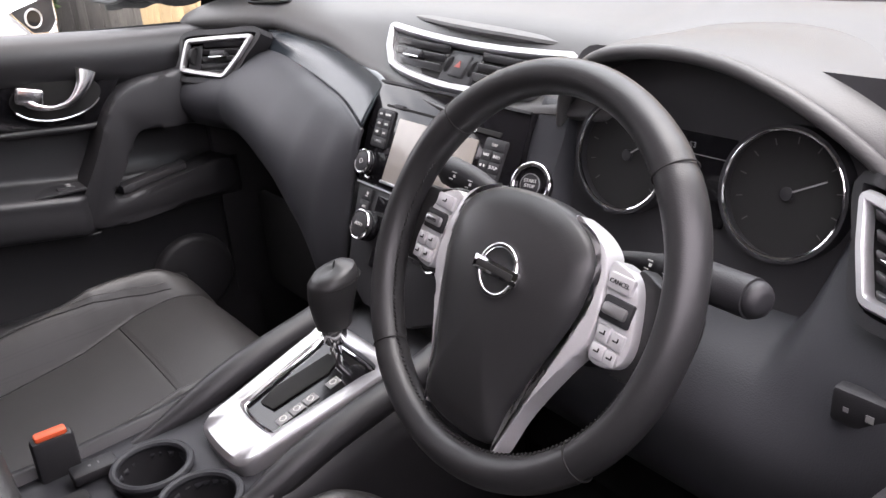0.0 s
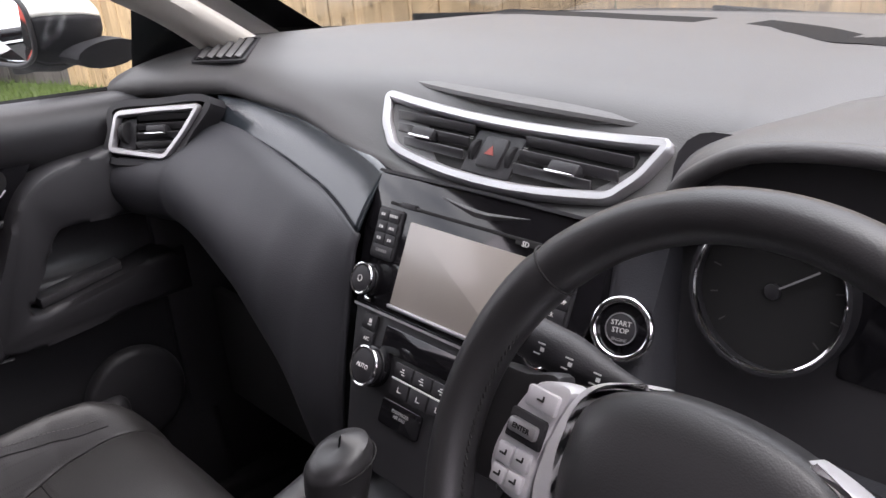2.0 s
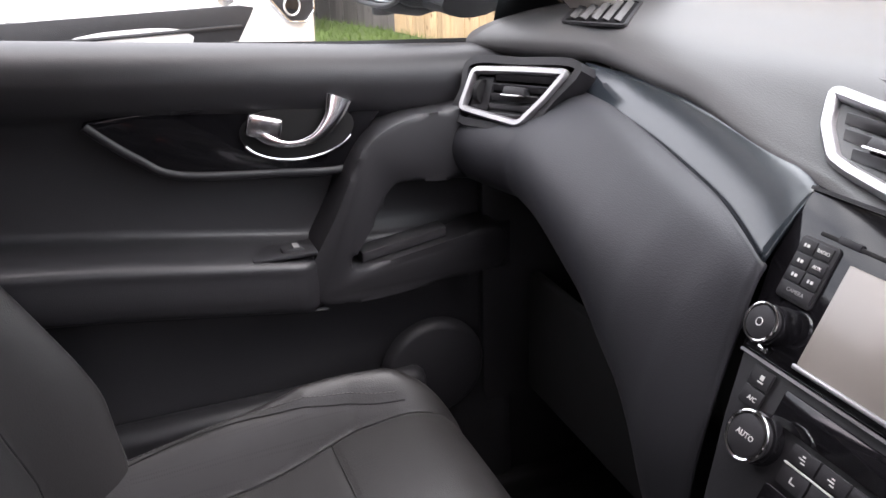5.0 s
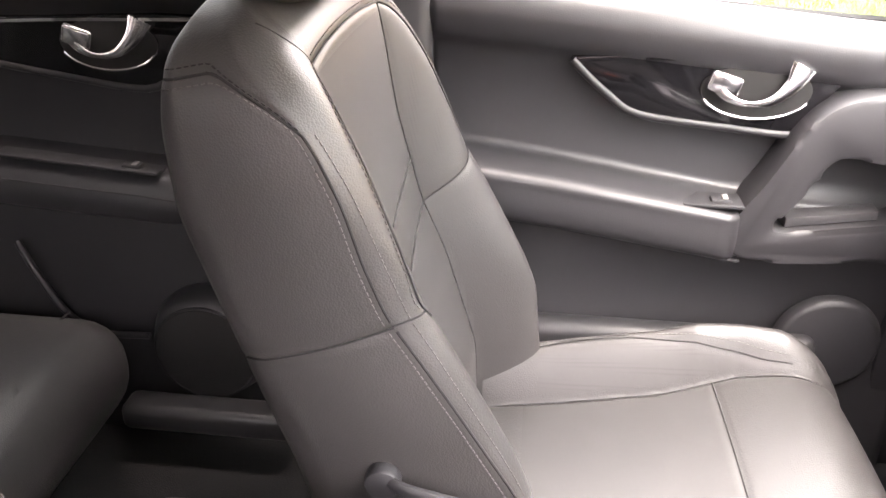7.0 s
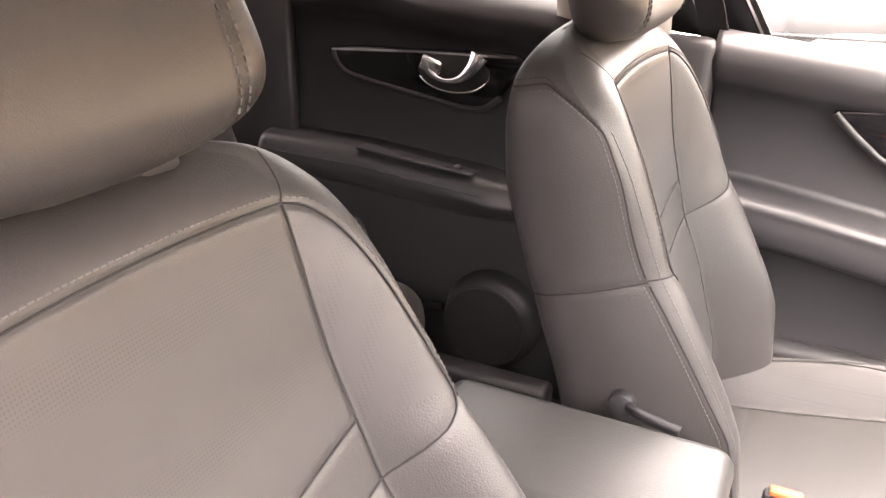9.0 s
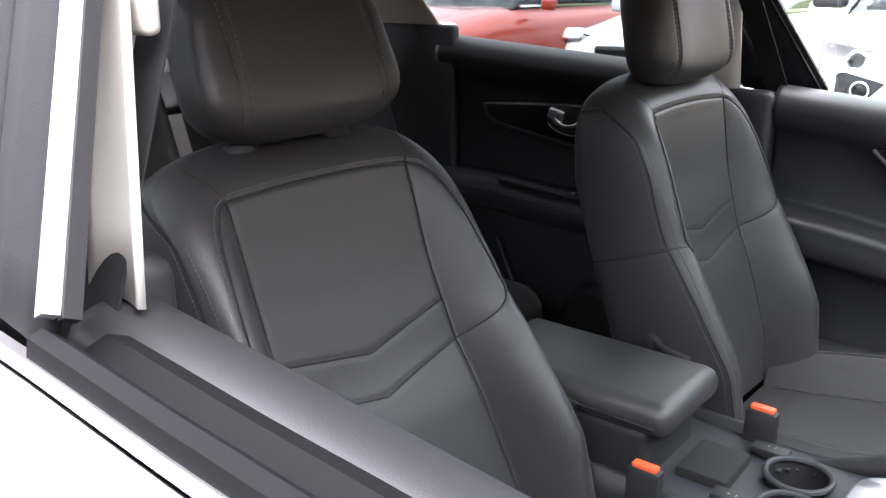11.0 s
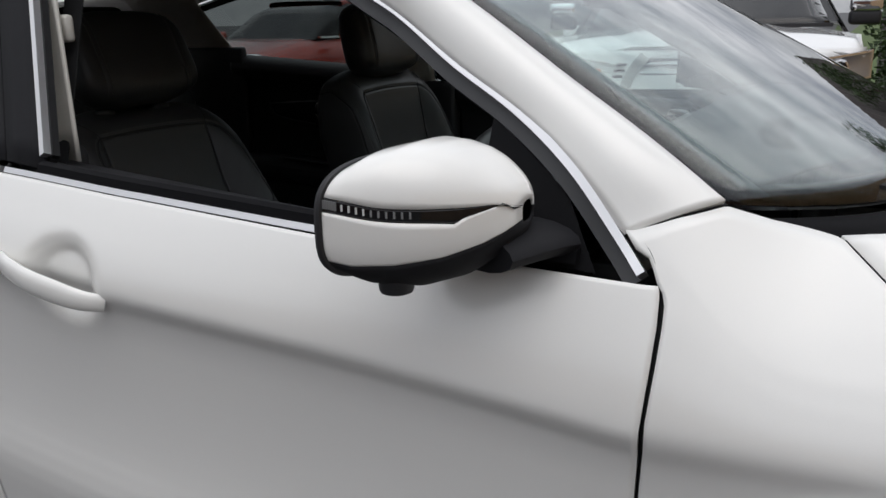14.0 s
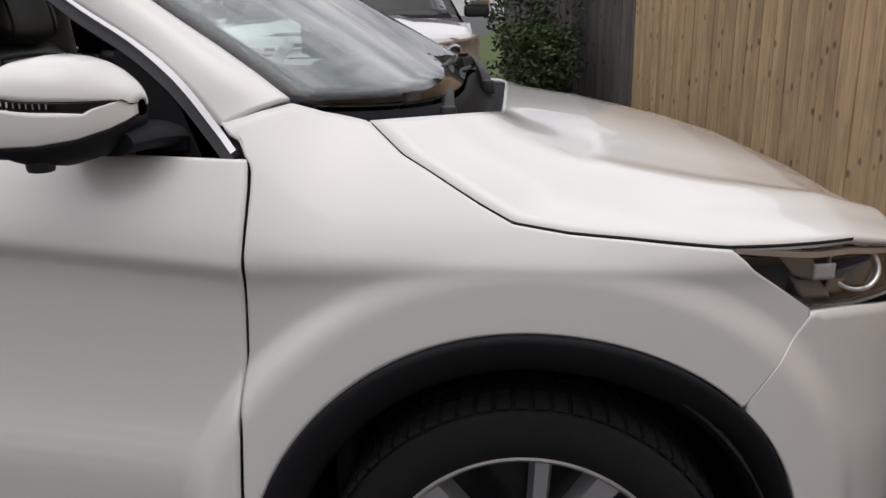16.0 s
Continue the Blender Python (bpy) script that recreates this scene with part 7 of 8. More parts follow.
    for sg in (-1, 1):
        part("seat_valance", box(0.030, 0.42, 0.11, 0.012, 3, at=(cx + sg * 0.225, cy + 0.205, 0.465)), M_BLACKP, s)
        part("seat_rail", box(0.04, 0.52, 0.04, 0.006, at=(cx + sg * 0.19, -1.16, 0.365)), M_BLACKP, s)
    part("seat_base", box(0.40, 0.44, 0.10, 0.01, at=(cx, cy + 0.215, 0.44)), M_DARK, s)
    return s


seat(0.365, -1, "black leather driver's seat with perforated centre and grey stitching", -1.424, 0.564, radians(20.5), 0.640)
seat(-0.392, 1, "black leather passenger seat with perforated centre and grey stitching", -1.354, 0.571, radians(12.3), 0.622)

# ---- rear bench ----
bench = thing("rear_bench", "black leather rear bench seat", "car seat")
for cx in (-0.34, 0.34):
    part("bench_cushion", box(0.60, 0.52, 0.17, 0.078, 7, at=(cx, -2.14, 0.555)), M_LEATHER, bench)
    part("bench_back", box(0.60, 0.14, 0.60, 0.05, 5), M_LEATHER, bench, m=pose(cx, -2.44, 0.93, 20, 0, 0))
    part("bench_seam", sweep([(cx - 0.27, -1.98, 0.634), (cx + 0.27, -1.98, 0.634)], round_profile(0.002, 6)), M_GROOVE, bench)
    part("bench_headrest", box(0.27, 0.09, 0.17, 0.035, 4), M_LEATHER, bench, m=pose(cx, -2.58, 1.31, 18, 0, 0))
part("load_cover", box(1.20, 0.70, 0.02, 0.008, at=(0, -2.85, 1.08)), M_BLACKP, bench)


# ---- door trims ----
def sill(y):
    return interp([(-2.4, 1.215), (-1.78, 1.172), (-1.41, 1.136), (-0.86, 1.088), (-0.60, 1.072)], y)


def arm_top(y, front):
    """Height of the armrest along a door."""
    return interp([(-1.43, 0.905), (-1.225, 0.882), (-0.98, 0.846), (-0.66, 0.836)], y) if front else interp([(-2.33, 0.868), (-2.10, 0.866), (-1.85, 0.848), (-1.56, 0.820)], y)


def trim_profile(y, front, low=0.0):
    zb = sill(y) - low
    top_off = arm_top(y, front) - sill(y)
    a, drop = (1 - sstep(-0.99, -0.93, y), 0.080) if front else (1.0 - 0.5 * sstep(-1.80, -1.68, y), 0.080 - 0.02 * sstep(-1.85, -1.70, y))
    bul = 0.062 * a + 0.012
    return [(0.800, zb - 0.03), (0.792, zb + 0.004), (0.765, zb + 0.014), (0.732, zb + 0.006), (0.712, zb - 0.022), (0.716, zb - 0.060), (0.738, zb - 0.086), (0.748, zb - 0.13),
            (0.746, zb + top_off + 0.030), (0.735, zb + top_off + 0.006), (0.735 - bul * (0.9 if front else 0.72), zb + top_off - 0.004), (0.735 - bul, zb + top_off - (0.025 if front else 0.036)), (0.735 - bul, zb + top_off - drop * 0.75),
            (0.735 - bul * 0.8, zb + top_off - drop), (0.735, zb + top_off - drop - 0.012), (0.738, zb - 0.45), (0.725, zb - 0.55), (0.715, zb - 0.68), (0.72, 0.36)]


def door_trim(sx, front):
    y0, y1 = (-0.665, -1.425) if front else (-1.56, -2.33)
    d = thing("door_trim", "black padded %s door trim with a chrome inner handle" % ("front" if front else "rear"), "door trim")

    def fn(u, v):
        y = lerp(y0, y1, u)
        line = smooth_line([(x, 0, z) for x, z in trim_profile(y, front, 0.040 if sx > 0 else 0.0)], 4)
        p = line[round(v * (len(line) - 1))]
        return (sx * p.x, y, p.z)
    sheet("trim_skin", fn, 64, 73, M_DOORSKIN, d, "soft black door skin", thick=0.006, angle=60)
    if front:
        gl = [(-1.225, 1.044), (-1.126, 1.050), (-1.013, 1.056), (-0.83, 1.064), (-0.69, 1.069), (-0.69, 1.040), (-0.80, 1.040), (-0.85, 1.028), (-0.885, 0.985), (-0.905, 0.952), (-1.0, 0.957),
              (-1.125, 0.970), (-1.170, 0.996), (-1.205, 1.025)]
        hy, hz_ = -0.972, 1.014
    else:
        gl = [(-2.170, 1.058), (-1.98, 1.070), (-1.77, 1.078), (-1.775, 1.040), (-1.80, 1.000), (-1.85, 0.972), (-1.97, 0.985), (-2.12, 1.008), (-2.158, 1.030)]
        hy, hz_ = -1.898, 1.040
    # the trim faces the cabin: plates grow towards the middle
    def inward(pts, x0, depth, bev, nm, mat, lab=""):
        bm = plate([(y, z) for y, z in pts], depth, bev)
        m = Matrix(((0, 0, -sx, sx * x0), (1, 0, 0, 0), (0, 1, 0, 0), (0, 0, 0, 1)))
        return part(nm, bm, mat, d, lab, m=m)
    line = smooth_line([(y, z, 0) for y, z in gl], 3, closed=True)
    inward([(p.x, p.y) for p in line], 0.733, 0.012, 0.003, "gloss_panel", M_GLOSS, "gloss black door panel")
    low = gl[8:] + gl[:1] if front else gl[4:] + gl[:1]
    part("panel_rim", sweep(smooth_line([(sx * 0.724, y, z - 0.004) for y, z in low], 4), round_profile(0.0065, 10), up=(1, 0, 0)), M_DOORSKIN, d)
    top_line = [(sx * 0.7185, y, z - 0.004) for y, z in gl[1:5]] if front else [(sx * 0.7185, y, z - 0.004) for y, z in gl[:3]]
    part("chrome_line", sweep(smooth_line(top_line, 5), rect_profile(0.0016, 0.0022), up=(0, 0, 1)), M_CHROME, d)
    h = obj("inner_handle", None, d, "chrome inner door handle in a dark cup")
    cup = [(hy + 0.075 * math.cos(t), hz_ - 0.004 + 0.040 * math.sin(t) * (1 if math.sin(t) < 0 else 0.85)) for t in np.linspace(0, 2 * math.pi, 33)[:-1]]
    bm = plate(cup, 0.003, 0.001)
    m = Matrix(((0, 0, -sx, sx * 0.7205), (1, 0, 0, 0), (0, 1, 0, 0), (0, 0, 0, 1)))
    part("handle_cup", bm, M_DARK, h, m=m)
    ringp = [(sx * 0.716, y, z) for y, z in cup[18:31]]
    part("cup_rim", sweep(ringp, round_profile(0.0024, 8), up=(1, 0, 0)), M_HANDLE, h)
    lev = [(sx * 0.712, hy - 0.056, hz_ + 0.006), (sx * 0.706, hy - 0.040, hz_ - 0.012), (sx * 0.702, hy - 0.012, hz_ - 0.020), (sx * 0.702, hy + 0.020, hz_ - 0.014), (sx * 0.706, hy + 0.044, hz_ + 0.008),
           (sx * 0.712, hy + 0.056, hz_ + 0.032)]
    part("lever", sweep(smooth_line(lev, 5), [(0.0150 * math.cos(t), 0.0055 * math.sin(t)) for t in np.linspace(0, 2 * math.pi, 15)[:-1]], up=(sx, 0, 0), scale=lambda t: 0.24 + 0.95 * (max(0.0, t - 0.42) / 0.58) ** 1.3 + 0.45 * (max(0.0, 0.42 - t) / 0.42) ** 1.5), M_HANDLE, h)
    part("lock_tab", box(0.012, 0.046, 0.030, 0.006, 3), M_HANDLE, h, m=pose(sx * 0.712, hy - 0.044, hz_ + 0.004, -16, 0, 0))
    # pull grip and switches
    if front:
        grip = [(-0.990, 0.790), (-0.986, 0.820), (-0.968, 0.852), (-0.945, 0.890), (-0.925, 0.930), (-0.908, 0.965), (-0.880, 0.998), (-0.84, 1.016), (-0.78, 1.022), (-0.70, 1.024), (-0.70, 0.925),
                (-0.77, 0.925), (-0.838, 0.930), (-0.862, 0.922), (-0.885, 0.885), (-0.912, 0.845), (-0.922, 0.826), (-0.905, 0.818), (-0.80, 0.834), (-0.70, 0.846), (-0.70, 0.785), (-0.80, 0.776), (-0.90, 0.768), (-0.96, 0.770)]
        line = smooth_line([(y, z, 0) for y, z in grip], 5, closed=True)
        inward([(p.x, p.y) for p in line], 0.745, 0.070, 0.009, "pull_grip", M_DOORSKIN, "moulded door pull")
        # lighter satin sliver added for the lit part of the pull
        inward([(-0.905, 0.834), (-0.78, 0.852), (-0.78, 0.838), (-0.905, 0.818)], 0.72, 0.030, 0.004, "grip_shine", M_SATIN)
        part("switch_plate", box(0.050, 0.085, 0.006, 0.002, at=(sx * 0.695, -1.012, arm_top(-1.012, True) + 0.002)), M_BLACKP, d)
        part("window_switch", box(0.018, 0.030, 0.010, 0.003, at=(sx * 0.690, -1.000, arm_top(-1.0, True) + 0.006)), M_BLACKP, d)
        # pale grey chip: a highlight painted onto the window switch
        part("switch_shine", box(0.016, 0.008, 0.002, 0.0008, at=(sx * 0.690, -0.995, arm_top(-1.0, True) + 0.012)), M_MARKDIM, d)
        for dz in (0.030, 0.036):
            stitches("stitching", [(sx * (0.735 - 0.0735), y, arm_top(y, True) - dz) for y in np.linspace(-1.40, -1.0, 40)], d, 0.004, 0.006, 0.0006)
        part("armrest_seam", sweep([(sx * (0.735 - 0.0735), y, arm_top(y, True) - 0.033) for y in np.linspace(-1.41, -0.99, 20)], round_profile(0.0010, 6)), M_GROOVE, d)
        part("armrest_edge", sweep([(sx * 0.684, y, arm_top(y, True) - 0.082) for y in np.linspace(-1.42, -0.96, 20)], round_profile(0.003, 8)), M_BLACKP, d)
        part("door_pocket", box(0.05, 0.52, 0.16, 0.02, 3, at=(sx * 0.695, -1.08, 0.56)), M_DOORSKIN, d)
        part("speaker_grille", cyl(0.085, 0.02, 48, 0.075, 0.006, Matrix.Translation((sx * 0.705, -0.80, 0.62)) @ pose(0, 0, 0, 0, -90 * sx, 0)), M_BLACKP, d)
    else:
        part("switch_plate", box(0.036, 0.26, 0.006, 0.002, at=(0, 0, 0)), M_BLACKP, d, m=pose(sx * 0.690, -1.960, arm_top(-1.960, False) + 0.003, -4, 0, 0))
        part("window_switch", box(0.018, 0.030, 0.010, 0.003, at=(sx * 0.688, -1.875, arm_top(-1.875, False) + 0.006)), M_BLACKP, d)
        # highlight on the rear switch, painted as a pale grey chip
        part("switch_shine", box(0.014, 0.008, 0.002, 0.0008, at=(sx * 0.688, -1.870, arm_top(-1.870, False) + 0.012)), M_MARKDIM, d)
        part("armrest_seam", sweep([(sx * (0.735 - 0.0735), y, arm_top(y, False) - 0.030) for y in np.linspace(-2.32, -1.80, 20)], round_profile(0.0010, 6)), M_GROOVE, d)
        part("speaker_bulge", cyl(0.112, 0.06, 56, 0.090, 0.018, Matrix.Translation((sx * 0.700, -1.79, 0.535)) @ pose(0, 0, 0, 0, -90 * sx, 0)), M_DOORSKIN, d, "round speaker housing")
        part("speaker_ring", ring(0.086, 0.003, 56, 8), M_BLACKP, d, m=Matrix.Translation((sx * 0.669, -1.79, 0.535)) @ pose(0, 0, 0, 0, 90, 0))
        part("speaker_mesh", cyl(0.084, 0.004, 48, bevel=0.001, m=Matrix.Translation((sx * 0.668, -1.79, 0.535)) @ pose(0, 0, 0, 0, 90, 0)), M_DARK, d, "dark speaker mesh")
        lip = smooth_line([(sx * 0.712, -2.11, 0.70), (sx * 0.700, -2.083, 0.655), (sx * 0.696, -2.040, 0.580), (sx * 0.694, -1.985, 0.545), (sx * 0.692, -1.895, 0.546)], 6)
        part("pocket_lip", sweep(lip, round_profile(0.006, 10), up=(1, 0, 0)), M_DOORSKIN, d)
    return d


for sx_ in (-1, 1):
    door_trim(sx_, True)
    door_trim(sx_, False)
    # B pillar inside, belt, sill
    t = thing("pillar_trim", "pale upper and black lower centre pillar trim with seat belt", "pillar trim")
    part("lower_cover", box(0.05, 0.14, 0.80, 0.02, 3, at=(sx_ * 0.728, -1.490, 0.74)), M_BLACKP, t)
    def upper(u, v, sx_=sx_):
        z = lerp(1.12, 1.49, v)
        a = lerp(-1, 1, u)
        if sx_ < 0:
            return (-(lerp(0.720, 0.640, v) + 0.006 * a * a), -1.60 + 0.10 * a, z)
        return (lerp(0.762, 0.664, v) + 0.006 * a * a, -1.415 + 0.034 * a - 0.34 * (z - 1.12), z)
    sheet("upper_cover", upper, 9, 8, M_BEIGE, t, "pale upper pillar cover", thick=0.006)
    belt = [(sx_ * (green_x(z) - 0.085), -1.43 - 0.09 * (z - 1.13) / 0.36, z) for z in np.linspace(1.0, 1.42, 8)]
    part("belt_webbing", sweep(belt, rect_profile(0.023, 0.001), up=(sx_, 0, 0.4)), M_RUBBER, t, "black seat belt webbing")
    part("belt_guide", box(0.016, 0.030, 0.045, 0.007, 3, at=(sx_ * 0.690, -1.462 if sx_ > 0 else -1.52, 1.328)), M_BEIGE, t)
    part("door_sill_trim", box(0.08, 1.9, 0.05, 0.015, 3, at=(sx_ * 0.735, -1.42, 0.355)), M_BLACKP, t)
    part("sill_cover", box(0.060, 0.300, 0.050, 0.016, 4, at=(sx_ * 0.640, -1.78, 0.430)), M_SATIN, t, "grey sill cover beside the rear footwell")
    # A pillar lining
    a, b = smooth_line(CHROME[:9], 5), smooth_line(SCREEN_EDGE[:9], 5)
    def apil(u, v, sx_=sx_, a=a, b=b):
        i = u * (len(a) - 1)
        k = min(int(i), len(a) - 2)
        p, q = a[k].lerp(a[k + 1], i - k), b[k].lerp(b[k + 1], i - k)
        r = p.lerp(q, lerp(0.1, 0.9, v))
        return (sx_ * (r.x - 0.050 - 0.02 * math.sin(math.pi * v)), r.y - 0.025, r.z - 0.030)
    sheet("screen_pillar_cover", apil, 31, 6, M_BEIGE, t, "pale windscreen pillar cover", thick=0.006)
    # passenger side glass is up, the driver's is down
    if sx_ < 0:
        def glass(u, v):
            y = lerp(-0.56, -1.33, u)
            z = lerp(interp(BELT, y) + 0.012, max(interp(BELT, y) + 0.02, W_at(y) - 0.02), v)
            return (-(green_x(z, y) - 0.022), y, z)
        g = sheet("passenger_window", glass, 16, 10, M_GLASS, car, "clear closed side window", thick=0.004)
        g.visible_shadow = False
# quarter panels beside the rear bench and the boot
for sx_ in (-1, 1):
    qt = thing("quarter_trim", "black lower and pale upper quarter trim behind the rear door", "pillar trim")
    part("quarter_lower", box(0.03, 1.06, 0.90, 0.012, 3, at=(sx_ * 0.730, -2.80, 0.80)), M_DOORSKIN, qt)
    def c_post(u, v, sx_=sx_):
        z = lerp(1.20, 1.50, v)
        return (sx_ * (green_x(z) - 0.060), lerp(-2.30, -2.62, u) - 0.15 * v, z)
    sheet("quarter_upper", c_post, 6, 6, M_BEIGE, qt, "pale upper quarter trim", thick=0.006)
# rear-view mirror on the screen
rm = thing("rear_view_mirror", "black rear-view mirror hanging from the windscreen", "mirror")
part("mirror_shell", box(0.23, 0.035, 0.065, 0.018, 4), M_BLACKP, rm, m=pose(0.02, -0.735, 1.375, -8, 0, 6))
part("mirror_pane", box(0.215, 0.003, 0.052, 0.001, 1), M_MIRROR, rm, m=pose(0.02, -0.754, 1.372, -8, 0, 6))
part("mirror_stem", sweep([(0.0, -0.72, 1.38), (0.0, -0.66, 1.405), (0.0, -0.62, 1.395)], round_profile(0.009, 12), up=(1, 0, 0)), M_BLACKP, rm)
part("sensor_cover", box(0.10, 0.09, 0.03, 0.010, 3), M_BLACKP, rm, m=pose(0.0, -0.655, 1.385, -32, 0, 0))

# ================= outside the car =================
def bodywork(name, stations, mat, parent, label="", n=20):
    """A car body lofted from rows (y, half width, low, high) along y, with rounded shoulders."""
    def fn(u, v):
        i = u * (len(stations) - 1)
        k = min(int(i), len(stations) - 2)
        t = i - k
        y, w, lo, hi = [lerp(a, b, t) for a, b in zip(stations[k], stations[k + 1])]
        a = lerp(-1, 1, v)
        c = math.copysign(min(1, abs(a) * 1.0), a)
        ang = c * math.pi / 2
        x = w * math.copysign(abs(math.sin(ang)) ** 0.35, a)
        z = lo + (hi - lo) * math.cos(ang) ** 0.35 if abs(a) < 1 else lo
        return (x, y, z)
    return sheet(name, fn, 6 * len(stations), 41, mat, parent, label, angle=50)


def simple_wheel(parent, x, y, r, m, rimmat):
    w = obj("wheel", None, parent)
    w.empty_display_size = 0.05
    sx = 1 if x > 0 else -1
    mm = m @ Matrix.Translation((x, y, r)) @ pose(0, 0, 0, 0, 90 * sx, 0)
    part("tyre", cyl(r, 0.22, 48, bevel=0.03), M_TYRE, w, m=mm)
    part("rim", cyl(r * 0.70, 0.02, 40, r * 0.62, 0.004, Matrix.Translation((0, 0, 0.105))), M_ANTHR, w, m=mm)
    for k in range(6):
        part("spoke", box(0.045, r * 0.62, 0.012, 0.004, at=(0, r * 0.34, 0.118)), rimmat, w, m=mm @ pose(0, 0, 0, 0, 0, 60 * k))


# white pickup facing the car's passenger side
pk = thing("pickup_truck", "white pickup truck with chrome grille facing the car's side", "pickup truck")
PK = Matrix.Translation((-3.28, -1.13, 0.16)) @ pose(0, 0, 0, 0, 0, -81)


def pk_obj(ob):
    ob.data.transform(PK)
    return ob


def pk_part(name, bm, mat, parent=None, label="", smooth=True):
    return part(name, bm, mat, parent or pk, label, smooth, m=PK)


def pk_bonnet(u, v):
    a = lerp(-1, 1, v)
    y = lerp(0.02, -1.15, u)
    w = lerp(0.86, 0.90, u)
    lead = -0.10 * a * a * (1 - u)
    z = lerp(0.98, 1.08, sstep(0, 0.25, u) * 0.7 + 0.3 * u) - 0.05 * abs(a) ** 4 + 0.018 * (1 - sstep(0.45, 0.55, abs(a)))
    return (w * a, y + lead, z)


pk_obj(sheet("bonnet", pk_bonnet, 26, 41, M_PAINT2, pk, "white bonnet with a raised centre", thick=0.01))
def pk_front(u, v):
    a = lerp(-1, 1, u)
    z = lerp(0.36, 0.97, v)
    return (0.90 * a - 0.02 * a * abs(a) ** 12, 0.02 - 0.10 * abs(a) ** 3 - 0.16 * abs(a) ** 9 + 0.05 * math.sin(math.pi * (1 - v)) - 0.02 * v, z)
pk_obj(sheet("front_end", pk_front, 41, 20, M_PAINT2, pk, "white front bumper and panel", thick=0.01))
for sg in (-1, 1):
    def pk_side(u, v, sg=sg):
        y, z = lerp(-0.24, -4.6, u), lerp(0.36, 1.04, v)
        return (sg * (0.88 + 0.05 * sstep(0, 0.05, u) * math.sin(math.pi * v) ** 0.5 - 0.03 * v ** 6), y, z)
    pk_obj(sheet("body_side", pk_side, 30, 10, M_PAINT2, pk, "white body side", thick=0.01))
    def cab_side(u, v, sg=sg):
        y = lerp(lerp(-1.15, -1.95, v), lerp(-3.3, -3.1, v), u)
        return (sg * lerp(0.90, 0.66, v), y, lerp(1.04, 1.58, v))
    pk_obj(sheet("cab_glass", cab_side, 10, 8, M_DARKPANE, pk, "dark side glass", thick=0.008))
    for yy in (-1.0, -3.9):
        simple_wheel(pk, sg * 0.80, yy, 0.38, PK, M_ALLOY)
    lamp = obj("headlamp", None, pk, "clear headlamp with an amber indicator")
    def hl(u, v, sg=sg, off=0.0):
        a = lerp(0.46, 0.90, u)
        z = lerp(lerp(0.775, 0.81, u), lerp(0.895, 0.965, u), v)
        return (sg * a, 0.03 - 0.10 * a ** 3 - 0.16 * a ** 9 + 0.012 + off, z)
    c = sheet("lamp_cover", hl, 14, 8, M_LENS, lamp, thick=0.004)
    pk_obj(c)
    c.visible_shadow = False
    pk_obj(sheet("lamp_housing", lambda u, v, hl=hl: hl(u, v, off=-0.018 - 0.03 * math.sin(math.pi * u) * math.sin(math.pi * v)), 14, 8, M_SILVER, lamp))
    px, py, pz = hl(0.62, 0.52)
    pm = Matrix.Translation((px, py - 0.016, pz)) @ pose(0, 0, 0, -90, 0, 0)
    pk_part("projector", cyl(0.034, 0.03, 28, bevel=0.008, m=pm), M_GLOSS, lamp)
    pk_part("projector_ring", cyl(0.046, 0.012, 32, bevel=0.003, m=pm @ Matrix.Translation((0, 0, -0.008))), M_CHROME, lamp)
    px, py, pz = hl(0.26, 0.50)
    pk_part("indicator", box(0.050, 0.02, 0.045, 0.01, at=(px, py - 0.014, pz)), M_AMBER, lamp)
    for vv in (0.04, 0.95):
        edge = [Vector(hl(u, vv, off=-0.002)) for u in np.linspace(0.02, 0.99, 14)]
        pk_part("lamp_trim", sweep(edge, rect_profile(0.004, 0.006), up=(0, 0, 1)), M_CHROME, lamp)
    # grille wing: slanted chrome band with black slots
    band = [(sg * 0.30, 0.045, 0.945), (sg * 0.37, 0.045, 0.86), (sg * 0.415, 0.040, 0.76)]
    pk_part("chrome_band", sweep(smooth_line(band, 5), rect_profile(0.030, 0.012), up=(0, 1, 0)), M_CHROME)
    for k in range(4):
        pk_part("grille_slot", box(0.060, 0.02, 0.016, 0.004, at=(sg * (0.435 + 0.010 * k), 0.030, 0.895 - 0.034 * k)), M_GLOSS)
    pod = rounded([(-0.115, 0.040, 0), (0.085, 0.085, 0), (0.115, 0.070, 0), (0.115, -0.030, 0), (0.070, -0.075, 0), (-0.020, -0.068, 0)], 0.02)
    fm = PK @ frame_of((sg * 0.70, 0.008, 0.735), (-1, sg * 0.26, 0), (0, 0, 1))
    flip = [Vector((-q.x, q.y, 0)) for q in pod]
    pod = flip if sg > 0 else pod
    fog = obj("fog_lamp", None, pk, "fog lamp in a chrome-edged pod")
    part("pod_recess", plate([(q.x, q.y) for q in (pod[::-1] if sg > 0 else pod)], 0.008, 0.002), M_BLACKP, fog, m=fm)
    part("pod_trim", sweep([q + Vector((0, 0, 0.010)) for q in pod], round_profile(0.006, 8), closed=True, up=(0, 0, 1)), M_CHROME, fog, m=fm)
    part("fog_ring", ring(0.040, 0.005, 32, 8), M_ALLOY, fog, m=fm @ Matrix.Translation((0, 0, 0.012)))
    part("fog_lens", cyl(0.038, 0.012, 28, bevel=0.004), M_GLOSS, fog, m=fm @ Matrix.Translation((0, 0, 0.008)))
    pk_part("door_mirror", box(0.20, 0.12, 0.11, 0.035, 4, at=(sg * 1.03, -1.42, 1.215)), M_CHROME, None, "chrome door mirror")
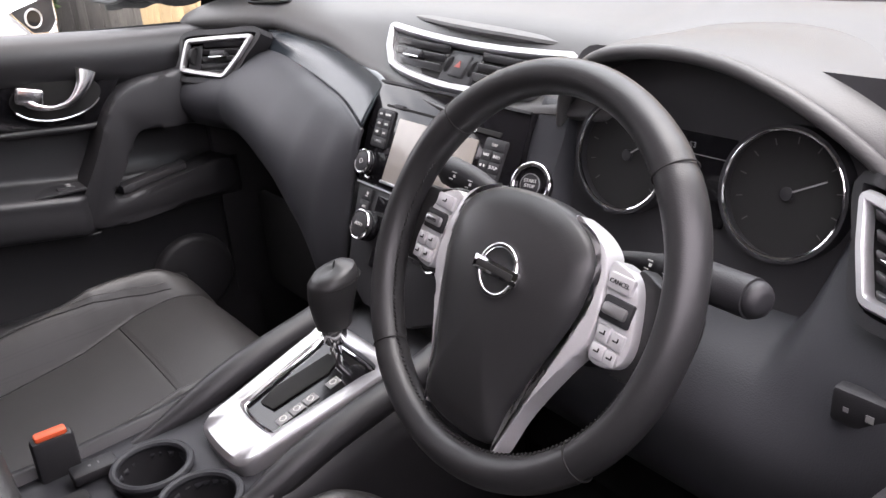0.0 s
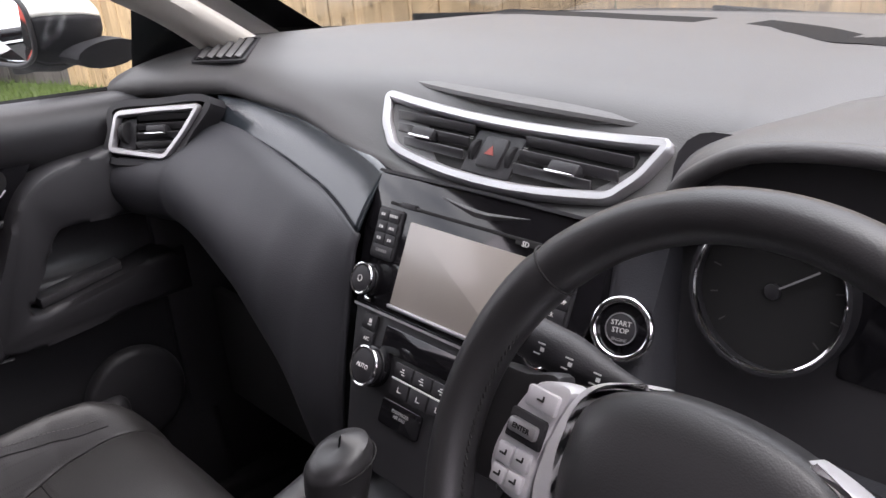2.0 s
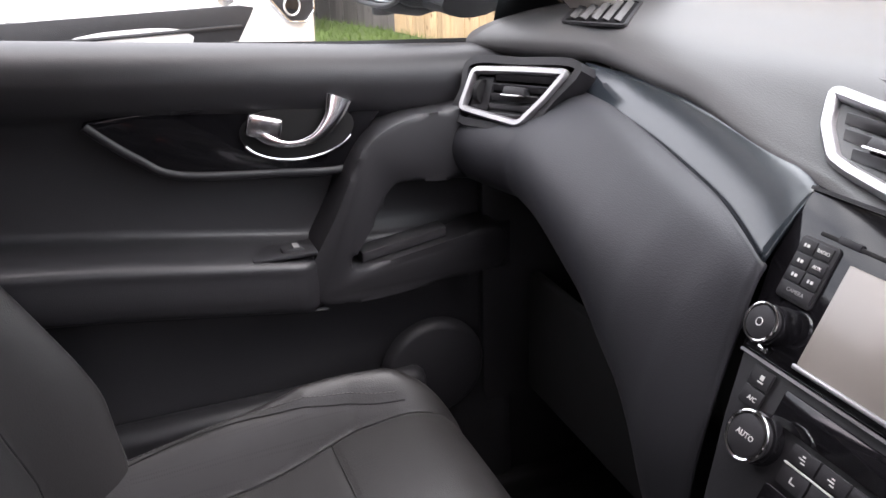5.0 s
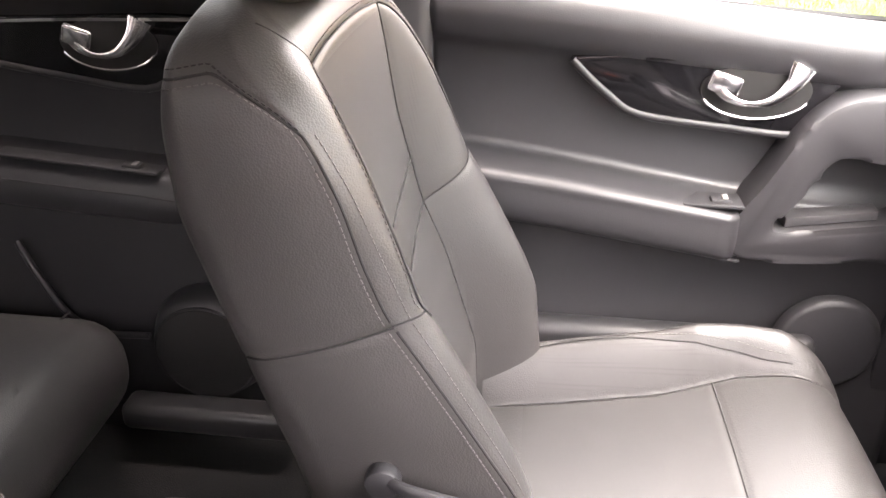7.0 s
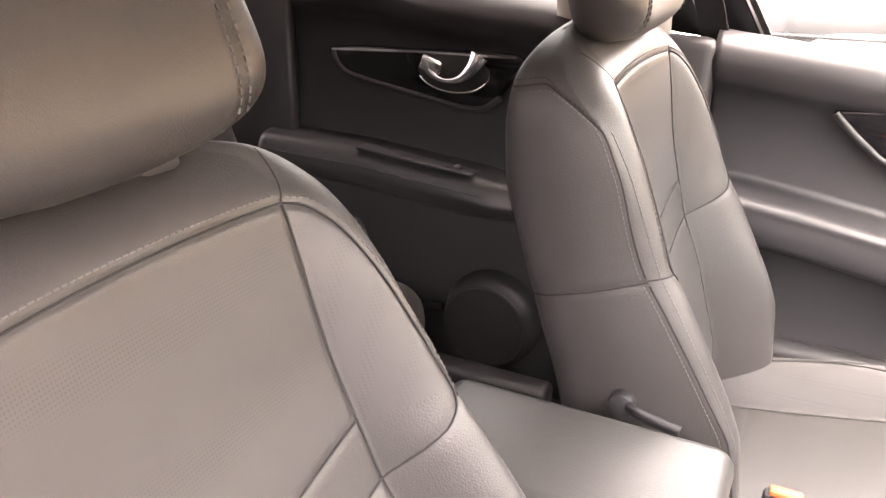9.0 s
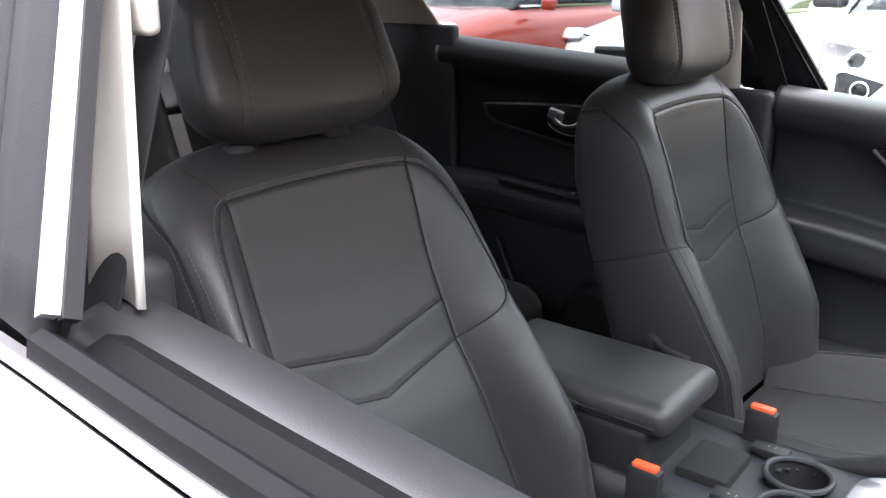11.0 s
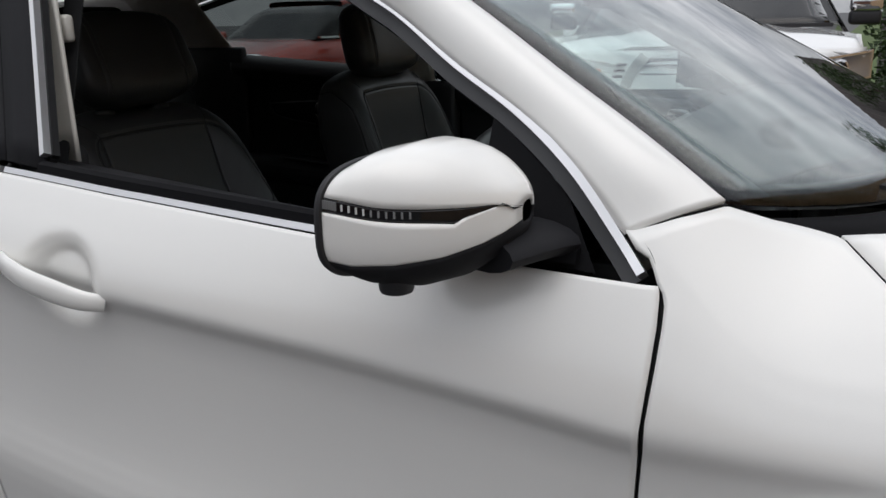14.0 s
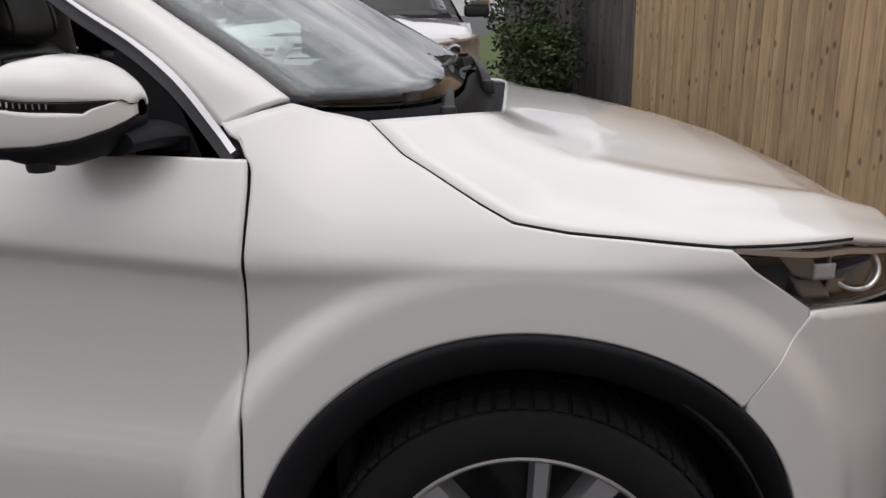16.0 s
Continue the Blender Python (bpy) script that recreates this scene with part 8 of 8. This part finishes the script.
    pk_part("mirror_back", box(0.20, 0.11, 0.10, 0.03, 3, at=(sg * 1.03, -1.43, 1.125)), M_BLACKP)
for k in range(4):
    pk_part("grille_bar", box(0.66, 0.018, 0.018, 0.004, at=(0, 0.038, 0.895 - 0.05 * k)), M_CHROME)
pk_part("grille_back", box(0.72, 0.012, 0.22, 0.01, at=(0, 0.020, 0.82)), M_GLOSS)
part("lower_grille", plate([(-0.52, 0.055), (-0.44, -0.075), (0.44, -0.075), (0.52, 0.055), (0.46, 0.068), (-0.46, 0.068)], 0.012, 0.003), M_BLACKP, pk, "dark lower grille", m=PK @ frame_of((0, 0.056, 0.69), (-1, 0, 0), (0, 0, 1)))
pk_part("lower_bar", box(0.92, 0.014, 0.016, 0.005, at=(0, 0.072, 0.675)), M_ANTHR)
pk_part("number_plate", box(0.52, 0.012, 0.11, 0.004, at=(0, 0.080, 0.500)), M_MARK, None, "plain white number plate")
bars("plate_bars", [(-0.20, 0, 0.045, 0.065), (-0.14, 0, 0.045, 0.065), (-0.08, 0, 0.045, 0.065), (-0.02, 0, 0.045, 0.065), (0.07, 0, 0.045, 0.065), (0.13, 0, 0.045, 0.065), (0.19, 0, 0.045, 0.065)], M_DARK, PK @ frame_of((0, 0.0865, 0.500), (-1, 0, 0), (0, 0, 1)), pk)
def pk_screen(u, v):
    a = lerp(-1, 1, u)
    return (a * lerp(0.80, 0.62, v), lerp(-1.12 - 0.06 * a * a, -1.85, v), lerp(1.07, 1.54, v))
g = pk_obj(sheet("windscreen", pk_screen, 13, 8, M_DARKPANE, pk, "windscreen reflecting the sky", thick=0.006))
pk_part("dash_strip", sweep([(a * 0.80, -1.10 - 0.06 * a * a, 1.082) for a in np.linspace(-1, 1, 11)], rect_profile(0.03, 0.012), up=(0, 0, 1)), M_BLACKP)
pk_part("cab_roof", box(1.34, 1.5, 0.06, 0.03, 3, at=(0, -2.55, 1.58)), M_PAINT2)
pk_part("chassis", box(1.5, 4.3, 0.3, 0.03, at=(0, -2.4, 0.48)), M_DARK)


def parked_car(x, y, turn, mat, name, label, badge=False):
    c = thing(name, label, "car")
    m = Matrix.Translation((x, y, 0.16)) @ pose(0, 0, 0, 0, 0, turn)
    ob = bodywork("body", [(2.05, 0.55, 0.35, 0.62), (2.0, 0.72, 0.30, 0.74), (1.8, 0.82, 0.25, 0.86), (1.0, 0.87, 0.25, 0.98), (0.6, 0.88, 0.25, 1.0), (-1.6, 0.88, 0.25, 1.02), (-2.0, 0.80, 0.3, 1.0), (-2.1, 0.6, 0.35, 0.9)], mat, c)
    ob.data.transform(m)
    ob = bodywork("cabin_glass", [(0.75, 0.70, 0.95, 0.98), (0.2, 0.70, 0.95, 1.32), (-0.2, 0.69, 0.95, 1.44), (-1.2, 0.67, 0.95, 1.43), (-1.7, 0.64, 0.95, 1.20), (-1.95, 0.6, 0.95, 1.0)], M_DARKPANE, c)
    ob.data.transform(m)
    ob = bodywork("roof", [(-0.10, 0.58, 1.38, 1.445), (-0.6, 0.60, 1.38, 1.475), (-1.25, 0.57, 1.36, 1.45)], mat, c)
    ob.data.transform(m)
    for sg in (-1, 1):
        for yy in (1.3, -1.3):
            simple_wheel(c, sg * 0.78, yy, 0.31, m, M_ALLOY)
        lampb = box(0.30, 0.25, 0.15, 0.05, 3)
        part("headlamp", lampb, M_CHROME, c, m=m @ pose(sg * 0.62, 1.83, 0.76, 20, 0, -sg * 28))
        part("door_mirror", box(0.18, 0.10, 0.13, 0.04, 3), mat, c, m=m @ Matrix.Translation((sg * 0.98, 0.45, 1.02)))
        part("window_strip", sweep([(sg * 0.735, yy, 1.0) for yy in (0.7, -1.8)], rect_profile(0.006, 0.012)), M_CHROME, c, m=m)
    part("grille", box(0.75, 0.05, 0.12, 0.03, 3), M_GLOSS, c, m=m @ Matrix.Translation((0, 2.02, 0.66)))
    part("lower_grille", box(0.9, 0.05, 0.10, 0.03, 3), M_BLACKP, c, m=m @ Matrix.Translation((0, 2.03, 0.42)))
    if badge:
        part("badge", ring(0.05, 0.008, 32, 8), M_CHROME, c, m=m @ Matrix.Translation((0, 2.055, 0.68)) @ pose(0, 0, 0, 90, 0, 0))
    return c


parked_car(-7.45, -4.10, -90, M_PAINT2, "parked_car", "white parked hatchback with a round chrome badge", True)
parked_car(-7.5, -6.95, -90, M_RED, "parked_car", "red parked car on the asphalt")
parked_car(-7.9, -15.0, -90, M_RED, "parked_car", "red parked car in the far row")

# fences
fence = thing("timber_fence", "new pale vertical board timber fence", "fence")
old = thing("timber_fence", "weathered grey board fence beside overgrown shrubs", "fence")
random.seed(4)


def fence_run(th, p0, p1, mat, z0, h, board=0.125, lap=0.0, n_max=80):
    a, b = Vector(p0), Vector(p1)
    d = (b - a).normalized()
    nrm = Vector((-d.y, d.x, 0))
    n = int((b - a).length / board)
    shape = []
    for k in range(4):
        bm = box(board + 0.006 - 0.002 * k, 0.020, 1.0, 0.003, 1)
        bmesh.ops.translate(bm, verts=bm.verts, vec=(0, 0, 0.5))
        me = bpy.data.meshes.new("fence_board")
        bm.to_mesh(me)
        bm.free()
        me.materials.append(mat)
        shape.append(me)
    for i in range(n):
        c = a + d * board * (i + 0.5) + nrm * (0.007 if i % 2 else 0.0)
        ob = obj("fence_board", shape[i % 4], th)
        ob.matrix_world = Matrix.Translation((c.x, c.y, z0 + random.uniform(-0.01, 0.01))) @ pose(0, 0, 0, 0, random.uniform(-0.5, 0.5), math.degrees(math.atan2(d.y, d.x))) @ Matrix.Diagonal((1, 1, h + random.uniform(-0.02, 0.02), 1))
    for z in (0.3, h * 0.55, h - 0.25):
        part("fence_rail", sweep([a + nrm * 0.045 + Vector((0, 0, z0 + z)), b + nrm * 0.045 + Vector((0, 0, z0 + z))], rect_profile(0.02, 0.045)), mat, th)
    for k in range(int((b - a).length / 1.8) + 1):
        c = a + d * 1.8 * k + nrm * 0.11
        part("fence_post", box(0.1, 0.1, h + 0.1, 0.004, at=(c.x, c.y, z0 + h / 2)), mat, th)


fence_run(fence, (-7.0, 1.22, 0), (5.0, 3.3, 0), M_WOODNEW, 0.0, 2.6, 0.105)
fence_run(old, (-12.0, -0.2, 0), (-6.97, 1.232, 0), M_WOODOLD, 0.16, 2.44, 0.13)

# grass bank and ground
def bank_z(x, y):
    d = max(0.0, -x - 3.6 - 0.28 * max(0, -y - 1.0))
    lift = 0.16 * (1 - sstep(-2.8, -1.2, x))
    return lift + 0.08 * sstep(0.0, 2.4, d) * sstep(-1.9, -0.8, y) * (1 - sstep(1.6, 3.2, y + 0.28 * x + 1.2))


xs = sorted(set([-600, -60, -30, -20, -14] + [-12 + 0.25 * k for k in range(46)] + [0, 2, 4, 8, 14, 30, 60, 600]))
ys = sorted(set([-600, -60, -30, -16] + [-12 + 0.4 * k for k in range(56)] + [12, 20, 40, 600]))
verts, faces = [], []
for x in xs:
    for y in ys:
        verts.append((x, y, bank_z(x, y)))
faces = grid_faces(len(xs), len(ys))
gme = mesh_of("ground", verts, faces, M_ASPHALT, fix=False)
gme.materials.append(M_EARTH)
for p in gme.polygons:
    if p.center.z > 0.175 or (p.center.y > 1.6 and -12 < p.center.x < -2.4):
        p.material_index = 1
tagged(obj("ground", gme), "grey asphalt car park rising to a grass bank", "ground", kind="structure")
random.seed(9)
gv, gf = [], []
for k in range(34000):
    x, y = random.uniform(-8.2, -3.7), random.uniform(-1.6, 7.5)
    z = bank_z(x, y)
    if z < 0.175:
        continue
    a, h, w = random.uniform(0, 6.28), random.uniform(0.03, 0.075), random.uniform(0.003, 0.006)
    dx, dy = math.cos(a), math.sin(a)
    b0 = len(gv)
    lx, ly = random.uniform(-0.05, 0.05), random.uniform(-0.05, 0.05)
    gv += [(x - dx * w, y - dy * w, z - 0.01), (x + dx * w, y + dy * w, z - 0.01), (x + lx, y + ly, z + h)]
    gf.append((b0, b0 + 1, b0 + 2))
gr = obj("grass", mesh_of("grass", gv, gf, M_GRASS, smooth=False, fix=False))
tagged(gr, "rough green grass on the bank", "grass", kind="stuff")
for k in range(5):
    part_ = box(0.10, 4.6, 0.006, at=(3.6 + 2.5 * k, -1.0, 0.003))
    tagged(part("parking_line", part_, M_LINE, smooth=False), "worn white parking bay line on asphalt", "road marking", kind="structure")
for k in range(3):
    part_ = box(4.8, 0.10, 0.006, at=(-5.6, -2.6 - 2.7 * k, 0.163))
    tagged(part("parking_line", part_, M_LINE, smooth=False), "worn white parking bay line on asphalt", "road marking", kind="structure")


def shrub(x, y, z, r, h, seed, label):
    rnd = random.Random(seed)
    s = thing("shrub", label, "shrub")
    for k in range(5):
        a = rnd.uniform(0, 6.28)
        top = (x + math.cos(a) * r * 0.5, y + math.sin(a) * r * 0.5, z + h * rnd.uniform(0.6, 0.9))
        part("stem", sweep([(x, y, z - 0.05), ((x + top[0]) / 2 + rnd.uniform(-.1, .1), (y + top[1]) / 2, z + h * 0.4), top], round_profile(0.02, 8), up=(1, 0, 0), scale=lambda t: 1 - 0.7 * t), M_BARK, s)
    v, f = [], []
    cl = [(rnd.gauss(0, 0.45) * r, rnd.gauss(0, 0.45) * r, rnd.uniform(0.1, 1.0) * h, rnd.uniform(0.12, 0.3)) for _ in range(60)]
    for cx, cy, cz, cr in cl:
        for _ in range(70):
            p = Vector((rnd.gauss(0, 1), rnd.gauss(0, 1), rnd.gauss(0, 1)))
            p = p.normalized() * cr * rnd.uniform(0.4, 1.0)
            q = Vector((rnd.gauss(0, 1), rnd.gauss(0, 1), rnd.gauss(0, 0.6))).normalized() * rnd.uniform(0.025, 0.05)
            w = q.cross(Vector((rnd.gauss(0, 1), rnd.gauss(0, 1), rnd.gauss(0, 1)))).normalized() * q.length * 0.45
            c = Vector((x + cx, y + cy, z + cz)) + p
            b0 = len(v)
            v += [tuple(c - q), tuple(c + w), tuple(c + q), tuple(c - w)]
            f.append((b0, b0 + 1, b0 + 2, b0 + 3))
    ob = obj("foliage", mesh_of("foliage", v, f, M_LEAF, smooth=False, fix=False), s)
    ob["kind"] = "stuff"
    return s


shrub(-8.6, 0.15, 0.22, 0.55, 1.9, 3, "dark green overgrown shrub against the old fence")
shrub(-7.9, 0.35, 0.22, 0.35, 0.8, 5, "low dark green shrub against the old fence")


def tree(x, y, h, r, seed):
    rnd = random.Random(seed)
    s = thing("tree", "leafy green tree beyond the fence", "tree")
    part("trunk", sweep([(x, y, 0), (x + 0.1, y, h * 0.35), (x, y + 0.1, h * 0.75)], round_profile(0.16, 12), up=(1, 0, 0), scale=lambda t: 1 - 0.7 * t), M_BARK, s)
    for k in range(7):
        a = rnd.uniform(0, 6.28)
        part("limb", sweep([(x, y, h * rnd.uniform(0.35, 0.6)), (x + math.cos(a) * r * 0.5, y + math.sin(a) * r * 0.5, h * 0.68), (x + math.cos(a) * r * 0.85, y + math.sin(a) * r * 0.85, h * 0.8)],
                           round_profile(0.06, 8), up=(1, 0, 0), scale=lambda t: 1 - 0.7 * t), M_BARK, s)
    v, f = [], []
    for _ in range(110):
        d = Vector((rnd.gauss(0, 1), rnd.gauss(0, 1), rnd.gauss(0, 0.7))).normalized() * rnd.uniform(0.35, 1.0)
        c0 = Vector((x + d.x * r, y + d.y * r, h * 0.72 + d.z * r * 0.8))
        cr = rnd.uniform(0.25, 0.6)
        for _ in range(60):
            p = Vector((rnd.gauss(0, 1), rnd.gauss(0, 1), rnd.gauss(0, 1))).normalized() * cr * rnd.uniform(0.5, 1)
            q = Vector((rnd.gauss(0, 1), rnd.gauss(0, 1), rnd.gauss(0, 0.6))).normalized() * rnd.uniform(0.06, 0.12)
            w = q.cross(Vector((rnd.gauss(0, 1), rnd.gauss(0, 1), rnd.gauss(0, 1)))).normalized() * q.length * 0.5
            c = c0 + p
            b0 = len(v)
            v += [tuple(c - q), tuple(c + w), tuple(c + q), tuple(c - w)]
            f.append((b0, b0 + 1, b0 + 2, b0 + 3))
    ob = obj("crown", mesh_of("crown", v, f, M_LEAF, smooth=False, fix=False), s)
    ob["kind"] = "stuff"


tree(-11.0, 9.5, 6.5, 2.2, 11)
tree(-13.5, 5.0, 7.0, 2.4, 12)

# long shed behind the camera, seen in the rear door glass
shed = thing("shed", "long brown clad shed with a grey ribbed roof", "building")
part("shed_wall", box(8.0, 60.0, 3.9, 0.02, at=(19.0, -6.0, 1.95)), M_BRICK, shed)
for sg in (-1, 1):
    part("shed_roof", box(4.9, 61.0, 0.08, 0.01), M_ROOF, shed, m=Matrix.Translation((19.0 + sg * 2.2, -6.0, 4.65)) @ pose(0, 0, 0, 0, sg * 20, 0))
for k in range(60):
    part("roof_rib", box(4.9, 0.06, 0.05), M_ROOF, shed, m=Matrix.Translation((16.8, -35.5 + k, 4.70)) @ pose(0, 0, 0, 0, -20, 0), smooth=False)
